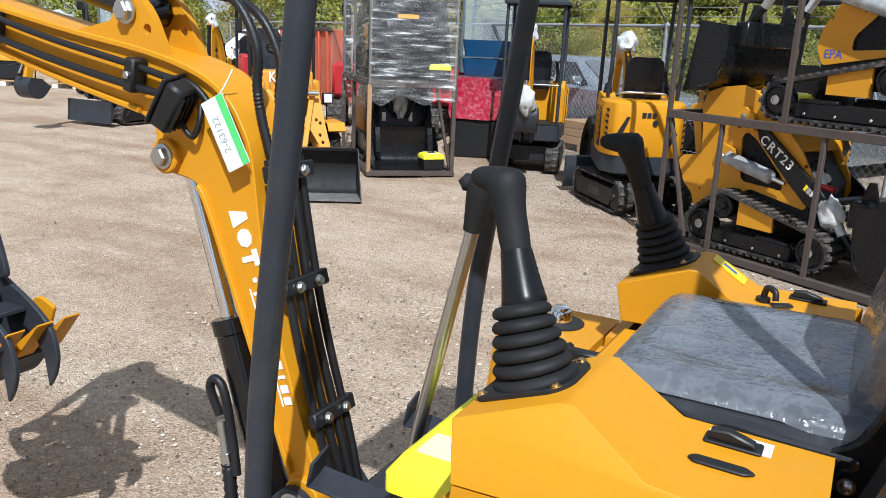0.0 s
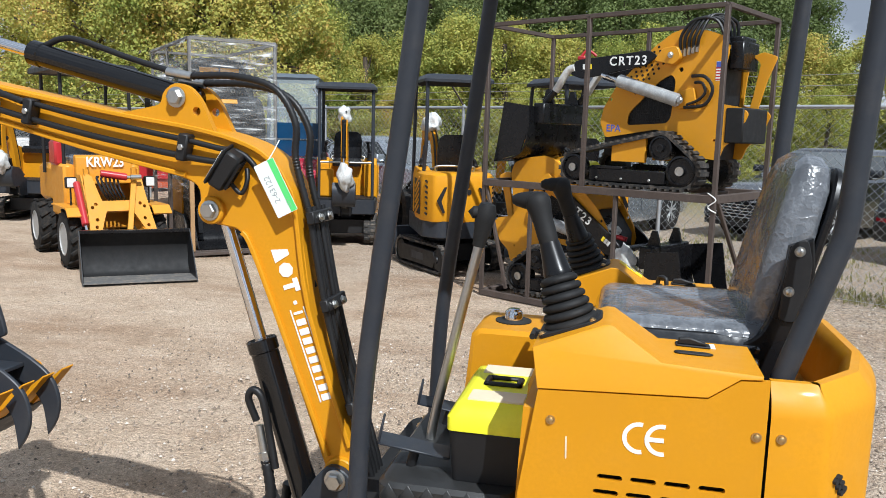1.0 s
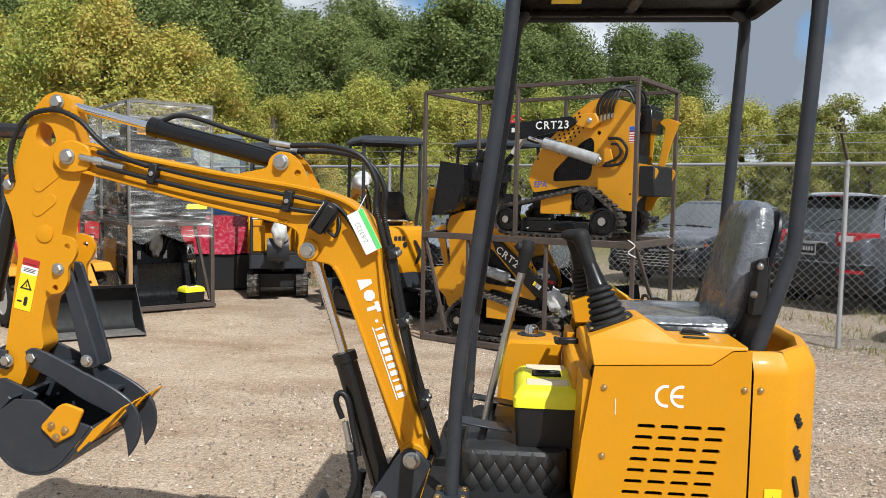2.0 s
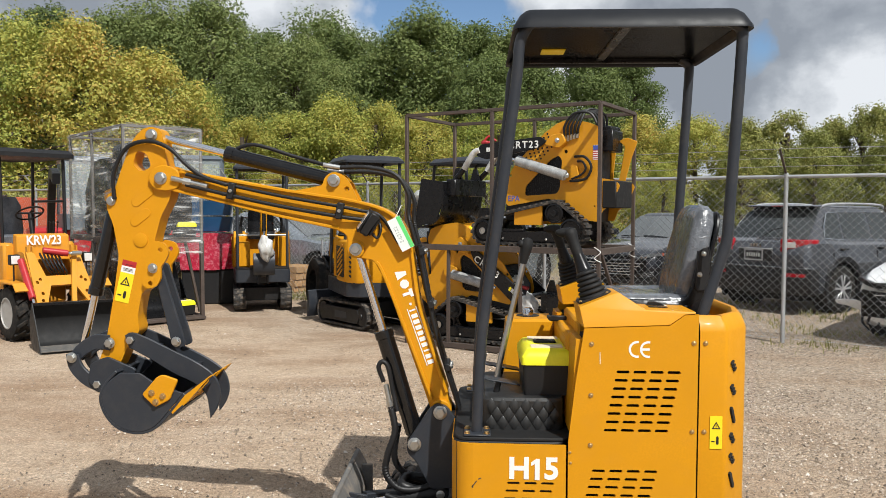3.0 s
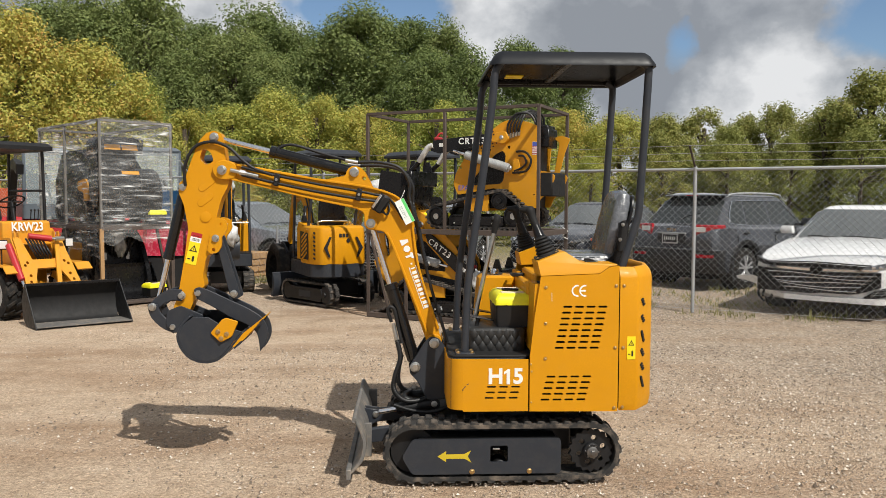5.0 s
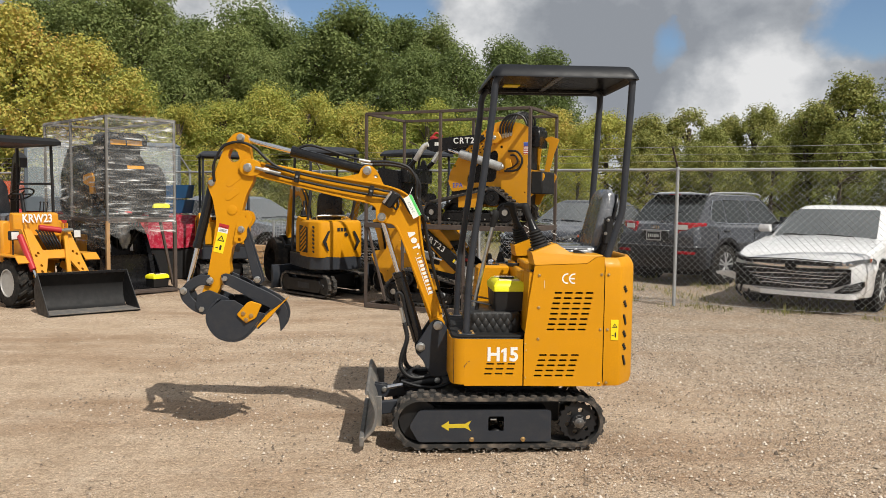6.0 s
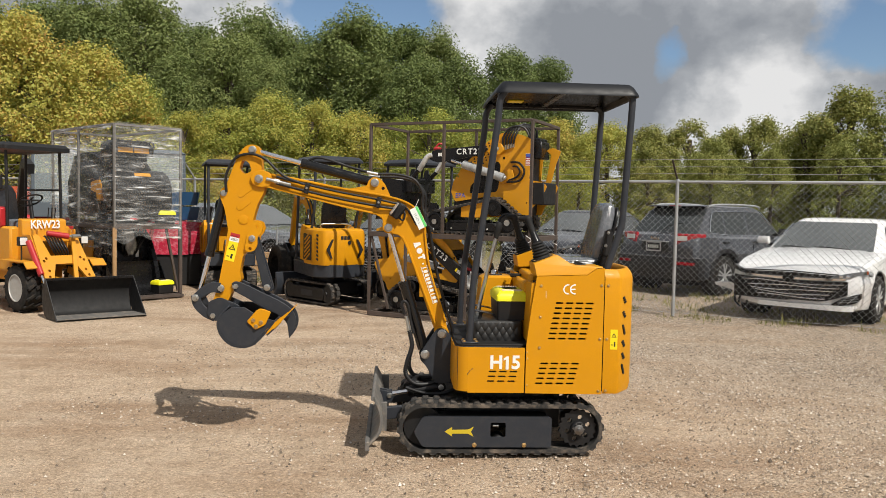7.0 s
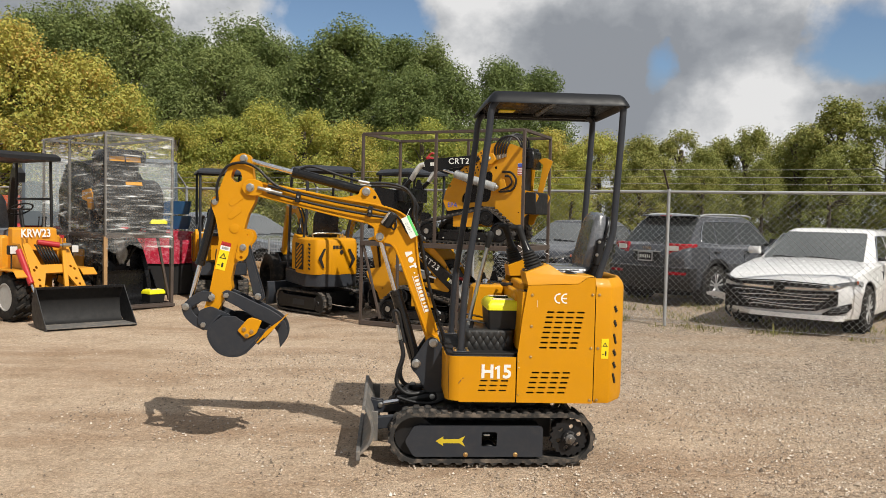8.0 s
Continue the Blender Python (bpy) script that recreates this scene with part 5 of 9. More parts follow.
    link2 = curve2([(-2.510, 0.905), (-2.495, 0.840), (-2.440, 0.780), (-2.370, 0.745)]) + curve2([(-2.345, 0.790), (-2.400, 0.820), (-2.440, 0.860), (-2.455, 0.905)])
    for y in (-0.062, 0.046):
        part("bucket_link", prism(link, y, y + 0.016, "y", r=0.003), GREY, ex, "slate grey curved link")
    for y in (-0.078, 0.062):
        part("bucket_link", prism(link2, y, y + 0.016, "y", r=0.003), GREY, ex, "slate grey curved link")
    for bx, bz in ((-2.482, 0.892), (-2.372, 0.782)):
        part("pin", hexbolt((bx, -0.079, bz), (0, -1, 0), 0.017), ZINC, ex)
    # bucket
    sidep = curve2([(-2.245, 0.845), (-2.300, 0.800), (-2.325, 0.740), (-2.305, 0.675), (-2.255, 0.622), (-2.180, 0.602), (-2.110, 0.622), (-2.045, 0.690), (-1.985, 0.765)]) + [(-2.085, 0.795), (-2.165, 0.845)]
    shell_line = curve2([(-2.262, 0.850), (-2.306, 0.800), (-2.330, 0.740), (-2.310, 0.672), (-2.258, 0.617), (-2.180, 0.597), (-2.107, 0.617), (-2.040, 0.686), (-1.980, 0.762)])
    bk = part("bucket", strip(shell_line, 0.012, -0.150, 0.150), GREY, ex, "slate grey digging bucket")
    for y in (-0.152, 0.140):
        part("bucket_side", prism(sidep, y, y + 0.012, "y", r=0.002), GREY, bk)
    ear_line = round_poly([(-2.40, 0.87), (-2.33, 0.90), (-2.20, 0.845), (-2.26, 0.79), (-2.36, 0.745), (-2.41, 0.79)], 0.02)
    for y in (-0.088, 0.074):
        part("bucket_ear", prism(ear_line, y, y + 0.014, "y", r=0.002), GREY, bk)
    cutp = round_poly([(-2.150, 0.760), (-2.085, 0.835), (-2.062, 0.842), (-2.000, 0.822), (-2.035, 0.740), (-2.095, 0.708)], 0.012)
    for y in (-0.166, 0.152):
        sc = part("side_cutter", prism(cutp, y, y + 0.014, "y", r=0.003), YELLOW, bk, "yellow bolted side cutter")
        for bx, bz in ((-2.108, 0.768), (-2.062, 0.755), (-2.092, 0.730)):
            part("bolt", hexbolt((bx, -0.166 if y < 0 else 0.166, bz), (0, -1 if y < 0 else 1, 0), 0.010), BRASS, sc)
    for y in (-0.122, -0.041, 0.041, 0.122):
        part("tooth", turned(loft([[(a, -hw, -h), (a, hw, -h), (a, hw, h), (a, -hw, h)] for a, hw, h in ((0, 0.027, 0.016), (0.09, 0.027, 0.013), (0.215, 0.024, 0.002))]),
                             Matrix.Translation((-2.035, y, 0.685)) @ Matrix.Rotation(radians(-43), 4, "Y")), YELLOW, bk, "yellow bucket tooth")
    part("cutting_edge", turned(box(-0.01, 0.05, -0.150, 0.150, -0.019, -0.008, 0.002), Matrix.Translation((-2.030, 0, 0.690)) @ Matrix.Rotation(radians(-43), 4, "Y")), GREY, bk)
    # thumb
    strut = round_poly([(-2.150, 1.285), (-2.112, 1.285), (-2.020, 0.985), (-2.010, 0.940), (-2.050, 0.925), (-2.072, 0.960)], 0.015)
    part("thumb_strut", prism(strut, -0.046, -0.030, "y", r=0.003), GREY, ex, "slate grey thumb strut")
    part("thumb_strut", prism(strut, 0.030, 0.046, "y", r=0.003), GREY, ex)
    thumb = curve2([(-2.262, 0.985), (-2.215, 0.995), (-2.060, 0.925), (-1.945, 0.868), (-1.880, 0.815), (-1.858, 0.745), (-1.872, 0.685), (-1.902, 0.640)]) + curve2([(-1.908, 0.690), (-1.920, 0.740), (-1.965, 0.785), (-2.060, 0.830), (-2.160, 0.890), (-2.245, 0.935)])
    for y in (-0.066, 0.052):
        part("thumb", prism(thumb, y, y + 0.014, "y", r=0.003), GREY, ex, "slate grey hooked thumb")
    part("thumb_web", box(-2.06, -1.97, -0.052, 0.052, 0.845, 0.857, 0.002), GREY, ex)
    part("thumb_web", box(-2.20, -2.14, -0.052, 0.052, 0.925, 0.937, 0.002), GREY, ex)
    part("pin", hexbolt((-2.042, -0.066, 0.962), (0, -1, 0), 0.016), ZINC, ex)

    # hoses along the boom, work lamp, tag
    def side_run(off, y):
        return [(-2.02 + 0.03, y, 1.628 + off), (-1.80, y, 1.583 + off), (-1.60, y, 1.541 + off), (-1.36, y, 1.500 + off)]
    part("hose", tube(side_run(0.030, -0.072) + [(-1.27, -0.070, 1.512), (-1.19, -0.062, 1.492), (-1.125, -0.050, 1.40), (-1.075, -0.02, 1.28), (-1.03, 0.0, 1.16)], 0.0072), HOSE, ex, "black hydraulic hose")
    part("hose", tube(side_run(-0.012, -0.074) + [(-1.26, -0.066, 1.475)], 0.0082), HOSE, ex, "black hydraulic hose")
    part("pipe_end", join(rod((-2.05, -0.072, 1.642), (-1.90, -0.072, 1.608), 0.011, 12), rod((-2.00, -0.072, 1.631), (-1.97, -0.072, 1.624), 0.016, 6)), ZINC, ex, "zinc hydraulic pipe end")
    for cx, cz in ((-1.80, 1.590), (-1.352, 1.510)):
        cl = part("hose_clamp", turned(box(-0.014, 0.014, -0.090, -0.052, -0.034, 0.034, 0.004), Matrix.Translation((cx, 0, cz)) @ Matrix.Rotation(0.19, 4, "Y")), SATIN, ex, "black hose clamp")
        part("bolt", hexbolt((cx, -0.090, cz), (0, -1, 0), 0.008, washer=False), ZINC, cl)
    # crossing hoses from the stick ram over the boom
    part("hose", tube([(-2.300, -0.052, 1.555), (-2.30, -0.058, 1.66), (-2.245, -0.060, 1.765), (-2.150, -0.062, 1.795), (-2.06, -0.066, 1.765), (-1.99, -0.070, 1.70), (-1.92, -0.072, 1.650), (-1.82, -0.072, 1.615)], 0.0080, ribs=0.0014, steps=12), HOSE, ex)
    part("ram_pipe", tube([(-1.80, 0.0, 1.768), (-1.72, 0.0, 1.785), (-1.55, 0.0, 1.735), (-1.42, -0.01, 1.700)], 0.008), HOSE, ex, "black steel ram pipe")
    part("hose_fitting", join(rod((-1.43, -0.015, 1.700), (-1.36, -0.015, 1.688), 0.012, 10), rod((-1.42, 0.03, 1.680), (-1.35, 0.03, 1.672), 0.012, 10)), ZINC, ex)
    part("hose", tube([(-1.36, -0.015, 1.690), (-1.24, -0.015, 1.690), (-1.13, -0.02, 1.66), (-1.075, -0.022, 1.58), (-1.075, -0.022, 1.50), (-1.062, -0.024, 1.44), (-1.035, -0.022, 1.34), (-0.995, -0.022, 1.16)], 0.0085, ribs=0.0016, steps=14), HOSE, ex, "black hose in spiral guard")
    part("hose", tube([(-1.35, 0.03, 1.674), (-1.22, 0.03, 1.672), (-1.11, 0.02, 1.64), (-1.055, 0.018, 1.56), (-1.055, 0.018, 1.48), (-1.045, 0.016, 1.42), (-1.02, 0.016, 1.32), (-0.985, 0.014, 1.14)], 0.0085, ribs=0.0016, steps=14), HOSE, ex, "black hose in spiral guard")
    # bundle down the back of the boom
    for k, y in enumerate((-0.045, -0.015, 0.016, 0.046)):
        part("hose", tube([(-1.030, y, 1.37), (-0.992, y, 1.16), (-0.955, y, 1.00), (-0.905, y, 0.83), (-0.870, y * 0.8, 0.72), (-0.845, y * 0.7, 0.62)], 0.0088), HOSE, ex, "black hydraulic hose")
    for cx, cz, an in ((-1.030, 1.345, 0.19), (-0.992, 1.125, 0.29), (-0.922, 0.865, 0.32)):
        cl = part("hose_clamp", turned(box(-0.012, 0.010, -0.066, 0.066, -0.016, 0.016, 0.003), Matrix.Translation((cx + 0.014, 0, cz)) @ Matrix.Rotation(-an, 4, "Y")), SATIN, ex, "black hose clamp bar")
        for y in (-0.03, 0.03):
            part("bolt", hexbolt((cx + 0.026, y, cz), (1, 0, 0.3), 0.009), ZINC, cl)
    lm = Matrix.Translation((-1.228, -0.082, 1.458)) @ Matrix.Rotation(radians(34), 4, "Y") @ Matrix.Rotation(radians(14), 4, "Z") @ Matrix.Scale(0.86, 4)
    lamp = part("work_lamp", turned(join(box(-0.028, 0.022, -0.040, 0.040, -0.058, 0.058, 0.008), box(-0.036, -0.026, -0.043, 0.043, -0.061, 0.061, 0.004)), lm), SATIN, ex, "black square work lamp")
    for k in range(5):
        part("fin", turned(box(0.022, 0.030, -0.034 + k * 0.017 - 0.002, -0.034 + k * 0.017 + 0.002, -0.045, 0.045, 0), lm), BLACK, lamp)
    part("lens", turned(box(-0.038, -0.036, -0.034, 0.034, -0.050, 0.050, 0.001), lm), GLOW, lamp)
    part("lamp_bracket", tube([(-1.23, -0.075, 1.43), (-1.20, -0.07, 1.40), (-1.185, -0.065, 1.43), (-1.19, -0.055, 1.46)], 0.006), SATIN, lamp)
    tm = upright(-1.100, -0.083, 1.418, yaw=4, tilt=27) @ Matrix.Scale(0.90, 4)
    tag = part("paper_tag", slab(0.062, 0.155, 0.0012, tm, 0.003), PAPER, ex, "green and white stock tag on a tie")
    part("band", slab(0.018, 0.153, 0.0006, tm @ Matrix.Translation((0.021, 0, 0.0013)), 0.0), GREEN, tag, "green printed band")
    part("handwriting", lettering("2-63122", 0.024, tm @ Matrix.Translation((-0.010, 0.0, 0.0013)) @ Matrix.Rotation(radians(90), 4, "Z"), depth=0.0003), PENCIL, tag, "pencilled stock number")
    part("handwriting", lettering("1011", 0.014, tm @ Matrix.Translation((0.016, -0.052, 0.0018)) @ Matrix.Rotation(radians(90), 4, "Z"), depth=0.0003), PENCIL, tag)
    part("tie", tube([(-1.13, -0.078, 1.475), (-1.115, -0.070, 1.50), (-1.10, -0.06, 1.535)], 0.0015, 6), WHITE, tag)
    part("swing_cover", tube([(-1.02, -0.02, 0.33), (-1.10, -0.03, 0.36), (-1.08, 0.05, 0.37), (-1.0, 0.06, 0.35)], 0.02), HOSE, ex)
    return ex


front_digger()


def tool_box(name, m, w, d, h, label, group=""):
    """Black plastic battery or tool case with a fluorescent lid."""
    t = shell(name, label, "toolbox", m, group)
    part("case", loft([rrect(-w / 2 + 0.008, w / 2 - 0.008, -d / 2 + 0.008, d / 2 - 0.008, 0, 0.015), rrect(-w / 2, w / 2, -d / 2, d / 2, h * 0.64, 0.018)]), SATIN, t, "black plastic case")
    lid = part("lid", loft([rrect(-w / 2 - 0.004, w / 2 + 0.004, -d / 2 - 0.004, d / 2 + 0.004, h * 0.64, 0.018), rrect(-w / 2 - 0.004, w / 2 + 0.004, -d / 2 - 0.004, d / 2 + 0.004, h * 0.80, 0.018),
                            rrect(-w / 2 + 0.014, w / 2 - 0.014, -d / 2 + 0.014, d / 2 - 0.014, h * 0.94, 0.02), rrect(-w / 2 + 0.03, w / 2 - 0.03, -d / 2 + 0.04, d / 2 - 0.04, h * 0.98, 0.02)]), LEMON, t, "fluorescent yellow lid")
    part("handle", join(box(-0.045, 0.045, -0.03, -0.018, h * 0.97, h * 1.03, 0.004), box(-0.045, 0.045, 0.018, 0.03, h * 0.97, h * 1.03, 0.004), box(-0.045, -0.03, -0.03, 0.03, h * 0.97, h * 1.03, 0.004), box(0.03, 0.045, -0.03, 0.03, h * 0.97, h * 1.03, 0.004)), SATIN, lid, "black carrying handle")
    for y in (-d * 0.3, d * 0.3):
        part("card", box(-w * 0.32, w * 0.32, y - d * 0.10, y + d * 0.10, h * 0.955, h * 0.99, 0.001), CREAM, lid, "pale card label")
    part("latch", join(box(w / 2, w / 2 + 0.014, -0.02, 0.02, h * 0.55, h * 0.78, 0.003)), SATIN, t)
    return t


tool_box("battery_case", pose(-0.515, -0.095, 0.801, 0, 0, 0), 0.195, 0.335, 0.185, "black battery case with bright yellow lid on the step")

# ---- chain-link fence, straight along the yard's edge ----
FENCE_P, FENCE_D = Vector((2.72, 5.88, 0)), Vector((-0.866, 0.5, 0))
FENCE_TOP = 1.90
FENCE_YAW = math.atan2(FENCE_D.y, FENCE_D.x)


def fence_pt(s, z=0.0, off=0.0):
    n = Vector((FENCE_D.y, -FENCE_D.x, 0))
    return FENCE_P + FENCE_D * s + n * off + Vector((0, 0, z))


def build_fence():
    fe = shell("chain_link_fence", "galvanised chain-link fence with barbed wire arms", "fence")
    s0, s1, step = -9.0, 24.0, 3.0
    k = 0
    s = s0
    while s <= s1 + 0.1:
        p = fence_pt(s)
        post = part("fence_post", join(rod(p, p + Vector((0, 0, FENCE_TOP + 0.02)), 0.024, 12), lathe([(0.028, 0), (0.028, 0.03), (0.012, 0.045), (0, 0.046)], p + Vector((0, 0, FENCE_TOP)), (0, 0, 1), 12)), GALV, fe, "grey galvanised post")
        n = Vector((FENCE_D.y, -FENCE_D.x, 0))
        a = p + Vector((0, 0, FENCE_TOP + 0.02))
        part("wire_arm", tube([a, a - n * 0.10 + FENCE_D * 0.02 + Vector((0, 0, 0.13)), a - n * 0.22 + FENCE_D * 0.04 + Vector((0, 0, 0.28))], 0.014, 6, smooth=False), RUST if k % 2 else GALV, post, "rusty barbed wire arm")
        s += step
        k += 1
    part("top_rail", rod(fence_pt(s0, FENCE_TOP), fence_pt(s1, FENCE_TOP), 0.020, 12), GALV, fe, "galvanised top rail")
    part("bottom_wire", rod(fence_pt(s0, 0.05), fence_pt(s1, 0.05), 0.0025, 6), GALV, fe)
    n = Vector((FENCE_D.y, -FENCE_D.x, 0))
    for q in (0.33, 0.66, 1.0):
        pts = []
        t = s0
        while t < s1:
            sag = 0.012 * math.sin((t - s0) / step * math.pi) ** 2
            pts.append(fence_pt(t, FENCE_TOP + 0.02 + 0.28 * q - sag) - n * (0.22 * q) + FENCE_D * 0.04 * q)
            t += 0.5
        part("barbed_wire", tube(pts, 0.0028, 5, smooth=False), GALV, fe, "thin barbed wire strand")
    # woven mesh: two families of slanting wires, one just in front of the other
    h, pitch, r = FENCE_TOP - 0.06, 0.086, 0.0021
    verts, faces = [], []
    up = Vector((0, 0, 1))
    for sign in (1, -1):
        count = int((s1 - s0 + h) / pitch)
        for i in range(count):
            a = s0 + i * pitch - (h if sign > 0 else 0)
            lo, hi = (a, a + h) if sign > 0 else (a + h, a)
            z0, z1 = 0.05, 0.05 + h
            pa, pb = fence_pt(lo, z0), fence_pt(hi, z1)
            d = (pb - pa).normalized()
            side = d.cross(n).normalized()
            off = n * (r * 0.8 * sign)
            base = len(verts)
            for p in (pa, pb):
                for u, v in ((1, 0), (-0.5, 0.87), (-0.5, -0.87)):
                    verts.append(tuple(p + off + side * (r * u) + n * (r * v)))
            faces += [(base, base + 1, base + 4, base + 3), (base + 1, base + 2, base + 5, base + 4), (base + 2, base, base + 3, base + 5)]
    me = bpy.data.meshes.new("wire_mesh")
    me.from_pydata(verts, [], faces)
    me.materials.append(GALV)
    ob = new("wire_mesh", me)
    ob.parent = fe
    tagged(ob, "diamond chain-link wire", kind="stuff")


build_fence()

# ---- stand-on track loaders ----


def tri_track(parent, y0, y1, s):
    """Triangular rubber track with front idler, rear wheel and high drive sprocket."""
    def hull(grow):
        c = [((0.92, 0.155), 0.135), ((1.745, 0.345), 0.125), ((1.93, 0.155), 0.140)]
        pts = []
        spans = [((0.92, 0.155), 0.135, 268, 103), ((1.745, 0.345), 0.125, 103, 40), ((1.93, 0.165), 0.150, 40, -92)]
        for (cx, cz), r, a0, a1 in spans:
            for i in range(9):
                a = radians(a0 + (a1 - a0) * i / 8)
                pts.append((cx + (r + grow) * math.cos(a), cz + (r + grow) * math.sin(a)))
        return pts
    tr = part("track", belt(hull(0.0), hull(-0.02), y0, y1), TRACK, parent, "black rubber track")
    lug = box(-0.018, 0.018, y0, y1, 0, 0.018, 0)
    me = bpy.data.meshes.new("cleat")
    lug.to_mesh(me)
    lug.free()
    me.materials.append(TRACK)
    for p, d in along(hull(0.0), 46):
        c = new("cleat", me)
        c.parent = tr
        nrm = Vector((-d.y, d.x))
        c.matrix_basis = Matrix(((d.x, 0, nrm.x, p.x), (0, 1, 0, 0), (d.y, 0, nrm.y, p.y), (0, 0, 0, 1)))
    face = y0 if s < 0 else y1
    for (cx, cz), r, nm in (((0.92, 0.155), 0.115, "idler_wheel"), ((1.93, 0.165), 0.125, "rear_wheel"), ((1.745, 0.345), 0.100, "drive_sprocket")):
        w = part(nm, lathe([(0.03, -0.10), (r, -0.10), (r, 0.0), (r * 0.86, 0.004), (r * 0.80, -0.012), (r * 0.34, -0.012), (r * 0.30, 0.008), (0, 0.008)], (cx, face, cz), (0, s, 0), 26), BLACK, parent, "black steel wheel")
        part("hub", lathe([(r * 0.30, 0), (r * 0.30, 0.012), (r * 0.23, 0.012), (r * 0.23, 0.004), (0, 0.004)], (cx, face + s * 0.006, cz), (0, s, 0), 18), ZINC if nm != "drive_sprocket" else SATIN, w, "bare steel hub ring")
    f0, f1 = sorted((face - s * 0.005, face - s * 0.10))
    part("track_beam", join(box(1.08, 1.80, f0, f1, 0.045, 0.155, 0.008), box(1.10, 1.40, f0, f1, 0.15, 0.18, 0.006)), BLACK, parent, "black track beam")
    for bx in (1.16, 1.40, 1.66):
        part("bolt", hexbolt((bx, face - s * 0.005, 0.075), (0, s, 0), 0.012, washer=False), ZINC, parent)
    part("fender", prism([(1.28, 0.22), (1.60, 0.22), (1.60, 0.43), (1.28, 0.36)], *sorted((face - s * 0.03, face - s * 0.06)), "y", r=0.003), YELLOW_FAR, parent)


def track_loader(m, label, arm_deg, group):
    """Small stand-on loader: front towards -x, right side face at y = 0.10."""
    t = shell("compact_track_loader", label, "loader", m, group)
    for s, y0, y1 in ((-1, 0.10, 0.28), (1, 0.76, 0.94)):
        tri_track(t, y0, y1, s)
    body = round_poly([(1.07, 0.55), (1.10, 0.68), (1.22, 0.87), (1.54, 1.17), (1.70, 1.28), (1.80, 1.31), (2.02, 1.28), (2.15, 1.23), (2.19, 1.12), (2.16, 0.95), (2.14, 0.71), (2.33, 0.68), (2.38, 0.63), (2.30, 0.45), (2.20, 0.37), (2.16, 0.26), (1.98, 0.28), (1.62, 0.50), (1.13, 0.42)], 0.025, 3)
    mesh_a = round_poly([(1.335, 0.53), (1.345, 0.63), (1.62, 0.90), (1.72, 0.95), (1.76, 0.90), (1.735, 0.60), (1.70, 0.55)], 0.03)
    for s, y0, y1 in ((-1, 0.27, 0.29), (1, 0.75, 0.77)):
        sp = part("side_plate", plate(body, [mesh_a, ring(1.165, 0.75, 0.016, 12), ring(1.80, 0.985, 0.02, 12), ring(2.12, 0.42, 0.01, 10)], y0, y1), YELLOW_FAR, t, "yellow steel side plate")
        grid = [box(1.32 + i * 0.022, 1.324 + i * 0.022, y0 + 0.008, y1 - 0.008, 0.50, 0.97, 0) for i in range(21)] + [box(1.30, 1.78, y0 + 0.008, y1 - 0.008, 0.52 + i * 0.022, 0.524 + i * 0.022, 0) for i in range(20)]
        g = part("grille", join(*grid), BLACK, sp, "black mesh grille")
    part("frame", join(prism([(1.10, 0.26), (2.10, 0.26), (2.12, 0.60), (2.12, 1.15), (1.75, 1.25), (1.25, 0.83), (1.10, 0.62)], 0.30, 0.74, "y", r=0.01)), SATIN, t, "dark inner frame")
    for k in range(7):
        for j in range(5):
            u = 1.40 + 0.040 * k - 0.012 * j
            # flat disc, no hole: the shade of a perforation is its colour
            part("perforation", lathe([(0.011, 0), (0.011, 0.002), (0, 0.002)], (u, 0.2695, 0.80 + 0.040 * k + 0.034 * j), (0, -1, 0), 8), DARK, t)
    part("engine_cover", prism([(1.22, 0.86), (1.56, 1.20), (1.72, 1.275), (1.70, 1.22), (1.26, 0.84)], 0.291, 0.749, "y", r=0.004), YELLOW_FAR, t, "perforated yellow cover")
    # rear
    part("tail_box", box(2.20, 2.35, 0.26, 0.76, 0.40, 0.68, 0.012), RUBBER, t, "black rear platform box")
    part("tail_wing", prism(round_poly([(2.22, 0.50), (2.28, 0.80), (2.32, 1.04), (2.25, 1.10), (2.34, 1.13), (2.45, 1.09), (2.38, 0.90), (2.32, 0.66), (2.32, 0.50)], 0.02), 0.60, 0.62, "y", r=0.003), YELLOW_FAR, t)
    part("control_box", join(box(2.16, 2.27, 0.36, 0.68, 0.98, 1.20, 0.01), box(2.12, 2.25, 0.38, 0.66, 1.18, 1.24, 0.01)), BLACK, t, "black control panel")
    for k in range(5):
        y = 0.30 + 0.05 * k
        part("hose", tube([(1.79 + 0.035 * k, 0.258, 1.10 + 0.01 * k), (1.80 + 0.04 * k, 0.235, 1.25), (1.90 + 0.03 * k, 0.25 + 0.02 * k, 1.37 + 0.01 * k), (2.06 + 0.02 * k, y, 1.36), (2.15, y, 1.18)], 0.013, 8), HOSE, t, "black hydraulic hose")
        part("hose_fitting", rod((1.79 + 0.035 * k, 0.258, 1.08 + 0.01 * k), (1.795 + 0.036 * k, 0.250, 1.14 + 0.01 * k), 0.015, 8), ZINC, t, "zinc hose fitting")
    part("hose", tube([(1.90, 0.262, 0.93), (2.02, 0.24, 0.92), (2.09, 0.24, 0.82), (2.03, 0.24, 0.70), (1.86, 0.24, 0.68)], 0.014, 8), HOSE, t, "looped black hose")
    part("hose", tube([(1.93, 0.262, 0.88), (2.00, 0.24, 0.87), (2.03, 0.24, 0.80), (1.98, 0.24, 0.74), (1.88, 0.24, 0.70)], 0.012, 8), HOSE, t)
    # lift arms, turned about the rear pivot
    piv = Vector((1.78, 0, 1.07))
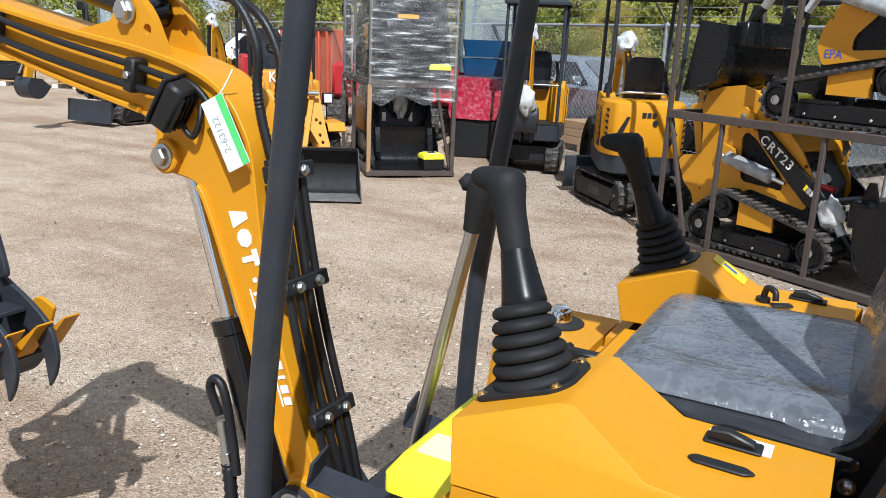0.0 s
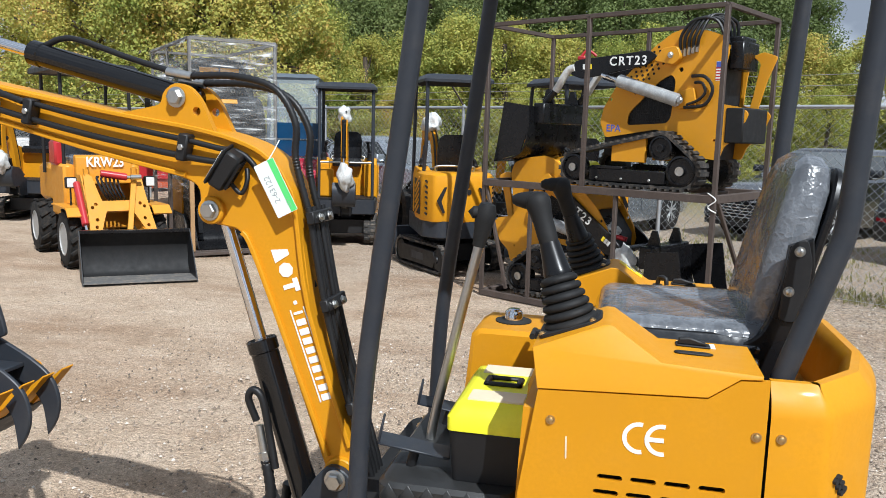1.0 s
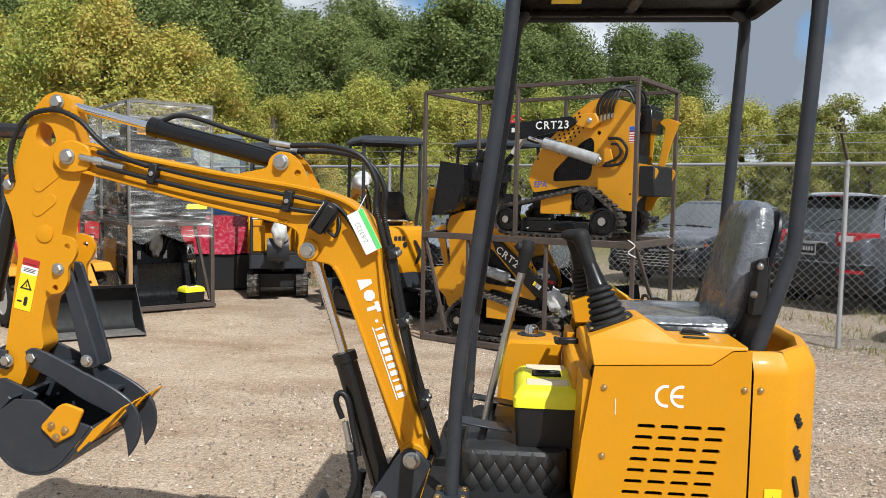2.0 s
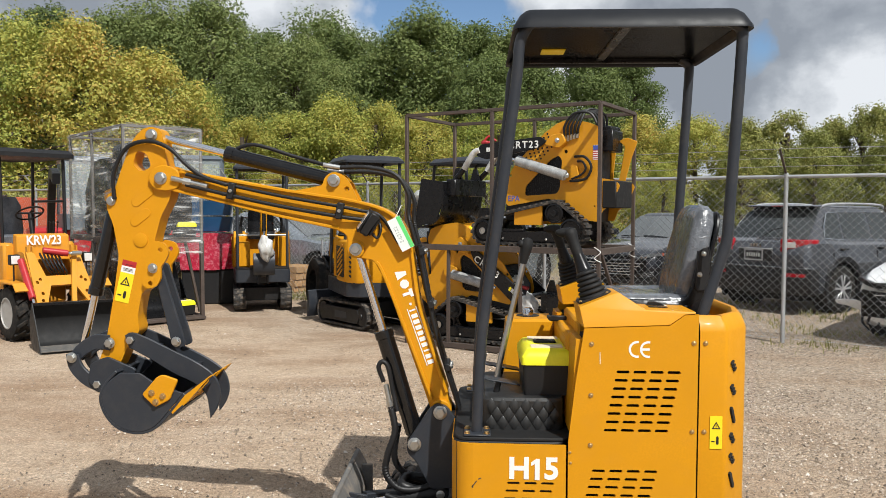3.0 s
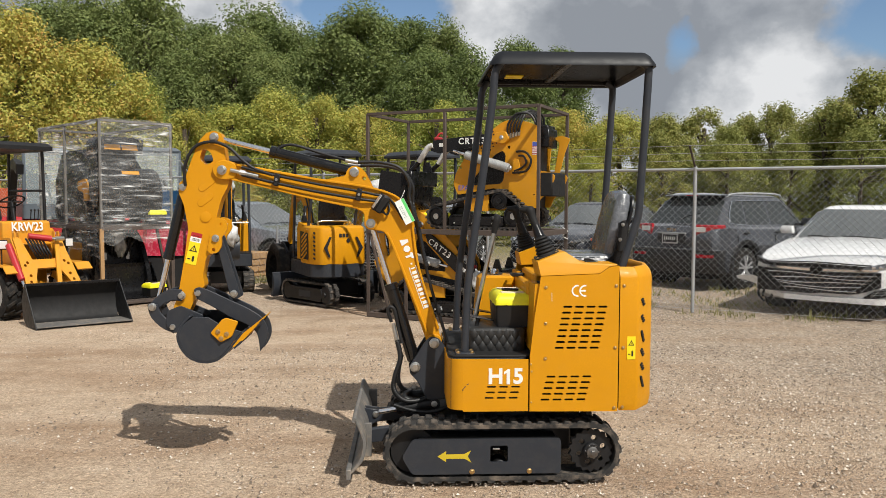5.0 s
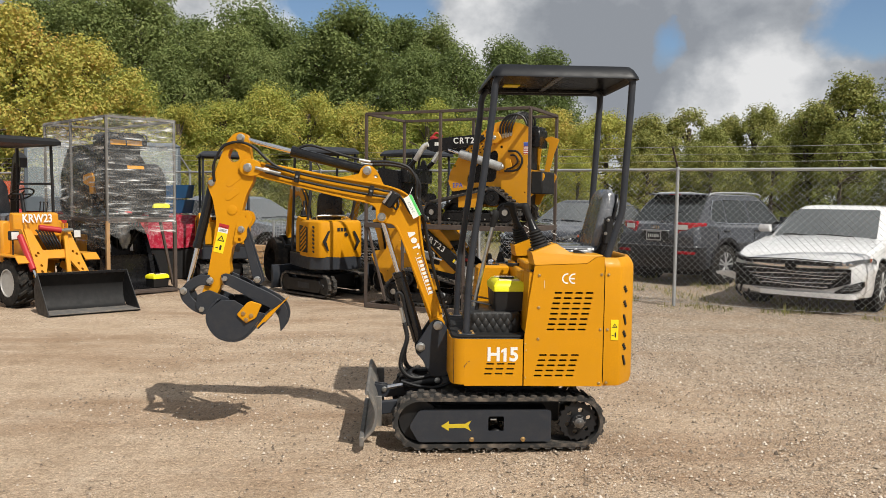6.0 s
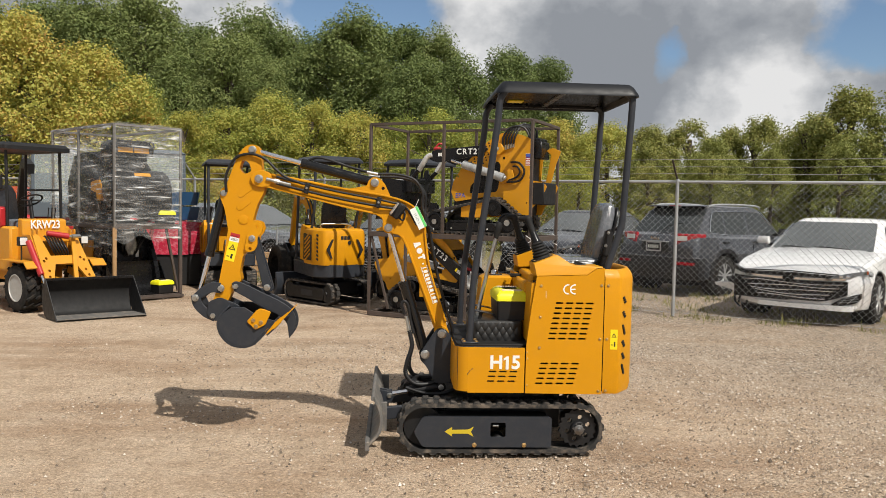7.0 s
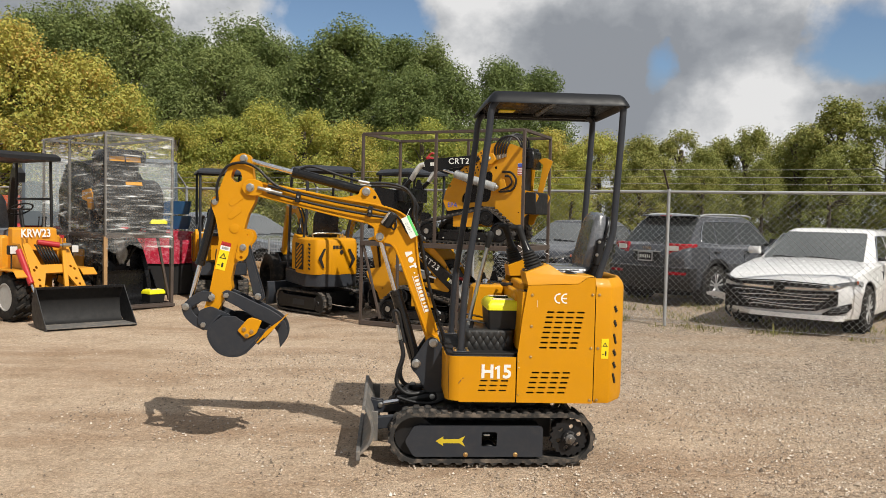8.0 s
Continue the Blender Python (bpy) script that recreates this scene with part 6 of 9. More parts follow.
    turn_ = Matrix.Translation(piv) @ Matrix.Rotation(radians(-arm_deg), 4, "Y") @ Matrix.Translation(-piv)
    for s, y0, y1 in ((-1, 0.235, 0.262), (1, 0.778, 0.805)):
        arm = part("lift_arm", turned(prism(round_poly([(0.76, 0.97), (0.80, 1.085), (0.86, 1.10), (1.52, 1.15), (1.60, 1.10), (1.50, 1.03), (1.10, 0.96), (0.88, 0.93)], 0.02), y0, y1, "y", r=0.004), turn_), BLACK, t, "black lift arm with white lettering")
        part("arm_knuckle", turned(join(prism(round_poly([(1.58, 1.06), (1.66, 1.16), (1.78, 1.17), (1.82, 1.08), (1.76, 1.02)], 0.03), y0 - 0.03, y1 + 0.02, "y", r=0.004)), turn_), YELLOW_FAR, arm, "yellow pivot block")
        part("pin", turned(hexbolt((1.73, y0 - 0.03 if s < 0 else y1 + 0.03, 1.10), (0, s, 0), 0.02), turn_), ZINC, arm)
        fm = Matrix.Translation((1.33, y0 - 0.0006, 1.068)) @ Matrix.Rotation(radians(90), 4, "X")
        if s < 0:
            part("lettering", turned(lettering("CRT23", 0.105, fm, bold=0.002, space=1.25), turn_), WHITE, arm, "white model lettering")
        else:
            fm = Matrix.Translation((1.33, y1 + 0.0006, 1.068)) @ Matrix.Rotation(radians(180), 4, "Z") @ Matrix.Rotation(radians(90), 4, "X")
            part("lettering", turned(lettering("CRT23", 0.105, fm, bold=0.002, space=1.25), turn_), WHITE, arm, "white model lettering")
        for k in range(3):
            part("sticker", turned(slab(0.028, 0.045, 0.001, Matrix.Translation((0.90 + 0.032 * k, y0 - 0.0004 if s < 0 else y1 + 0.0004, 1.035)) @ Matrix.Rotation(radians(90 * (1 if s < 0 else -1)), 4, "X")), turn_), WHITE if k < 2 else LABEL_Y, arm)
        # lift ram in bubble wrap
        a, b = turn_ @ Vector((1.10, y0 - 0.03 if s < 0 else y1 + 0.03, 0.955)), Vector((1.83, y0 - 0.03 if s < 0 else y1 + 0.03, 0.73))
        mid = a + (b - a) * 0.22
        ram = part("lift_cylinder", rod(mid, b, 0.056, 16, chamfer=0.012), WRAPPED, t, "lift cylinder in grey bubble wrap")
        part("piston_rod", rod(a, mid, 0.018, 12), CHROME, ram)
        part("cylinder_lug", join(prism(round_poly([(1.78, 0.66), (1.78, 0.80), (1.93, 0.84), (1.96, 0.72), (1.88, 0.68)], 0.02), *sorted((b.y - s * 0.03, b.y - s * 0.055)), "y", r=0.003)), YELLOW_FAR, t)
        part("pin", hexbolt((1.85, b.y - s * 0.02 + s * 0.05, 0.735), (0, s, 0), 0.022), ZINC, t)
        # drop links in white plastic, to the bucket
        tipp = turn_ @ Vector((0.80, (y0 + y1) / 2, 1.03))
        knee = tipp + Vector((-0.20, 0, -0.20))
        part("link_wrap", tube([tipp, tipp + Vector((-0.08, 0, -0.03)), knee], 0.035, 10), BAG, t, "link in white plastic wrap")
        part("drop_link", tube([knee, knee + Vector((-0.10, 0, -0.10)), knee + Vector((-0.16, 0, -0.18))], 0.03, 8), BLACK, t)
    tip = turn_ @ Vector((0.80, 0.52, 1.03))
    bx, bz = tip.x - 0.36, max(tip.z - 0.36, 0.53)
    part("cross_tube", rod((tip.x, 0.25, tip.z), (tip.x, 0.79, tip.z), 0.03, 14), BLACK, t)
    part("tool_plate", join(box(bx - 0.02, bx + 0.10, 0.16, 0.88, bz - 0.14, bz + 0.05, 0.01), prism([(bx - 0.02, bz + 0.05), (bx + 0.10, bz + 0.05), (bx + 0.06, bz + 0.18), (bx + 0.02, bz + 0.18)], 0.30, 0.33, "y"), prism([(bx - 0.02, bz + 0.05), (bx + 0.10, bz + 0.05), (bx + 0.06, bz + 0.18), (bx + 0.02, bz + 0.18)], 0.71, 0.74, "y")), BLACK, t, "black quick-attach plate")
    prof = curve2([(bx - 0.02, bz + 0.02), (bx - 0.02, bz - 0.20), (bx - 0.10, bz - 0.42), (bx - 0.40, bz - 0.50)])
    bk = part("bucket", strip(prof, 0.014, 0.08, 0.98), BLACK, t, "black steel loader bucket")
    for y in (0.08, 0.966):
        part("bucket_side", prism([(bx - 0.02, bz + 0.02), (bx - 0.02, bz - 0.20), (bx - 0.10, bz - 0.42), (bx - 0.40, bz - 0.50), (bx - 0.36, bz - 0.30), (bx - 0.30, bz + 0.06)], y, y + 0.014, "y"), BLACK, bk)
    return t


WRAPPED = plain("grey_bubble_wrap", (0.36, 0.37, 0.37), 0.22, var=0.45, scale=14, fine=160, bump=0.5, coat=0.5)
BAG = plain("white_plastic_bag", (0.62, 0.62, 0.60), 0.3, var=0.3, scale=9, fine=30, bump=0.5, coat=0.3)

CAGE = Matrix(((0.876, 0.482, 0, -1.58), (-0.482, 0.876, 0, 5.62), (0, 0, 1, 0), (0, 0, 0, 1)))


def square_bar(a, b, w):
    a, b = Vector(a), Vector(b)
    return turned(box(-w / 2, w / 2, -w / 2, w / 2, 0, (b - a).length, 0.003), Matrix.Translation(a) @ frame_at(b - a))


def build_cage():
    """Two-tier shipping frame of brown square tube."""
    cg = shell("shipping_rack", "brown steel two-tier shipping rack holding loaders", "rack", CAGE)
    L, D, H, S = 2.27, 1.06, 2.56, 1.10
    for x, y in ((0, 0), (L, 0), (0, D), (L, D)):
        part("post", square_bar((x, y, 0), (x, y, H), 0.036), RUST, cg, "brown steel post")
    for x in (1.08,):
        for y in (0, D):
            part("post", square_bar((x, y, S), (x, y, H), 0.036), RUST, cg, "brown steel post")
    for x in (0.55, 1.42):
        part("post", square_bar((x, 0, 0.05), (x, 0, S), 0.034), RUST, cg)
    for z, w in ((0.03, 0.055), (S, 0.062), (H, 0.036)):
        for a, b in (((0, 0, z), (L, 0, z)), ((0, D, z), (L, D, z)), ((0, 0, z), (0, D, z)), ((L, 0, z), (L, D, z))):
            part("rail", square_bar(a, b, w), RUST, cg, "brown steel rail")
    for k in range(5):
        part("deck_bar", square_bar((0.35 + k * 0.4, 0, S - 0.01), (0.35 + k * 0.4, D, S - 0.01), 0.04), RUST, cg)
    part("brace", square_bar((0.02, 0, S), (0.30, 0, 0.10), 0.03), RUST, cg, "slanting brace")
    part("brace", square_bar((L, 0.05, S), (L, D * 0.9, 0.08), 0.03), RUST, cg, "slanting brace")
    for x, y in ((L, 0.0), (L, D)):
        part("tie_wire", tube([(x - 0.04, y - 0.03, S + 0.05), (x + 0.03, y - 0.035, S), (x - 0.03, y - 0.035, S - 0.06), (x + 0.035, y - 0.02, S - 0.10)], 0.005, 6), WHITE, cg, "white tie wire")


build_cage()
upper = track_loader(CAGE @ pose(0, 0, 1.133), "yellow stand-on track loader on the upper deck of a rack", 0, "track loaders")
lower = track_loader(CAGE @ pose(2.30, 1.04, 0.060, 0, 0, 180), "yellow stand-on track loader under the rack deck, arms lowered", 33, "track loaders")


def upper_extras():
    """Sticker, lettering, strapped yellow-lid box on the upper loader."""
    fm = lambda x, z: Matrix.Translation((x, 0.2694, z)) @ Matrix.Rotation(radians(90), 4, "X")
    part("lettering", lettering("EPA", 0.085, fm(1.205, 0.50), bold=0.001), NAVY, upper, "blue lettering")
    fl = part("flag_sticker", slab(0.07, 0.15, 0.001, fm(2.13, 0.965), 0), WHITE, upper, "striped flag sticker")
    for k in range(5):
        part("stripe", slab(0.07, 0.010, 0.0006, fm(2.13, 0.90 + k * 0.022) @ Matrix.Translation((0, 0, 0.0012)), 0), RED, fl)
    part("canton", slab(0.066, 0.05, 0.0006, fm(2.13, 1.012) @ Matrix.Translation((0, 0, 0.0012)), 0), NAVY, fl)
    part("red_coupler", join(box(0.78, 0.86, 0.30, 0.42, 1.10, 1.14, 0.01), tube([(0.80, 0.33, 1.13), (0.85, 0.36, 1.19), (0.92, 0.40, 1.14)], 0.012)), RED, upper, "red hose couplers")


upper_extras()
tool_box("tool_box", CAGE @ pose(0.72, 0.5, 1.133, 0, 0, 0), 0.26, 0.36, 0.20, "black tool case with yellow lid on the rack deck", "tool cases")

# ---- other machines in the yard ----


def heading(x, y, hx, hy, z=0.0):
    """Pose whose -x axis points along (hx, hy)."""
    return Matrix.Translation((x, y, z)) @ Matrix.Rotation(math.atan2(-hy, -hx), 4, "Z")


def wrapped_lump(p, r, squash=(1, 1, 1.3), seed=0):
    bm = bmesh.new()
    bmesh.ops.create_icosphere(bm, subdivisions=3, radius=1)
    for v in bm.verts:
        k = 1 + 0.50 * noise.noise(v.co * 1.8 + Vector((seed, 0, 0))) + 0.16 * noise.noise(v.co * 4 + Vector((0, seed, 0)))
        v.co = Vector((v.co.x * squash[0], v.co.y * squash[1], v.co.z * squash[2])) * (r * k) + Vector(p)
    return bm


def yard_digger(name, m, label, pose_kind, roof=True, body_mat=YELLOW, group="parked diggers", slew=0.0):
    """Parked mini excavator, nose towards -x, origin under the slew ring."""
    t = shell(name, label, "excavator", m, group)
    for s in (-1, 1):
        y0, y1 = sorted((s * 0.47, s * 0.28))
        track_unit(t, -0.50, 0.50, 0.175, 0.155, y0, y1, 34)
        face = s * 0.474
        part("track_frame", prism(round_poly([(-0.55, 0.16), (-0.48, 0.255), (0.42, 0.255), (0.46, 0.16), (0.42, 0.075), (-0.48, 0.075)], 0.02), *sorted((face, face - s * 0.15)), "y", r=0.004), SATIN, t, "black track frame")
        part("frame_window", box(-0.16, 0.16, *sorted((face + s * 0.002, face - s * 0.01)), 0.12, 0.21, 0.004), GREY, t)
        part("sprocket", lathe([(0.12, -0.06), (0.12, 0.0), (0.07, 0.012), (0.04, 0.012), (0.035, 0.03), (0, 0.03)], (0.50, face - s * 0.02, 0.175), (0, s, 0), 20), SATIN, t)
        part("idler", lathe([(0.12, -0.06), (0.12, 0.0), (0.05, 0.004), (0, 0.004)], (-0.50, face - s * 0.02, 0.175), (0, s, 0), 20), SATIN, t)
    part("undercarriage", join(box(-0.45, 0.45, -0.29, 0.29, 0.14, 0.34, 0.01), rod((0, 0, 0.33), (0, 0, 0.42), 0.28, 28)), SATIN, t, "black undercarriage")
    if pose_kind != "folded":
      bl = part("dozer_blade", prism(curve2([(-0.86, 0.40), (-0.83, 0.28), (-0.84, 0.16), (-0.90, 0.05)]) + curve2([(-0.92, 0.05), (-0.90, 0.18), (-0.89, 0.30), (-0.89, 0.41)]), -0.50, 0.50, "y", r=0.003), GREY, t, "grey dozer blade")
      for y in (-0.2, 0.2):
        part("blade_arm", box(-0.86, -0.40, y - 0.025, y + 0.025, 0.17, 0.25, 0.005), GREY, bl)
    # house: yellow upper over a dark base band
    plan = lambda g: round_poly([(-0.62 - g, -0.44 - g), (0.48, -0.47 - g), (0.70 + g, -0.30), (0.72 + g, 0.0), (0.70 + g, 0.30), (0.48, 0.47 + g), (-0.62 - g, 0.44 + g)], 0.06)
    rear = lambda g: round_poly([(0.02, -0.47 - g), (0.46, -0.47 - g), (0.69 + g, -0.36), (0.72 + g, 0.0), (0.69 + g, 0.36), (0.46, 0.47 + g), (0.02, 0.47 + g)], 0.05)
    part("base_band", prism(plan(0.0), 0.42, 0.62, "z", r=0.01), GREY, t, "slate grey base band")
    h = part("rear_cover", loft([[(x, y, 0.60) for x, y in rear(0.0)], [(x, y, 0.63) for x, y in rear(0.012)], [(x, y, 1.02) for x, y in rear(0.012)], [(x, y, 1.10) for x, y in rear(-0.01)], [(x * 0.97, y * 0.96, 1.125) for x, y in rear(-0.03)]]), body_mat, t, "moulded yellow rear cover")
    for s in (-1, 1):
        chev = round_poly([(0.20, 0.98), (0.235, 0.98), (0.33, 0.83), (0.25, 0.70), (0.22, 0.70), (0.27, 0.83)], 0.008)
        part("chevron_vent", turned(prism([(u * s, v) for u, v in chev], 0.728, 0.738, "x"), Matrix.Identity(4)), SATIN, h, "dark chevron vent")
        for k in range(7):
            part("slat_vent", turned(prism(pill(0, 0, 0.055, 0.020, 3, radians(-38 * s)), -0.012, 0.012, "z"), Matrix.Translation((0.580, s * 0.428, 0.68 + k * 0.058)) @ Matrix.Rotation(radians(64 * s), 4, "Z") @ Matrix.Rotation(radians(90 if s < 0 else -90), 4, "X")), SATIN, h, "slanted vent")
    for s in (-1, 1):
        y0, y1 = sorted((s * 0.483, s * 0.487))
        grille = part("side_grille", prism(round_poly([(0.05, 0.66), (0.44, 0.66), (0.44, 1.03), (0.05, 1.05)], 0.02), y0, y1, "y"), SATIN, h, "black side grille with yellow bars")
        for k in range(6):
            part("grille_bar", turned(prism(pill(0, 0, 0.30, 0.026, 3, radians(-24 * s)), 0, 0.006, "z"), Matrix.Translation((0.25, s * 0.487, 0.70 + k * 0.062)) @ Matrix.Rotation(radians(90 if s < 0 else -90), 4, "X")), body_mat, grille)
    part("filler_dot", lathe([(0.03, 0), (0.03, 0.008), (0, 0.009)], (0.731, 0.08, 0.93), (1, 0, 0), 16), SATIN, h)
    for k in range(3):
        part("maker_mark", slab(0.045, 0.05, 0.0015, Matrix.Translation((0.7325, -0.05 + 0.055 * k, 1.0)) @ Matrix.Rotation(radians(90), 4, "Z") @ Matrix.Rotation(radians(90), 4, "X"), 0.004), INK, h, "dark brand panel")
    part("floor", prism(round_poly([(-0.62, -0.43), (0.04, -0.43), (0.04, 0.43), (-0.62, 0.43)], 0.05), 0.62, 0.64, "z"), RUBBER, t)
    for s in (-1, 1):
        y0, y1 = sorted((s * 0.46, s * 0.27))
        part("console", prism([(-0.20, 0.64), (0.06, 0.64), (0.06, 1.13), (-0.12, 1.17), (-0.20, 1.08)], y0, y1, "y", r=0.008), body_mat, t, "yellow arm console")
        joystick(t, (-0.10, s * 0.36, 1.16), (-0.17, s * 0.32, 1.38), -s)
    seat = part("seat", join(loft([rrect(-0.12, 0.20, -0.22, 0.22, 1.05, 0.05), rrect(-0.13, 0.21, -0.23, 0.23, 1.12, 0.06), rrect(-0.10, 0.19, -0.20, 0.20, 1.16, 0.05)]),
                             loft([[(0.17 + (z - 1.12) * 0.16 + a, b * w, z) for a, b in round_poly([(-0.035, -1), (0.035, -1), (0.035, 1), (-0.035, 1)], 0.03)] for z, w in ((1.12, 0.20), (1.16, 0.22), (1.42, 0.22), (1.50, 0.20), (1.535, 0.14))])), BLACK, t, "black moulded operator seat")
    part("seat_frame", tube([(0.26, -0.24, 1.12), (0.28, -0.25, 1.18), (0.30, 0.0, 1.19), (0.28, 0.25, 1.18), (0.26, 0.24, 1.12)], 0.012), ZINC, seat)
    part("tank", box(-0.45, -0.22, 0.20, 0.43, 0.64, 1.02, 0.02), body_mat, t)
    if roof:
        for y in (-0.40, 0.40):
            part("canopy_post", tube([(-0.56, y, 0.63), (-0.55, y, 0.95), (-0.50, y, 1.35), (-0.44, y, 2.02), (-0.38, y, 2.12)], 0.024, 10), GREY, t, "slate grey canopy post")
            part("canopy_post", tube([(0.20, y, 1.05), (0.27, y, 1.28), (0.34, y, 1.45), (0.36, y, 2.0), (0.33, y, 2.12)], 0.024, 10), GREY, t, "slate grey canopy post")
        rr = lambda i, z, r_: rrect(-0.52 + i, 0.44 - i, -0.46 + i, 0.46 - i, z, r_, 5)
        part("roof", loft([rr(0.05, 2.15, 0.05), rr(0.0, 2.10, 0.07), rr(0.0, 2.13, 0.07), rr(0.06, 2.185, 0.06), rr(0.16, 2.195, 0.05)]), GREY, t, "slate grey canopy roof", smooth=35)
        part("grab_rail", join(rod((-0.535, -0.40, 1.12), (-0.535, 0.40, 1.12), 0.014, 10)), ZINC, t)
    # boom folded or reaching, all in the x-z plane at y = 0
    if pose_kind == "raised":
        line, st = [(-0.72, 0.55), (-0.85, 1.05), (-1.02, 1.42), (-1.30, 1.56), (-1.75, 1.50)], [(-1.70, 1.58), (-1.86, 1.20), (-1.98, 0.78)]
    else:
        line, st = [(-0.72, 0.55), (-0.80, 1.00), (-0.92, 1.40), (-1.06, 1.62), (-1.16, 1.66)], [(-1.10, 1.72), (-1.14, 1.30), (-1.10, 0.86)]
    bm = bmesh.new()
    boom = part("boom", strip(curve2(line, 5), 0.13, -0.05, 0.05, 0.006), body_mat, t, "yellow boom")
    stick = part("stick", strip(curve2(st, 4), 0.12, -0.042, 0.042, 0.006), body_mat, t, "yellow dipper stick")
    part("swing_bracket", join(prism(round_poly([(-0.84, 0.42), (-0.60, 0.40), (-0.60, 0.66), (-0.74, 0.70), (-0.84, 0.56)], 0.02), -0.09, -0.065, "y"), prism(round_poly([(-0.84, 0.42), (-0.60, 0.40), (-0.60, 0.66), (-0.74, 0.70), (-0.84, 0.56)], 0.02), 0.065, 0.09, "y")), GREY, t)
    a, b = line[2], st[0]
    cylinder_unit(t, (line[0][0] - 0.12, line[0][1]), (line[2][0] - 0.10, line[2][1] - 0.10), 0.58, 0.034, 0.016, 0.0, "boom_cylinder")
    cylinder_unit(t, (st[0][0] - 0.08, st[0][1] - 0.06), (st[2][0] - 0.14, st[2][1] + 0.06), 0.62, 0.030, 0.014, 0.0, "bucket_cylinder")
    for y in (-0.03, 0.03):
        part("hose", tube([(p[0] + 0.09, y, p[1] + 0.03) for p in line[:4]] + [(line[4][0], y, line[4][1] + 0.13)], 0.014, 8), HOSE, t)
    bx, bz = st[2]
    prof = curve2([(bx - 0.06, bz + 0.02), (bx - 0.12, bz - 0.10), (bx - 0.05, bz - 0.26), (bx + 0.12, bz - 0.28), (bx + 0.28, bz - 0.12)])
    bk = part("bucket", join(strip(prof, 0.014, -0.16, 0.16), prism(prof + [(bx + 0.12, bz + 0.0)], -0.165, -0.152, "y"), prism(prof + [(bx + 0.12, bz + 0.0)], 0.152, 0.165, "y")), GREY, t, "slate grey bucket")
    if pose_kind == "folded":
        part("bag", wrapped_lump((st[0][0], 0, st[0][1] + 0.02), 0.09, (1, 1, 1.2), 3), BAG, t, "white plastic bag", smooth=85)
        part("bag", wrapped_lump((bx - 0.15, -0.02, bz + 0.10), 0.10, (1, 1.1, 1.7), 5), BAG, t, "white plastic bag", smooth=85)
    else:
        part("bag", wrapped_lump((line[3][0], 0, line[3][1] + 0.10), 0.14, (1.7, 1, 0.9), 4), BAG, t, "white plastic bag over the hoses", smooth=85)
    if slew:
        for o in t.children:
            if o.name.split(".")[0] in ("track", "track_frame", "frame_window", "sprocket", "idler", "undercarriage", "dozer_blade"):
                o.matrix_basis = Matrix.Rotation(radians(slew), 4, "Z") @ o.matrix_basis
    return t


yard_digger("mini_excavator", heading(-2.24, 7.05, -0.42, 0.908) @ Matrix.Diagonal((0.92, 0.86, 1, 1)), "yellow mini excavator seen from behind, grey canopy", "raised", slew=18)
yard_digger("mini_excavator", heading(-4.12, 8.80, 0.30, -0.954) @ Matrix.Diagonal((0.92, 0.90, 1, 1)), "yellow mini excavator with folded boom in plastic bags", "folded")
yard_digger("mini_excavator", heading(-0.85, 7.25, -0.60, 0.80) @ Matrix.Diagonal((0.92, 0.86, 1, 1)), "yellow mini excavator between rack and fence, grey canopy", "raised")
yard_digger("mini_excavator", heading(-11.54, 8.49, 0.05, -1.0), "yellow mini excavator parked far across the yard", "raised")
yard_digger("mini_excavator", heading(-9.75, 9.45, 0.25, -0.97), "yellow mini excavator parked behind the wheel loader", "folded", roof=False)


def lug_tyre(parent, c, axis, r, w, rim_mat=RIM):
    """Chunky tractor-pattern tyre with its rim."""
    c, axis = Vector(c), Vector(axis).normalized()
    ty = part("tyre", lathe([(r * 0.55, -w / 2), (r * 0.80, -w / 2 - 0.006), (r * 0.93, -w * 0.47), (r * 0.955, -w * 0.30), (r * 0.955, w * 0.30), (r * 0.93, w * 0.47), (r * 0.80, w / 2 + 0.006), (r * 0.55, w / 2)], c, axis, 30, close=False), TREAD, parent, "lugged black tyre")
    fr = Matrix.Translation(c) @ frame_at(axis)
    lug = box(-0.020, 0.020, 0, w * 0.52, 0, r * 0.09, 0.004, 1)
    me = bpy.data.meshes.new("lug")
    lug.to_mesh(me)
    lug.free()
    me.materials.append(TREAD)
    n = 14
    for i in range(n * 2):
        sgn = 1 if i % 2 else -1
        a = math.pi * i / n
        o = new("lug", me)
        o.parent = ty
        o.matrix_basis = fr @ Matrix.Rotation(a, 4, "Z") @ Matrix(((0, 0, 1, r * 0.93), (1, 0, 0, 0), (0, 1, 0, 0), (0, 0, 0, 1))) @ Matrix.Rotation(radians(0 if sgn > 0 else 180), 4, "Z") @ Matrix.Rotation(radians(28), 4, "Z")
    for sd in (1, -1):
        part("rim", lathe([(r * 0.56, 0), (r * 0.58, 0.012), (r * 0.53, 0.014), (r * 0.50, -0.02), (r * 0.47, -0.075), (r * 0.30, -0.085), (r * 0.26, -0.050), (r * 0.16, -0.045), (r * 0.14, -0.01), (0, -0.008)], c + axis * (sd * w * 0.46), axis * sd, 26), rim_mat, ty, "white painted steel rim")
        for k in range(5):
            q = fr @ Matrix.Rotation(k * 2 * math.pi / 5, 4, "Z") @ Vector((r * 0.215, 0, sd * (w * 0.46 - 0.047)))
            part("wheel_nut", hexbolt(q, axis * sd, 0.012, washer=False), ZINC, ty)
    return ty


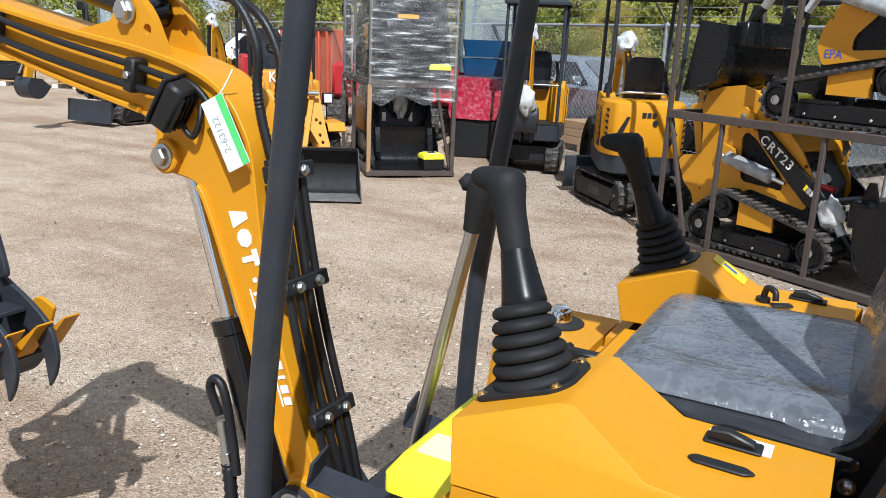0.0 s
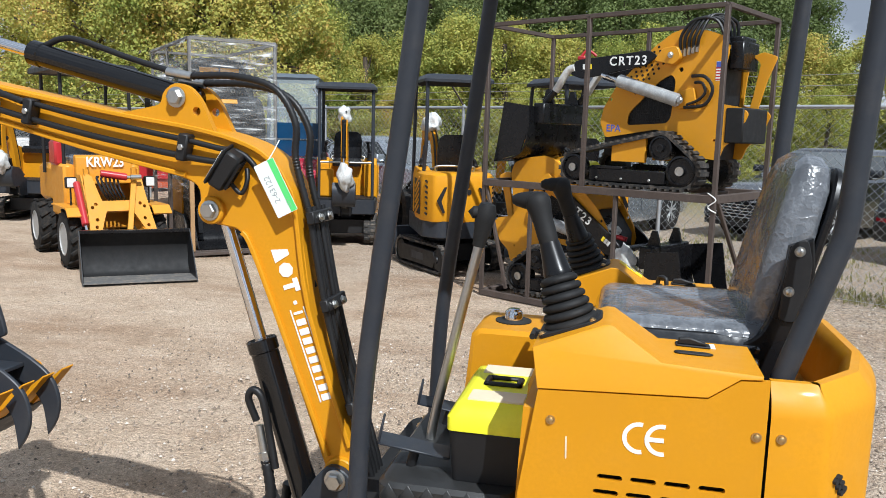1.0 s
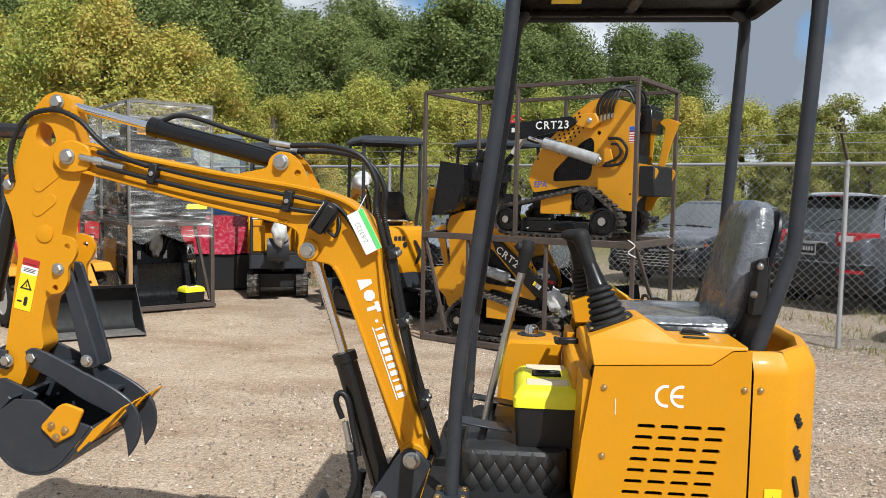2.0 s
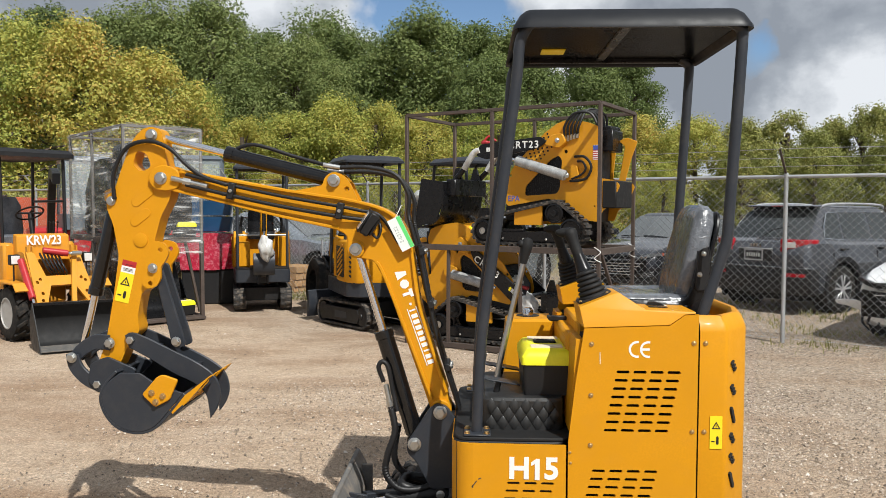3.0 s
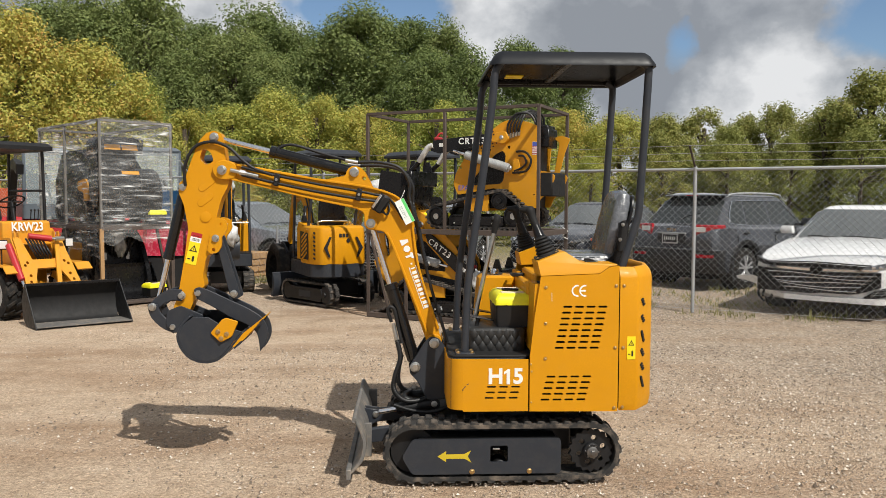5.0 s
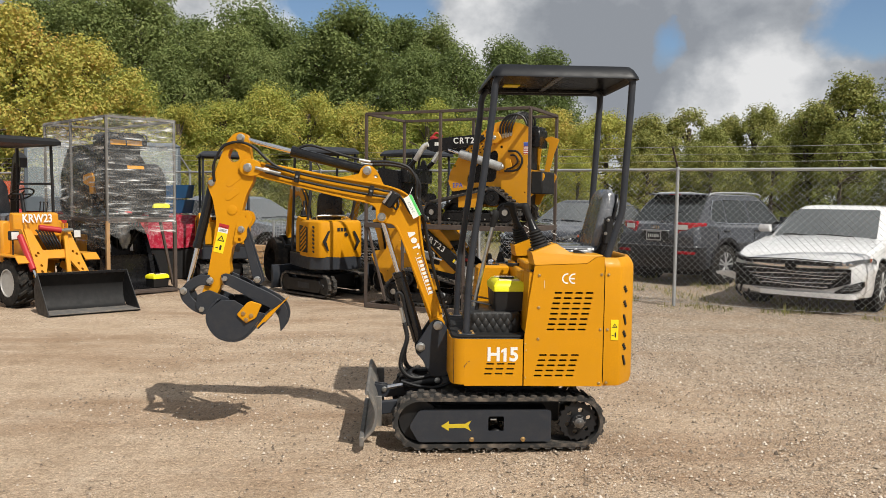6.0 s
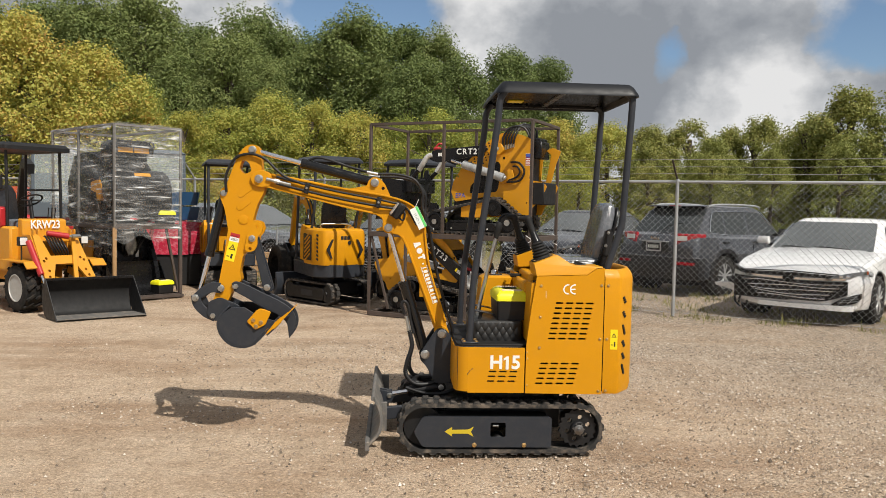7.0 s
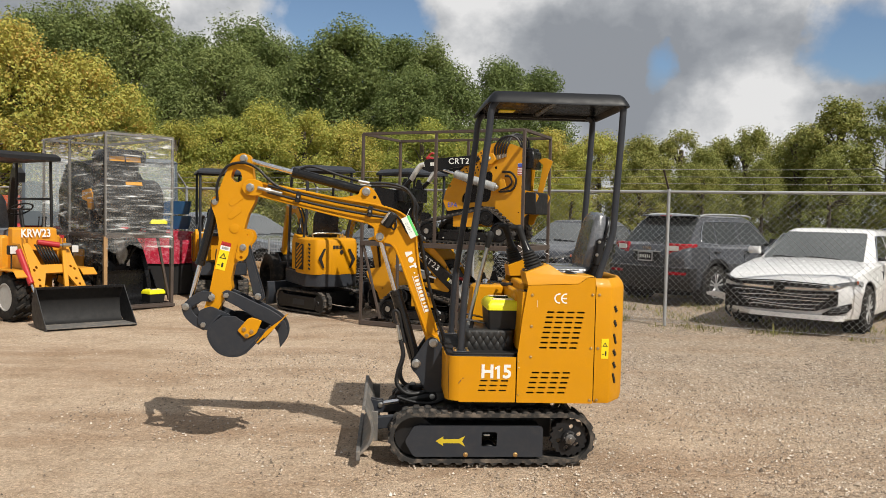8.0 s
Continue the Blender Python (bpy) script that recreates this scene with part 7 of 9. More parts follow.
def wheel_loader(m):
    """Small articulated loader, nose towards -x; origin between the front wheels on the ground."""
    t = shell("wheel_loader", "amber articulated wheel loader with black bucket and canopy", "loader", m)
    R, W = 0.315, 0.29
    for x in (0.0, 1.40):
        for y in (-0.50, 0.50):
            lug_tyre(t, (x, y, R), (0, 1, 0), R, W)
    part("axle", rod((0, -0.4, R), (0, 0.4, R), 0.06, 14), SATIN, t)
    part("axle", rod((1.40, -0.4, R), (1.40, 0.4, R), 0.06, 14), SATIN, t)
    # front tower: sloping frame with triangular lightened cheeks
    part("nose_panel", prism(round_poly([(0.20, 0.56), (0.22, 0.95), (0.235, 1.19), (0.34, 1.21), (0.40, 0.56)], 0.02), -0.38, 0.38, "y", r=0.01), AMBER, t, "amber front panel with white lettering")
    part("lettering", lettering("KRW23", 0.155, Matrix.Translation((0.231, 0.0, 1.125)) @ Matrix.Rotation(radians(-90), 4, "Z") @ Matrix.Rotation(radians(86), 4, "X") @ Matrix.Translation((0, 0, 0.022)), bold=0.004), WHITE, t, "white model lettering")
    # sloping A-frame with two legs, a cross bar and an open top
    slope = Matrix.Translation((-0.44, 0, 0.40)) @ Matrix.Rotation(radians(36), 4, "Y")
    legs = [(-0.37, 0.74), (-0.27, 0.74), (-0.20, 0.40), (0.20, 0.40), (0.27, 0.74), (0.37, 0.74), (0.43, 0.0), (0.30, 0.0), (0.17, 0.27), (-0.17, 0.27), (-0.30, 0.0), (-0.43, 0.0)]
    holes = [ring(sg * u, v, 0.022, 12) for sg in (-1, 1) for u, v in ((0.335, 0.08), (0.31, 0.17), (0.29, 0.36), (0.34, 0.05 + 0.27))]
    part("front_frame", turned(plate(round_poly(legs, 0.012, 2), holes, -0.016, 0.016, "x"), slope), AMBER, t, "amber sloping frame with two legs")
    for y in (-0.40, 0.385):
        part("cheek_plate", prism([(-0.44, 0.40), (0.0, 1.0), (0.20, 1.0), (0.20, 0.36)], y, y + 0.015, "y"), AMBER, t, "amber frame cheek")
    for y in (-0.36, -0.29, 0.27, 0.34):
        part("top_lug", box(-0.03, 0.03, y, y + 0.018, 0.96, 1.07, 0.003), AMBER, t)
    part("deck_plate", box(0.02, 0.22, -0.36, 0.36, 0.90, 0.92, 0.003), AMBER, t)
    for y in (0.475,):
        part("ram", rod((-0.08, y, 0.92), (-0.40, y, 0.50), 0.046, 14, chamfer=0.006), RED, t, "red hydraulic ram")
        part("ram_rod", rod((-0.40, y, 0.50), (-0.48, y, 0.40), 0.018, 12), CHROME, t)
    part("tilt_ram", rod((-0.06, 0.16, 1.02), (-0.14, -0.16, 0.98), 0.040, 14, chamfer=0.006), RED, t, "red tilt ram")
    part("ram_rod", rod((-0.14, -0.16, 0.98), (-0.15, -0.26, 0.97), 0.02, 12), CHROME, t)
    part("tilt_link", turned(box(-0.055, -0.020, -0.035, 0.035, -0.06, 0.72, 0.005), slope @ Matrix.Translation((0, -0.06, 0)) @ Matrix.Rotation(radians(18), 4, "X")), AMBER, t, "amber tilt link")
    part("link_pin", rod((-0.16, -0.34, 0.98), (-0.16, -0.20, 0.98), 0.028, 12), ZINC, t)
    for k in range(6):
        part("hose", tube([(-0.03, 0.18 - 0.05 * k, 0.98), (-0.16 - 0.01 * k, 0.24 - 0.055 * k, 0.97 - 0.02 * k), (-0.24, 0.20 - 0.055 * k, 0.84 - 0.012 * k), (-0.20, 0.10 - 0.04 * k, 0.74)], 0.015, 8), HOSE, t, "black hose loop")
    for y in (-0.52, 0.52):
        hl = part("headlamp", box(-0.03, 0.05, y - 0.07, y + 0.07, 0.86, 0.98, 0.012), SATIN, t, "square headlamp")
        part("lens", box(-0.036, -0.028, y - 0.058, y + 0.058, 0.872, 0.968, 0.004), GLOW, hl)
        part("lamp_stalk", rod((0.03, y, 0.62), (0.03, y, 0.87), 0.012, 8), SATIN, hl)
        part("fender", strip([(-0.36, 0.585), (-0.27, 0.665), (0.36, 0.665)], 0.018, y - (0.16 if y < 0 else 0.09), y + (0.09 if y < 0 else 0.16), 0.002), AMBER, t, "amber wheel guard")
    # bucket, a little askew to the wheels
    prof = curve2([(-0.56, 0.49), (-0.46, 0.30), (-0.50, 0.10), (-0.62, 0.02), (-0.98, 0.015)], 5)
    bk = part("bucket", strip(prof, 0.016, -0.60, 0.69), RUBBER, t, "wide black loader bucket")
    part("top_lip", box(-0.60, -0.54, -0.60, 0.69, 0.465, 0.50, 0.005), BLACK, bk)
    part("floor_plate", box(-1.0, -0.62, -0.60, 0.69, 0.024, 0.036, 0.002), GREY_DUSTY, bk, "scuffed grey bucket floor")
    for y in (-0.61, 0.686):
        part("bucket_side", prism([(-0.59, 0.50), (-0.46, 0.30), (-0.50, 0.10), (-0.62, 0.01), (-1.0, 0.01)], y, y + 0.014, "y", r=0.002), SATIN, bk)
    bk.matrix_basis = Matrix.Translation((-0.40, -0.12, 0)) @ Matrix.Rotation(radians(-13), 4, "Z")
    for y in (-0.30, 0.26):
        part("lift_arm", prism([(-0.72, 0.36), (-0.68, 0.27), (0.05, 0.48), (0.02, 0.56)], y, y + 0.04, "y"), AMBER, t)
    # rear frame, seat, wheel, canopy
    part("rear_frame", join(box(0.30, 1.95, -0.36, 0.36, 0.36, 0.62, 0.02), box(0.95, 1.98, -0.42, 0.42, 0.60, 1.05, 0.05)), AMBER, t, "amber rear body")
    part("side_tank", box(0.32, 0.92, -0.52, -0.36, 0.50, 1.10, 0.03), AMBER, t, "amber side tank")
    part("side_tank", box(0.32, 0.92, 0.36, 0.52, 0.50, 1.10, 0.03), AMBER, t, "amber side tank")
    part("seat", join(loft([rrect(0.95, 1.35, -0.23, 0.23, 1.05, 0.05), rrect(0.94, 1.36, -0.25, 0.25, 1.15, 0.06), rrect(0.98, 1.33, -0.21, 0.21, 1.18, 0.05)]), loft([[(1.32 + (z - 1.15) * 0.2 + a, b * w, z) for a, b in round_poly([(-0.04, -1), (0.04, -1), (0.04, 1), (-0.04, 1)], 0.04)] for z, w in ((1.15, 0.20), (1.22, 0.23), (1.55, 0.22), (1.66, 0.15))])), SEAT_WRAP, t, "seat in clear plastic")
    sw = part("steering_wheel", turned(lathe([(0.185, -0.012), (0.20, 0), (0.185, 0.012), (0.172, 0)], (0, 0, 0), (0, 0, 1), 30, close=False), Matrix.Translation((0.62, 0, 1.45)) @ Matrix.Rotation(radians(25), 4, "Y")), SATIN, t, "black steering wheel")
    part("spoke", join(rod((0.62, -0.18, 1.45), (0.62, 0.18, 1.45), 0.012, 8), rod((0.53, 0, 1.495), (0.62, 0, 1.45), 0.012, 8)), SATIN, sw)
    part("column", rod((0.52, 0, 1.05), (0.62, 0, 1.45), 0.03, 12), SATIN, sw)
    for k, y in enumerate((-0.30, -0.24, -0.18)):
        part("control_lever", join(rod((0.44, y, 1.10), (0.40, y, 1.33), 0.008, 8), lathe([(0, -0.02), (0.018, 0), (0, 0.02)], (0.40, y, 1.34), (0, 0, 1), 10)), SATIN, t)
    part("red_bin", box(0.55, 0.85, 0.42, 0.56, 1.08, 1.36, 0.03), RED, t, "red tank beside the seat")
    for y in (-0.46, 0.46):
        part("canopy_post", tube([(0.48, y, 0.90), (0.49, y, 1.30), (0.52, y, 2.12)], 0.024, 10), SATIN, t, "black canopy post")
        part("canopy_post", tube([(1.48, y, 0.95), (1.47, y, 1.40), (1.45, y, 2.12)], 0.024, 10), SATIN, t, "black canopy post")
        part("side_rail", rod((0.50, y, 1.60), (1.46, y, 1.60), 0.016, 10), SATIN, t)
    part("mirror", join(tube([(0.50, 0.48, 1.75), (0.44, 0.58, 1.78), (0.43, 0.62, 1.72)], 0.010, 8), box(0.415, 0.44, 0.57, 0.66, 1.60, 1.75, 0.01)), SATIN, t, "black mirror")
    rr = lambda i, z, r_: rrect(0.38 + i, 1.75 - i, -0.58 + i, 0.58 - i, z, r_, 5)
    part("roof", loft([rr(0.03, 2.15, 0.05), rr(0.0, 2.13, 0.07), rr(0.0, 2.18, 0.07), rr(0.05, 2.225, 0.06), rr(0.16, 2.235, 0.05)]), SATIN, t, "dark grey canopy roof", smooth=35)
    return t


wheel_loader(heading(-5.81, 5.84, 0.777, -0.629) @ Matrix.Diagonal((1, 0.80, 1, 1)))

# ---- film-wrapped crate by the loader ----
CRATE = Matrix(((0.728, -0.685, 0, -5.29), (0.685, 0.728, 0, 6.63), (0, 0, 1, 0), (0, 0, 0, 1)))


def build_crate():
    L, D, H, S = 1.03, 2.25, 2.57, 1.08
    cr = shell("shipping_crate", "brown two-tier steel crate wrapped in clear film", "crate", CRATE)
    for x, y in ((0, 0), (L, 0), (0, D), (L, D), (0, D * 0.55)):
        part("post", square_bar((x, y, 0), (x, y, S), 0.05), RUST if (x, y) != (0, 0) else WOOD, cr, "brown crate post")
        part("post", square_bar((x, y, S), (x, y, H), 0.034), POST, cr, "greyed upper crate post")
    for z in (0.04, S, H):
        for a, b in (((0, 0, z), (L, 0, z)), ((0, D, z), (L, D, z)), ((0, 0, z), (0, D, z)), ((L, 0, z), (L, D, z))):
            part("rail", square_bar(a, b, 0.05 if z < H else 0.035), RUST if z < H else POST, cr)
    part("brace", square_bar((L - 0.02, 0.03, 0.10), (L - 0.22, 0.03, S), 0.035), RUST, cr)
    part("deck", box(0, L, 0, D, S + 0.03, S + 0.045, 0), RUST, cr)
    part("skid", box(-0.03, L + 0.03, -0.06, D, 0.01, 0.05, 0.004), RUST, cr)

    # film over the upper tier, slack and creased, hanging ragged below the deck
    def sheet(a, b, z0, z1, nu, nv, bulge, seed, ragged):
        bm = bmesh.new()
        a, b = Vector((*a, 0)), Vector((*b, 0))
        d = (b - a).normalized()
        n = Vector((d.y, -d.x, 0))
        grid = []
        for j in range(nv + 1):
            row = []
            for i in range(nu + 1):
                u, v = i / nu, j / nv
                lo = z0 - ragged * (0.5 + 0.5 * noise.noise((u * 4, seed, 0)))
                p = a.lerp(b, u) + Vector((0, 0, lo + (z1 - lo) * v))
                p += n * (0.03 + bulge * noise.noise((u * 3 + seed, v * 9, seed)) + 0.012 * noise.noise((u * 9, v * 30 + u * 6, seed)))
                row.append(bm.verts.new(p))
            grid.append(row)
        for j in range(nv):
            for i in range(nu):
                bm.faces.new((grid[j][i], grid[j][i + 1], grid[j + 1][i + 1], grid[j + 1][i]))
        return bm
    part("film", sheet((0, 0), (L, 0), S - 0.05, H + 0.02, 26, 40, 0.03, 1.0, 0.25), FILM, cr, "clear stretch film")
    part("film", sheet((0, D), (0, 0), S - 0.15, H + 0.02, 40, 40, 0.04, 2.0, 0.55), FILM, cr, "clear stretch film")
    part("film", sheet((L, 0), (L, D), S - 0.05, H + 0.02, 40, 30, 0.03, 3.0, 0.2), FILM, cr, "clear stretch film")
    part("film", sheet((L, D), (0, D), S, H + 0.02, 20, 30, 0.03, 4.0, 0.2), FILM, cr, "clear stretch film")
    top = loft([rrect(-0.03, L + 0.03, -0.03, D + 0.03, H + 0.02, 0.03, 2), rrect(0.1, L - 0.1, 0.1, D - 0.1, H + 0.05, 0.03, 2)], cap=(False, True))
    part("film", top, FILM, cr, "clear stretch film top")
    return cr


build_crate()


def dark_loader(m, label, z_bucket, extras):
    """Front of a compact skid loader as it stands in the crate: black bucket, arms and hood."""
    t = shell("skid_loader", label, "loader", m)
    part("chassis", loft([rrect(0.12, 0.90, 0.62, 1.95, 0.10, 0.05), rrect(0.10, 0.92, 0.60, 1.95, 0.62, 0.06), rrect(0.16, 0.86, 0.72, 1.9, 0.98, 0.08), rrect(0.24, 0.78, 0.80, 1.8, 1.10, 0.08)]), BLACK, t, "black machine body")
    if extras:
        part("side_cover", box(0.085, 0.115, 0.95, 1.7, 0.35, 0.80, 0.01), YELLOW_FAR, t, "yellow side cover")
    else:
        part("side_cover", prism(round_poly([(0.62, 0.34), (0.60, 0.56), (0.70, 0.66), (0.98, 0.62), (0.98, 0.50), (0.78, 0.46), (0.76, 0.34)], 0.03), 0.075, 0.115, "x"), YELLOW_FAR, t, "yellow side link")
    for x in (0.14, 0.80):
        part("lift_arm", strip(curve2([(1.75, 0.98), (1.2, 1.02), (0.72, 0.85), (0.45, 0.45), (0.36, 0.18)]), 0.12, 0, 0.07, 0.006), BLACK, t, "black lift arm").matrix_basis = Matrix.Translation((x + 0.07, 0, 0)) @ Matrix.Rotation(radians(90), 4, "Z") @ Matrix.Identity(4)
    for x in (0.20, 0.82):
        part("track", belt(stadium(0.85, 1.65, 0.19, 0.18), stadium(0.85, 1.65, 0.19, 0.155), 0, 0.16), TRACK, t, "black rubber track").matrix_basis = Matrix.Translation((x + (0.02 if x < 0.5 else 0.08), 0, 0)) @ Matrix.Rotation(radians(90), 4, "Z")
    if extras:
        prof = curve2([(0.44, z_bucket + 0.50), (0.46, z_bucket + 0.22), (0.38, z_bucket + 0.05), (0.05, z_bucket + 0.02)])
        cheek = [(0.45, z_bucket + 0.50), (0.46, z_bucket + 0.20), (0.38, z_bucket + 0.03), (0.05, z_bucket + 0.01)]
    else:
        prof = curve2([(0.16, 0.10), (0.08, 0.22), (0.05, 0.42), (0.09, 0.60), (0.20, 0.74), (0.36, 0.80)])
        cheek = [(0.16, 0.10), (0.08, 0.22), (0.05, 0.42), (0.09, 0.60), (0.20, 0.74), (0.36, 0.80), (0.42, 0.40)]
    bk = part("bucket", strip(prof, 0.016, -0.92, -0.08), BLACK, t, "black steel bucket")
    bk.matrix_basis = Matrix.Rotation(radians(90), 4, "Z")
    for x in (0.08, 0.906):
        s = part("bucket_side", prism(cheek, x, x + 0.014, "x"), BLACK, bk)
        s.matrix_basis = Matrix.Rotation(radians(-90), 4, "Z")
    for k in range(6):
        part("hose", tube([(0.30 + k * 0.08, 0.66, 0.95), (0.28 + k * 0.09, 0.52, 1.02 - 0.03 * k), (0.34 + k * 0.06, 0.48, 0.78), (0.40 + k * 0.04, 0.60, 0.60)], 0.014, 8), HOSE, t, "black hose")
    if extras:
        for k in range(4):
            part("control_lever", join(rod((0.62 + k * 0.05, 0.66, 0.92), (0.62 + k * 0.05, 0.62, 1.06), 0.008, 8)), RED, t, "red lever")
        part("coupler_bag", wrapped_lump((0.46, 0.50, 0.80), 0.085, (0.9, 0.8, 2.2), 7), WRAPPED, t, "clear plastic wrapped coupler")
        for x in (0.26, 0.60):
            part("white_tag", box(x, x + 0.05, 0.585, 0.592, 0.55, 0.66, 0.002), WHITE, t)
    else:
        for x in (0.18, 0.43):
            part("warning_plate", turned(box(0, 0.23, -0.004, 0.004, 0, 0.085, 0.002), Matrix.Translation((x, 0.268, 1.065)) @ Matrix.Rotation(radians(-12), 4, "X")), YELLOW_FAR, t, "yellow warning plates")
        part("curved_label", turned(box(0.32, 0.57, -0.004, 0.004, -0.028, 0.028, 0.002), Matrix.Translation((0, 0.040, 0.735)) @ Matrix.Rotation(radians(-30), 4, "X")), YELLOW_FAR, t)
        part("guard", prism(round_poly([(0.07, 1.00), (0.06, 1.18), (0.14, 1.25), (0.66, 1.25), (0.76, 1.14), (0.74, 1.00)], 0.05), 0.28, 0.62, "y", r=0.03, seg=3), BLACK, t, "black rounded upper guard", smooth=60)
        part("guard", prism(round_poly([(0.12, 0.70), (0.12, 1.02), (0.68, 1.02), (0.68, 0.70)], 0.04), 0.36, 0.62, "y", r=0.03, seg=3), BLACK, t, "black recessed guard plate", smooth=60)
        part("bucket_roll", loft([[(0.05 + e, 0.30 + 0.27 * math.cos(a) * f, 0.52 + 0.29 * math.sin(a) * f) for a in [k * 6.2832 / 28 for k in range(28)]] for e, f in ((0.0, 0.80), (0.03, 0.96), (0.08, 1.0), (0.70, 1.0), (0.76, 0.94), (0.80, 0.78))]), BLACK, t, "rounded back of the black bucket", smooth=50)
        part("cheek_plate", prism(round_poly([(0.00, 0.34), (-0.01, 0.66), (0.06, 0.86), (0.16, 0.80), (0.20, 0.62), (0.18, 0.42), (0.10, 0.32)], 0.06), -0.005, 0.03, "y", r=0.008, seg=2), SATIN, t, "dark grey cheek plate")
        part("bottom_rail", prism(round_poly([(0.06, 0.16), (0.06, 0.28), (0.74, 0.28), (0.70, 0.16)], 0.03), 0.10, 0.24, "y", r=0.015, seg=2), BLACK, t, "bolted black cutting edge")
        for x in (0.16, 0.20, 0.28, 0.34, 0.66, 0.72):
            part("bolt", hexbolt((x, 0.096, 0.225), (0, -1, 0), 0.016), ZINC, t)
        for x, z in ((0.20, 0.865), (0.60, 0.875)):
            part("shackle", lathe([(0.020, -0.01), (0.032, 0), (0.020, 0.01), (0.012, 0)], (x, 0.34, z), (0, -1, 0.4), 14, close=False), ZINC, t, "bright lifting ring")
        for k in range(6):
            part("hose", tube([(0.18 + k * 0.12, 0.42, 1.10), (0.20 + k * 0.12, 0.40, 1.20), (0.26 + k * 0.11, 0.52, 1.26), (0.28 + k * 0.10, 0.70, 1.16)], 0.015, 8), HOSE, t, "black hose")
    return t


dark_loader(CRATE @ pose(0, 0, 0.05), "black skid loader in the lower tier of a film-wrapped crate", 0.0, True)
dark_loader(CRATE @ pose(0, 0, 1.125), "black skid loader in the upper tier behind clear film", 0.08, False)
tool_box("tool_box", CRATE @ pose(0.80, 0.12, 0.075, 0, 0, 8), 0.27, 0.22, 0.20, "black tool case with yellow lid inside a loader bucket", "tool cases")
tool_box("tool_box", CRATE @ pose(0.86, 0.16, 1.125, 0, 0, 0), 0.26, 0.2, 0.22, "black tool case with yellow lid on the crate deck", "tool cases")

# ---- red-wrapped pallet, blue bins, dumpster, pallets, tyres ----


def bulged(x0, x1, y0, y1, z0, z1, amp, seed):
    bm = box(x0, x1, y0, y1, z0, z1, 0)
    bmesh.ops.subdivide_edges(bm, edges=bm.edges[:], cuts=9, use_grid_fill=True)
    for v in bm.verts:
        v.co += Vector((noise.noise(v.co * 3 + Vector((seed, 0, 0))), noise.noise(v.co * 3 + Vector((0, seed, 0))), 0.4 * noise.noise(v.co * 4 + Vector((0, 0, seed))))) * amp
    return bm


pal = shell("wrapped_pallet", "stacked goods in red stretch film on a pallet", "pallet", pose(-5.15, 9.35, 0, 0, 0, 20))
part("load", bulged(-0.42, 0.42, -0.40, 0.40, 0.55, 1.12, 0.04, 2.0), RED_FILM, pal, "crinkled red stretch film")
part("stand", box(-0.40, 0.40, -0.38, 0.38, 0.0, 0.55, 0.02), SATIN, pal, "dark stand")
bins = shell("blue_crate", "translucent blue plastic crates stacked on a wrapped pallet", "crate", pose(-5.10, 9.40, 1.15, 0, 0, 15))
for k in range(2):
    part("tray", loft([rrect(-0.30, 0.30, -0.26, 0.26, 0.26 * k, 0.04), rrect(-0.34, 0.34, -0.30, 0.30, 0.26 * k + 0.23, 0.05), rrect(-0.30, 0.30, -0.26, 0.26, 0.26 * k + 0.23, 0.04), rrect(-0.27, 0.27, -0.23, 0.23, 0.26 * k + 0.04, 0.04)]), BLUE, bins, "blue plastic tray")


def cab_machine(m, label="red and grey cabbed excavator behind wrapped pallets", paint=RED):
    t = shell("cab_excavator", label, "excavator", m)
    for s in (-1, 1):
        y0, y1 = sorted((s * 0.75, s * 0.45))
        track_unit(t, -0.8, 0.8, 0.26, 0.23, y0, y1, 36)
    part("body", box(-0.6, 1.2, -0.7, 0.7, 0.55, 1.15, 0.06), paint, t, "painted body")
    cab = part("cab", loft([rrect(-0.72, 0.42, -0.67, 0.22, 1.12, 0.08), rrect(-0.72, 0.42, -0.67, 0.22, 1.40, 0.08)]), CAB_GREY, t, "grey-blue operator cab")
    part("cab_roof", loft([rrect(-0.66, 0.40, -0.65, 0.20, 2.36, 0.10), rrect(-0.68, 0.42, -0.67, 0.22, 2.40, 0.10), rrect(-0.55, 0.32, -0.57, 0.12, 2.47, 0.10)]), CAB_GREY, cab, "grey cab roof")
    for x, y, x2, y2 in ((-0.69, -0.64, -0.63, -0.62), (-0.69, 0.19, -0.63, 0.17), (0.39, -0.64, 0.37, -0.62), (0.39, 0.19, 0.37, 0.17), (-0.05, -0.66, -0.05, -0.64)):
        part("pillar", tube([(x, y, 1.38), (x2, y2, 2.38)], 0.032, 8, smooth=False), CAB_GREY, cab, "grey cab pillar")
    for q in (box(-0.675, -0.665, -0.61, 0.16, 1.40, 2.36, 0.002), box(-0.62, 0.36, -0.655, -0.645, 1.40, 2.36, 0.002), box(-0.62, 0.36, 0.195, 0.205, 1.40, 2.36, 0.002), box(0.385, 0.395, -0.61, 0.16, 1.40, 2.36, 0.002)):
        part("window", q, CAB_GLASS, cab, "clear cab glass").visible_shadow = False
    part("seat", join(box(-0.10, 0.30, -0.45, 0.02, 1.40, 1.52, 0.04), box(0.22, 0.32, -0.43, 0.0, 1.50, 2.0, 0.04)), SATIN, cab, "dark cab seat")
    part("boom", strip(curve2([(-0.6, 0.9), (-1.0, 1.7), (-1.3, 2.1), (-1.9, 2.0)]), 0.18, 0.36, 0.48, 0.01), SATIN, t, "dark boom")
    return t


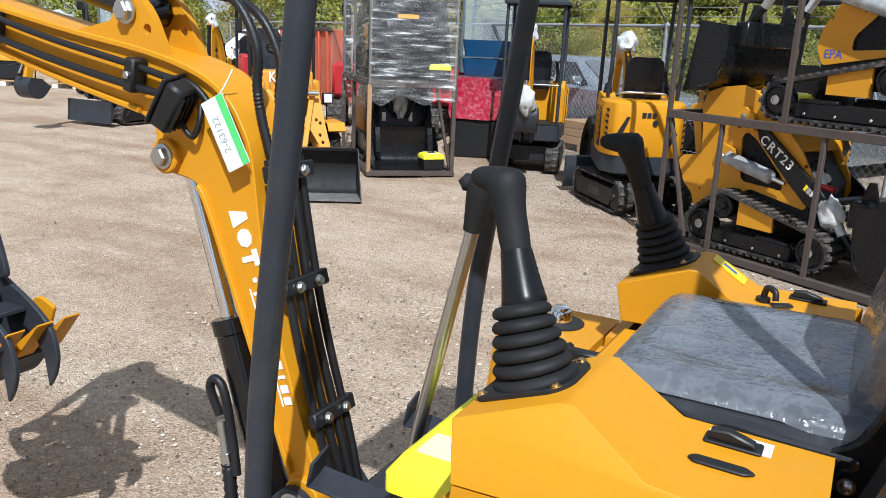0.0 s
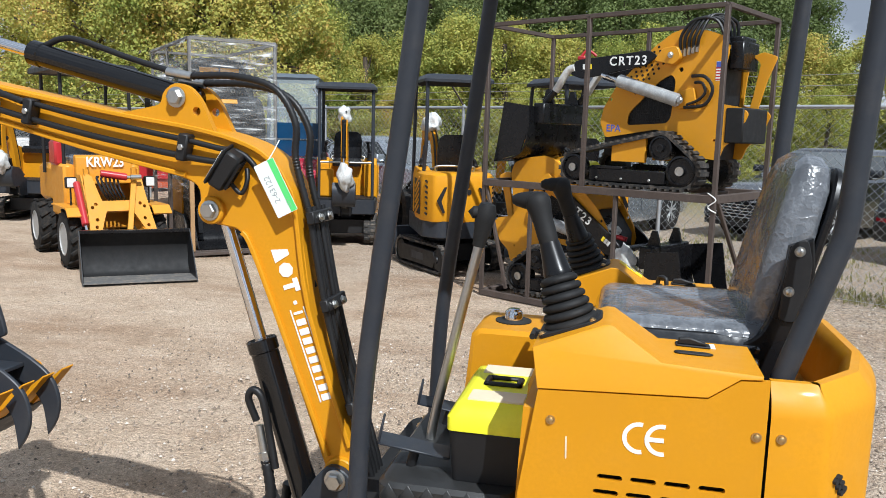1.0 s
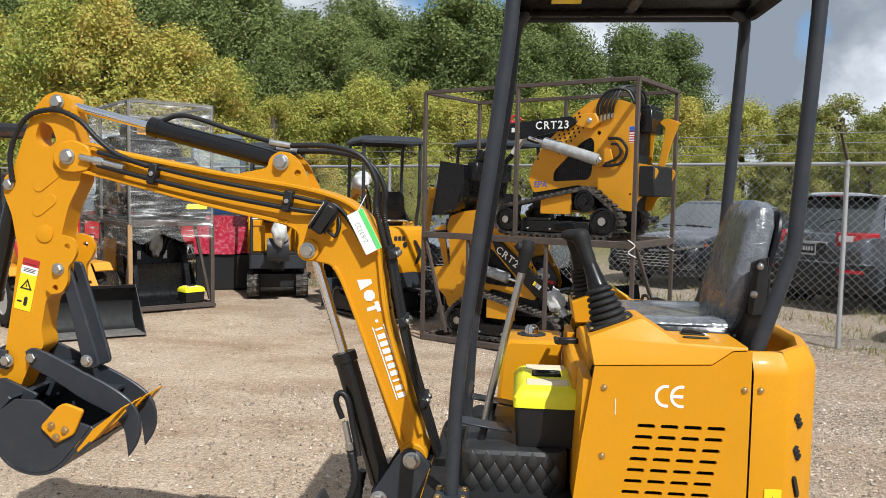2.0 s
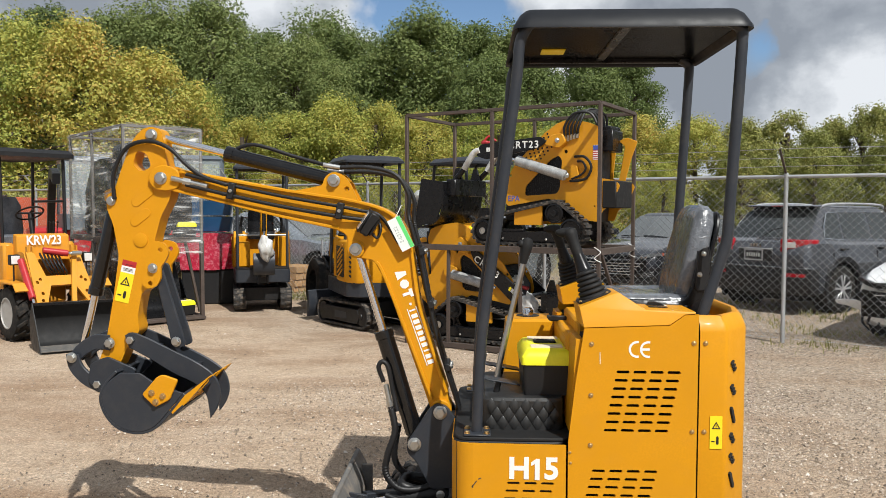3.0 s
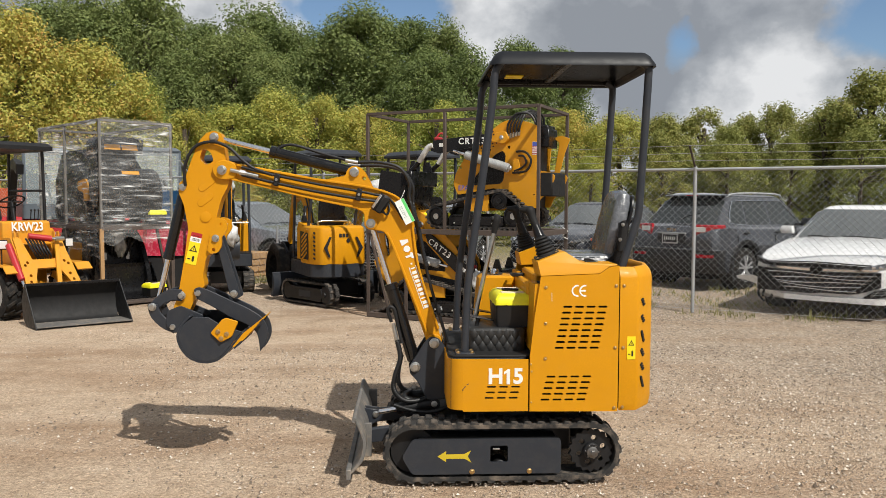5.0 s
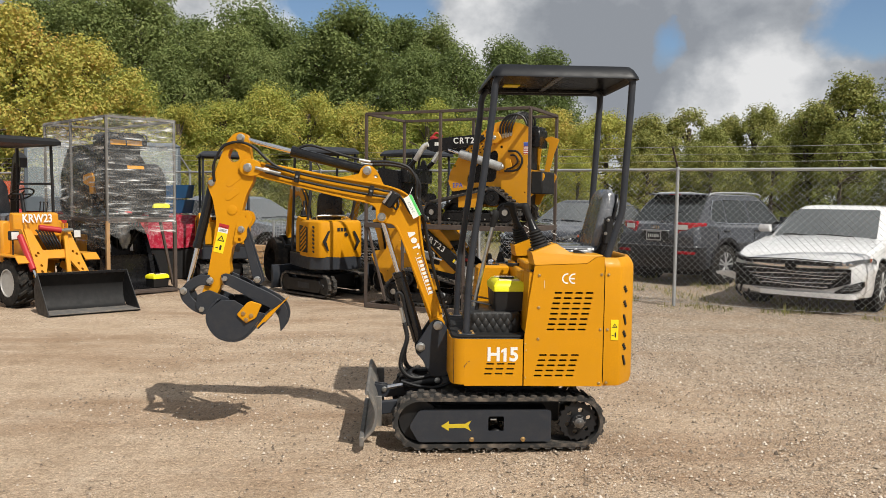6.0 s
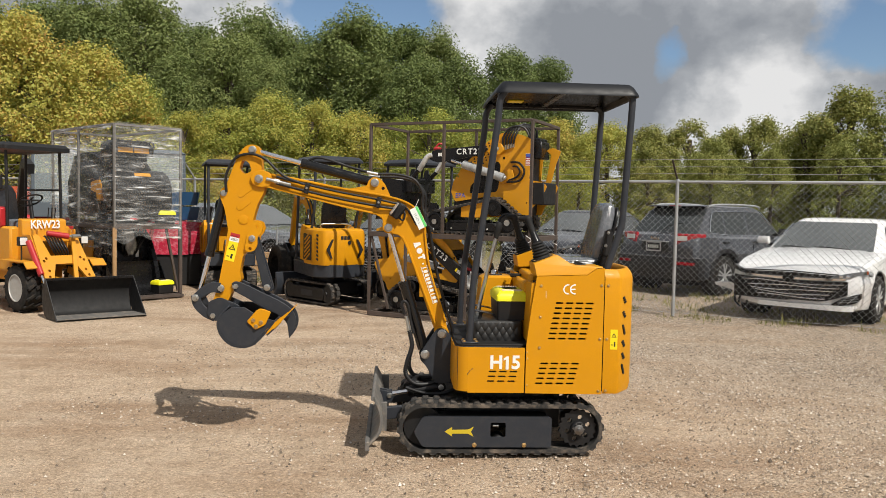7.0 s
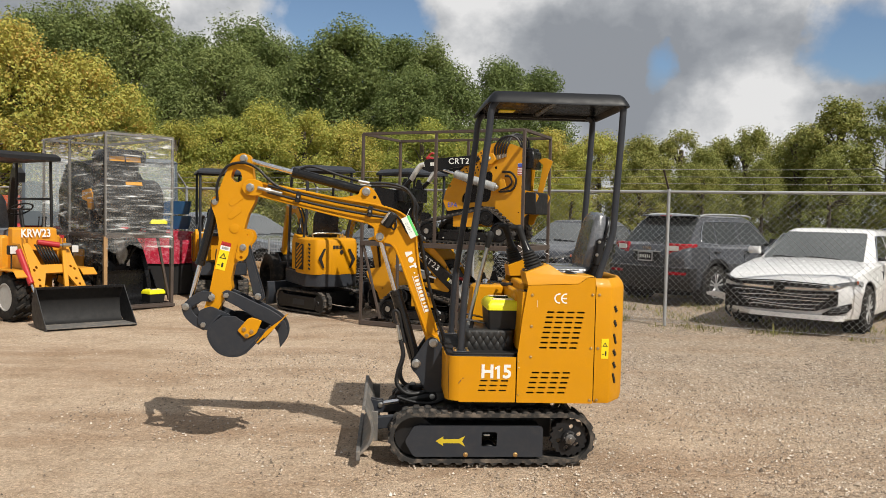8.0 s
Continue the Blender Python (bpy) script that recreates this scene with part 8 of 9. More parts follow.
cab_machine(heading(-8.47, 11.41, 0.55, -0.83))
cab_machine(heading(-6.2, 11.3, 0.3, -0.95))
cab_machine(heading(-17.0, 12.6, 0.7, -0.7), "yellow cabbed excavator far across the yard", YELLOW_FAR)


def dumpster(m):
    d = shell("dumpster", "faded orange steel dumpster by the fence", "dumpster", m)
    part("wall", join(box(-1.6, 1.6, -0.9, -0.85, 0.12, 1.75, 0.01), box(-1.6, 1.6, 0.85, 0.9, 0.12, 1.75, 0.01), box(-1.6, -1.55, -0.85, 0.85, 0.12, 1.75, 0.01), box(1.55, 1.6, -0.85, 0.85, 0.12, 1.75, 0.01), box(-1.6, 1.6, -0.9, 0.9, 0.08, 0.13, 0.01)), ORANGE, d, "orange ribbed wall")
    for k in range(7):
        part("rib", box(-1.5 + k * 0.5 - 0.05, -1.5 + k * 0.5 + 0.05, -0.97, -0.9, 0.12, 1.70, 0.012), ORANGE, d)
    part("rim", box(-1.64, 1.64, -0.96, -0.85, 1.70, 1.80, 0.015), RUST, d)
    part("skid", box(-1.5, 1.5, -0.6, -0.5, 0.0, 0.09, 0.01), RUST, d)
    part("skid", box(-1.5, 1.5, 0.5, 0.6, 0.0, 0.09, 0.01), RUST, d)


dumpster(pose(-12.3, 15.6, 0, 0, 0, -30))

lum = shell("lumber_stack", "stack of pale lumber beams on the ground", "lumber", pose(-4.15, 11.2, 0, 0, 0, -30))
for k in range(3):
    for j in range(3):
        part("beam", box(-0.32 + 0.02 * j, 0.28 + 0.02 * k, -0.30 + j * 0.20, -0.11 + j * 0.20, 0.10 + k * 0.125, 0.22 + k * 0.125, 0.008), WOOD, lum)
for k in (-0.22, 0.20):
    part("bearer", box(k - 0.05, k + 0.05, -0.3, 0.3, 0.0, 0.10, 0.006), WOOD, lum)

for k in range(5):
    ty = shell("loose_tyre", "worn black tyre stacked on the dirt", "tyre", pose(-2.80 + 0.03 * (k % 2), 9.05, 0.105 + 0.205 * k) if k < 3 else pose(-3.22 + 0.22 * (k - 3), 8.70 + 0.10 * (k - 3), 0.383, 86, 0, -62), "tyre stack")
    part("carcass", lathe([(0.20, -0.09), (0.30, -0.105), (0.37, -0.085), (0.385, -0.05), (0.385, 0.05), (0.37, 0.085), (0.30, 0.105), (0.20, 0.09), (0.215, 0.0), (0.20, -0.09)], (0, 0, 0), (0, 0, 1), 32, close=False), TREAD, ty)


def wire_basket(m):
    b = shell("wire_basket", "galvanised wire mesh pallet basket", "basket", m)
    w, d, h = 1.0, 0.8, 0.85
    for x, y in ((0, 0), (w, 0), (0, d), (w, d)):
        part("post", rod((x, y, 0), (x, y, h + 0.1), 0.022, 8), GALV, b)
    bars = []
    for k in range(15):
        bars.append(box(k * w / 14 - 0.004, k * w / 14 + 0.004, -0.004, 0.004, 0.1, h + 0.1, 0))
        bars.append(box(k * w / 14 - 0.004, k * w / 14 + 0.004, d - 0.004, d + 0.004, 0.1, h + 0.1, 0))
    for k in range(14):
        z = 0.1 + k * h / 13
        bars.append(box(0, w, -0.008, -0.002, z - 0.004, z + 0.004, 0))
        bars.append(box(0, w, d - 0.008, d - 0.002, z - 0.004, z + 0.004, 0))
        bars.append(box(-0.004, 0.004, 0, d, z - 0.004, z + 0.004, 0))
        bars.append(box(w - 0.004, w + 0.004, 0, d, z - 0.004, z + 0.004, 0))
    part("wire_mesh", join(*bars), GALV, b, "bright wire grid")
    part("goods", box(0.15, 0.85, 0.12, 0.68, 0.12, h * 0.6, 0.02), SATIN, b, "dark goods inside")


wire_basket(pose(-3.60, 11.0, 0, 0, 0, -30))


def pallet_plant(m):
    """Small engine-driven plant with a tubular guard on a pale pallet."""
    t = shell("pallet_engine", "small black engine with yellow cap on a pallet", "machine", m, "pallet engines")
    pl = part("pallet", join(*[box(-0.6, 0.6, -0.5 + 0.2 * k, -0.38 + 0.2 * k, 0.11, 0.14, 0.003) for k in range(6)]), WOOD, t, "pale wooden pallet")
    for x in (-0.5, 0.0, 0.5):
        part("pallet_block", box(x - 0.07, x + 0.07, -0.5, 0.6, 0.0, 0.11, 0.004), PAPER, pl)
    part("engine", box(-0.35, 0.40, -0.28, 0.30, 0.14, 0.58, 0.05), SATIN, t, "black engine block")
    part("cap", loft([rrect(-0.26, 0.26, -0.22, 0.22, 0.62, 0.05), rrect(-0.25, 0.25, -0.21, 0.21, 0.74, 0.05), rrect(-0.20, 0.20, -0.17, 0.17, 0.80, 0.05)]), YELLOW_FAR, t, "yellow fuel tank")
    for y in (-0.32, 0.34):
        part("guard_rail", tube([(-0.45, y, 0.14), (-0.46, y, 0.50), (-0.38, y, 0.60), (0.40, y, 0.60), (0.50, y, 0.50), (0.48, y, 0.14)], 0.018, 8), BLACK, t)


pallet_plant(pose(-20.1, 11.9, 0, 0, 0, 35))
pallet_plant(pose(-18.5, 12.8, 0, 0, 0, 35))

# couplers and bags at the lowered arm's tip
arm_tip = Matrix.Translation((1.78, 0, 1.07)) @ Matrix.Rotation(radians(-33), 4, "Y") @ Vector((0.80 - 1.78, 0.78, 1.03 - 1.07))
part("bag", wrapped_lump(arm_tip + Vector((-0.10, 0.03, -0.06)), 0.075, (1.1, 0.8, 1.6), 11), BAG, lower, "white plastic bag", smooth=85)
part("bag", wrapped_lump(arm_tip + Vector((0.16, -0.10, 0.16)), 0.085, (1.3, 1.0, 0.8), 12), BAG, lower, "white plastic bag", smooth=85)
part("red_coupler", join(rod(arm_tip + Vector((-0.02, -0.08, 0.10)), arm_tip + Vector((0.07, -0.05, 0.12)), 0.022, 10), rod(arm_tip + Vector((-0.01, -0.14, 0.09)), arm_tip + Vector((0.08, -0.12, 0.11)), 0.022, 10)), RED, lower, "red hose couplers")
for k in range(4):
    part("hose", tube([arm_tip + Vector((0.07, -0.06 - 0.04 * k, 0.11)), arm_tip + Vector((0.18, -0.05 - 0.04 * k, 0.22 + 0.02 * k)), arm_tip + Vector((0.30, -0.03 - 0.05 * k, 0.18)), arm_tip + Vector((0.36, -0.1, 0.05))], 0.013, 8), HOSE, lower, "black hydraulic hose")

# ---- vehicles beyond the fence ----


def road_wheel(parent, c, s, r=0.335, w=0.21, rim=SILVER_RIM):
    c = Vector(c)
    ax = Vector((0, s, 0))
    ty = part("wheel", lathe([(r * 0.62, -w / 2), (r * 0.90, -w / 2), (r, -w * 0.36), (r, w * 0.36), (r * 0.90, w / 2), (r * 0.64, w / 2), (r * 0.60, w * 0.36)], c, ax, 28, close=False), TREAD, parent, "black road tyre")
    part("rim", lathe([(r * 0.63, 0), (r * 0.60, 0.01), (r * 0.56, -0.03), (r * 0.1, -0.05), (0, -0.05)], c + ax * (w * 0.44), ax, 24), SATIN, ty)
    part("rim_lip", lathe([(r * 0.64, 0), (r * 0.645, 0.012), (r * 0.60, 0.012), (r * 0.585, -0.01)], c + ax * (w * 0.42), ax, 28, close=False), rim, ty, "silver rim lip")
    part("hub", lathe([(0.055, -0.02), (0.055, 0.012), (0.03, 0.018), (0, 0.018)], c + ax * (w * 0.40), ax, 16), rim, ty)
    for k in range(10):
        a = (k // 2) * 2 * math.pi / 5 + 0.3 + (0.21 if k % 2 else -0.21)
        spoke = turned(prism([(0.03, -0.012), (r * 0.61, -0.017), (r * 0.61, 0.017), (0.03, 0.012)], 0, 0.016, "z", r=0.004), Matrix.Translation(c + ax * (w * 0.40)) @ frame_at(ax) @ Matrix.Rotation(a, 4, "Z"))
        part("spoke", spoke, rim, ty, "silver alloy spoke")
    return ty


def carve(bm, cutters):
    """Cuts closed shapes out of a closed shape."""
    obs = []
    for b in (bm, join(*cutters)):
        me = bpy.data.meshes.new("cut")
        b.to_mesh(me)
        b.free()
        obs.append(bpy.data.objects.new("cut", me))
        scene.collection.objects.link(obs[-1])
    mod = obs[0].modifiers.new("cut", "BOOLEAN")
    mod.operation, mod.object, mod.solver = "DIFFERENCE", obs[1], "EXACT"
    bpy.context.view_layer.update()
    done = bpy.data.meshes.new_from_object(obs[0].evaluated_get(bpy.context.evaluated_depsgraph_get()))
    out = bmesh.new()
    out.from_mesh(done)
    for o in obs:
        me = o.data
        bpy.data.objects.remove(o), bpy.data.meshes.remove(me)
    bpy.data.meshes.remove(done)
    return out


def car(name, m, label, paint, st, belt_z, roof_z, glass, axles, r, panes, top=0.70, clad=None, rim=SILVER_RIM):
    """Road car, nose towards -x, origin on the ground at mid-length. st: stations (x, half width, sill, shoulder) from nose to tail;
    glass: x of windscreen foot, roof front, roof rear, rear glass foot; panes: side window outlines in x and the share of the glass height."""
    c = shell(name, label, "car", m)
    w = max(q[1] for q in st)
    rings = []
    for x, hw, z0, z1 in st:
        mid = z0 + (z1 - z0) * 0.62
        half = [(0, z0), (hw * 0.80, z0), (hw * 0.95, z0 + 0.05), (hw * 0.985, z0 + 0.16), (hw * 0.985, mid - 0.10), (hw, mid), (hw * 0.985, mid + 0.05), (hw * 0.955, z1 - 0.05), (hw * 0.90, z1 - 0.005), (hw * 0.60, z1 + 0.025), (0, z1 + 0.04)]
        rings.append([(x, y, z) for y, z in half] + [(x, -y, z) for y, z in half[-2:0:-1]])
    arch = r + 0.055
    cuts = [rod((x, s * (w - 0.30), r + 0.015), (x, s * (w + 0.2), r + 0.015), arch, 36) for x in axles for s in (-1, 1)]
    body = part("body", carve(loft(rings), cuts), paint, c, "glossy painted body", smooth=28)
    g0, g1, g2, g3 = glass
    zb, zt, yb, yt = belt_z - 0.04, roof_z - 0.05, w * 0.90, w * top
    foot = lambda x0, x1, hw, z: [(x, y, z) for x, y in round_poly([(x0, -hw * 0.86), (x0 + 0.20, -hw), (x1 - 0.14, -hw), (x1, -hw * 0.88), (x1, hw * 0.88), (x1 - 0.14, hw), (x0 + 0.20, hw), (x0, hw * 0.86)], 0.06, 3)]
    part("roof", loft([foot(g0, g3, yb, zb), foot(g1, g2, yt, zt), foot(g1 + 0.06, g2 - 0.05, yt - 0.05, roof_z - 0.015), foot(g1 + 0.25, g2 - 0.2, yt - 0.16, roof_z + 0.004), foot(g1 + 0.5, g2 - 0.5, yt * 0.4, roof_z + 0.012)]), paint, c, "painted roof and pillars", smooth=30)

    def sheet(pts, out, thick=0.012):
        out = Vector(out).normalized()
        return loft([[tuple(Vector(p) - out * thick) for p in pts], [tuple(Vector(p) + out * 0.004) for p in pts]])
    for s in (-1, 1):
        side_at = lambda x, f: (x, s * (yb + (yt - yb) * f), zb + (zt - zb) * f)
        for poly in panes:
            pts = [side_at(x, f) for x, f in round_poly(poly, 0.03, 3)]
            part("side_window", sheet(pts, (0, s * (zt - zb), yb - yt)), CAR_GLASS, c, "dark side window")
        edge = [side_at(panes[0][0][0], panes[0][0][1])] + [side_at(q[1][0], q[1][1]) for q in panes]
        part("window_trim", tube([Vector(p) + Vector((0, s * 0.010, -0.012)) for p in edge], 0.009, 6, smooth=False), CHROME, c, "bright window trim")
        edge = [side_at(panes[0][0][0], panes[0][0][1])] + [side_at(x, f) for q in panes for x, f in q[:1:-1]] + [side_at(panes[-1][1][0], panes[-1][1][1])]
        part("window_trim", tube([Vector(p) + Vector((0, s * 0.010, 0.010)) for p in edge], 0.008, 6, smooth=False), CHROME, c, "bright window trim")
        for x in panes[0][1][0] + 0.02, panes[-1][1][0] - 0.25:
            part("door_handle", box(x - 0.20, x - 0.04, *sorted((s * w * 0.955, s * (w + 0.012))), belt_z - 0.13, belt_z - 0.10, 0.006), SATIN, c)
        for x in (panes[0][0][0] + 0.02, panes[0][1][0] + 0.02, panes[-1][1][0] - 0.10):
            part("door_seam", box(x, x + 0.007, *sorted((s * w * 0.93, s * w * 0.988)), 0.40, belt_z - 0.16, 0), SATIN, c)
        xm = panes[0][0][0] + 0.12
        mir = part("mirror", loft([rrect(xm - 0.05, xm + 0.05, *sorted((s * (w - 0.02), s * (w + 0.17))), belt_z + 0.02, 0.03, 3), rrect(xm - 0.07, xm + 0.05, *sorted((s * (w - 0.01), s * (w + 0.19))), belt_z + 0.07, 0.03, 3), rrect(xm - 0.05, xm + 0.05, *sorted((s * w, s * (w + 0.17))), belt_z + 0.14, 0.03, 3)]), paint, c, "door mirror")
        part("mirror_arm", box(xm - 0.02, xm + 0.03, *sorted((s * w * 0.86, s * (w + 0.02))), belt_z - 0.01, belt_z + 0.04, 0.006), SATIN, mir)
        for x in axles:
            part("wheel_liner", lathe([(arch - 0.004, 0.0), (arch - 0.004, 0.27), (arch - 0.016, 0.27), (arch - 0.016, 0.012), (0, 0.012)], (x, s * (w - 0.296), r + 0.015), (0, s, 0), 30, close=False), DARK, c, "dark wheel arch liner")
            if clad:
                half = [(x + (arch + k) * math.cos(q), r + 0.015 + (arch + k) * math.sin(q)) for k, fan in ((0.075, range(-3, 22)), (0.001, range(21, -4, -1))) for q in [math.pi * i / 18 for i in fan]]
                part("arch_cladding", prism(half, *sorted((s * (w - 0.05), s * (w + 0.012))), "y", r=0.003), clad, c, "black plastic wheel arch trim")
            road_wheel(c, (x, s * (w - 0.115), r), s, r, rim=rim)
        if clad:
            part("sill_cladding", box(axles[0] + arch + 0.03, axles[1] - arch - 0.03, *sorted((s * (w - 0.04), s * (w + 0.012))), 0.20, 0.44, 0.02), clad, c, "black plastic sill cladding")

    def across(xa, xb, lo, hi, nm, lab):
        pts = [(xa + (xb - xa) * f, y, zb + (zt - zb) * f) for y, f in round_poly([(-(yb + (yt - yb) * lo) * 0.87, lo), ((yb + (yt - yb) * lo) * 0.87, lo), ((yb + (yt - yb) * hi) * 0.90, hi), (-(yb + (yt - yb) * hi) * 0.90, hi)], 0.05, 3)]
        d = 1 if xa > 0 else -1
        # front screens take the glass with sky reflection put into its colour
        part(nm, sheet(pts, (d * (zt - zb), 0, abs(xb - xa))), CAR_GLASS if xa > 0 else SCREEN_GLASS, c, lab)
    across(g0, g1, 0.05, 0.97, "windscreen", "wide windscreen, sky reflection in its grey")
    across(g3, g2, 0.14, 0.93, "rear_window", "dark rear window")
    part("wiper", tube([(g0 + (g1 - g0) * f - 0.012, y, zb + (zt - zb) * f + 0.012) for y, f in ((-0.42, 0.06), (-0.05, 0.11), (0.10, 0.10))], 0.009, 6, smooth=False), SATIN, c, "black wiper")
    part("wiper", tube([(g0 + (g1 - g0) * f - 0.012, y, zb + (zt - zb) * f + 0.012) for y, f in ((0.10, 0.05), (0.45, 0.10), (0.58, 0.08))], 0.009, 6, smooth=False), SATIN, c, "black wiper")
    part("underside", box(st[0][0] + 0.35, st[-1][0] - 0.35, -w * 0.62, w * 0.62, 0.17, 0.26, 0.02), DARK, c)
    return c


def plate_bars(parent, m, w=0.31, h=0.16):
    pl = part("number_plate", slab(w, h, 0.008, m, 0.008), SATIN, parent, "dark plate with pale bars")
    part("bar", turned(join(*[prism([(-w * 0.40 + k * w * 0.135, -0.03), (-w * 0.40 + k * w * 0.135 + w * 0.085, -0.03), (-w * 0.40 + k * w * 0.135 + w * 0.085, 0.03), (-w * 0.40 + k * w * 0.135, 0.03)], 0.008, 0.0095, "z") for k in range(6)]), m), PAPER, pl)
    part("plate_frame", turned(plate([(-w / 2 - 0.01, -h / 2 - 0.01), (w / 2 + 0.01, -h / 2 - 0.01), (w / 2 + 0.01, h / 2 + 0.01), (-w / 2 - 0.01, h / 2 + 0.01)], [[(-w / 2 + 0.008, -h / 2 + 0.012), (w / 2 - 0.008, -h / 2 + 0.012), (w / 2 - 0.008, h / 2 - 0.012), (-w / 2 + 0.008, h / 2 - 0.012)]], 0.006, 0.012, "z"), m), SILVER_RIM, pl)


REAR = lambda x, y, z, tilt=0: Matrix.Translation((x, y, z)) @ Matrix.Rotation(radians(90), 4, "Z") @ Matrix.Rotation(radians(90 - tilt), 4, "X")
FRONT = lambda x, y, z, tilt=0: Matrix.Translation((x, y, z)) @ Matrix.Rotation(radians(-90), 4, "Z") @ Matrix.Rotation(radians(90 - tilt), 4, "X")


REAR = lambda x, y, z, tilt=0: Matrix.Translation((x, y, z)) @ Matrix.Rotation(radians(90), 4, "Z") @ Matrix.Rotation(radians(90 - tilt), 4, "X")
FRONT = lambda x, y, z, tilt=0: Matrix.Translation((x, y, z)) @ Matrix.Rotation(radians(-90), 4, "Z") @ Matrix.Rotation(radians(90 - tilt), 4, "X")

SUV_BODY = [(-2.31, 0.62, 0.40, 0.78), (-2.24, 0.78, 0.30, 0.88), (-2.05, 0.90, 0.25, 0.95), (-1.5, 0.935, 0.22, 1.0), (-0.95, 0.94, 0.21, 1.06), (0.0, 0.94, 0.21, 1.08), (1.2, 0.94, 0.22, 1.10), (1.85, 0.935, 0.26, 1.13), (2.08, 0.90, 0.30, 1.11), (2.18, 0.86, 0.34, 1.06), (2.23, 0.82, 0.38, 0.98), (2.25, 0.76, 0.44, 0.86)]
SUV_PANES = [[(-0.62, 0.10), (0.38, 0.11), (0.38, 0.88), (-0.12, 0.88)], [(0.45, 0.11), (1.18, 0.13), (1.14, 0.88), (0.45, 0.88)], [(1.24, 0.13), (1.72, 0.20), (1.66, 0.50), (1.50, 0.86), (1.20, 0.88)]]
SEDAN_BODY = [(-2.45, 0.55, 0.30, 0.64), (-2.40, 0.74, 0.24, 0.70), (-2.28, 0.86, 0.20, 0.76), (-2.0, 0.91, 0.18, 0.84), (-1.5, 0.925, 0.17, 0.91), (-1.05, 0.93, 0.17, 0.97), (0.0, 0.93, 0.17, 0.99), (1.3, 0.93, 0.18, 1.01), (1.95, 0.91, 0.22, 1.03), (2.30, 0.84, 0.28, 1.0), (2.42, 0.72, 0.34, 0.88)]
SEDAN_PANES = [[(-0.72, 0.10), (0.18, 0.11), (0.18, 0.86), (-0.22, 0.86)], [(0.25, 0.11), (1.05, 0.14), (0.95, 0.84), (0.25, 0.86)], [(1.11, 0.15), (1.42, 0.22), (1.12, 0.70)]]
SEDAN_GLASS = (-1.10, -0.28, 0.95, 1.85)


def tail_lamps(c, x0, w, z, parts, tall=0.13):
    """Wrap-round rear lamps: red outer lens, clear inner strip."""
    for s in (-1, 1):
        line = [(x0 + 0.010, w * 0.50), (x0 - 0.012, w * 0.74), (x0 - 0.06, w * 0.90), (x0 - 0.17, w * 0.985), (x0 - 0.30, w * 1.01), (x0 - 0.30, w * 0.90), (x0 - 0.10, w * 0.80), (x0 - 0.06, w * 0.50)]
        tl = part("tail_lamp", prism([(x, s * y) for x, y in line], z - tall / 2, z + tall / 2, "z", r=0.014), TAIL, c, "red wrap-round tail lamp")
        if parts:
            part("reverse_lens", prism([(x, s * y) for x, y in ((x0 + 0.016, w * 0.55), (x0 - 0.004, w * 0.74), (x0 - 0.012, w * 0.78), (x0 - 0.05, w * 0.76), (x0 - 0.03, w * 0.55))], z - 0.03, z + 0.055, "z", r=0.004), GLOW, tl, "clear lens strip")


suv = car("sport_utility_car", heading(5.19, 10.09, 0.818, 0.576) @ Matrix.Scale(0.96, 4), "dark grey sport utility car parked behind the fence", DARK_CAR, SUV_BODY, 1.10, 1.66, (-0.98, -0.28, 1.52, 2.06), (-1.36, 1.36), 0.365, SUV_PANES, 0.70, SATIN)
tail_lamps(suv, 2.235, 0.86, 1.040, True, 0.20)
part("rear_bumper", loft([[(2.02 + a * f, y * f2, z) for a, y in ((0, -0.93), (0.16, -0.90), (0.25, -0.74), (0.285, 0.0), (0.25, 0.74), (0.16, 0.90), (0, 0.93))] for z, f, f2 in ((0.30, 0.80, 0.98), (0.34, 0.95, 1.0), (0.50, 1.0, 1.005), (0.66, 1.02, 1.005), (0.70, 0.92, 0.99))]), SATIN, suv, "black plastic rear bumper")
part("bumper_trim", tube([(2.12, -0.915, 0.705), (2.27, -0.76, 0.705), (2.305, 0.0, 0.705), (2.27, 0.76, 0.705), (2.12, 0.915, 0.705)], 0.016, 8), DARK_CAR, suv, "painted bumper lip")
for s in (-1, 1):
    part("reflector", prism([(x, s * y) for x, y in ((2.315, 0.52), (2.298, 0.70), (2.22, 0.84), (2.20, 0.82), (2.26, 0.68), (2.28, 0.52))], 0.575, 0.630, "z", r=0.004), TAIL, suv, "red bumper reflector")
    rail = part("roof_rail", tube([(-0.30, s * 0.60, 1.620), (-0.16, s * 0.61, 1.672), (0.6, s * 0.61, 1.690), (1.30, s * 0.60, 1.674), (1.50, s * 0.58, 1.620)], 0.020, 8), SILVER_RIM, suv, "silver roof rail")
part("spoiler", loft([rrect(1.42, 1.66, -0.60, 0.60, 1.630, 0.05), rrect(1.42, 1.68, -0.61, 0.61, 1.650, 0.05), rrect(1.42, 1.60, -0.58, 0.58, 1.668, 0.05)]), DARK_CAR, suv, "painted roof spoiler")
part("brake_light", box(1.674, 1.684, -0.13, 0.13, 1.640, 1.656, 0.002), TAIL, suv, "high red brake light")
part("plate_recess", box(2.235, 2.262, -0.30, 0.30, 0.80, 0.975, 0.01), SATIN, suv, "dark plate recess")
part("hatch_trim", box(2.24, 2.268, -0.30, 0.30, 0.975, 0.992, 0.004), SILVER_RIM, suv, "bright hatch trim")
plate_bars(suv, REAR(2.264, -0.02, 0.885))
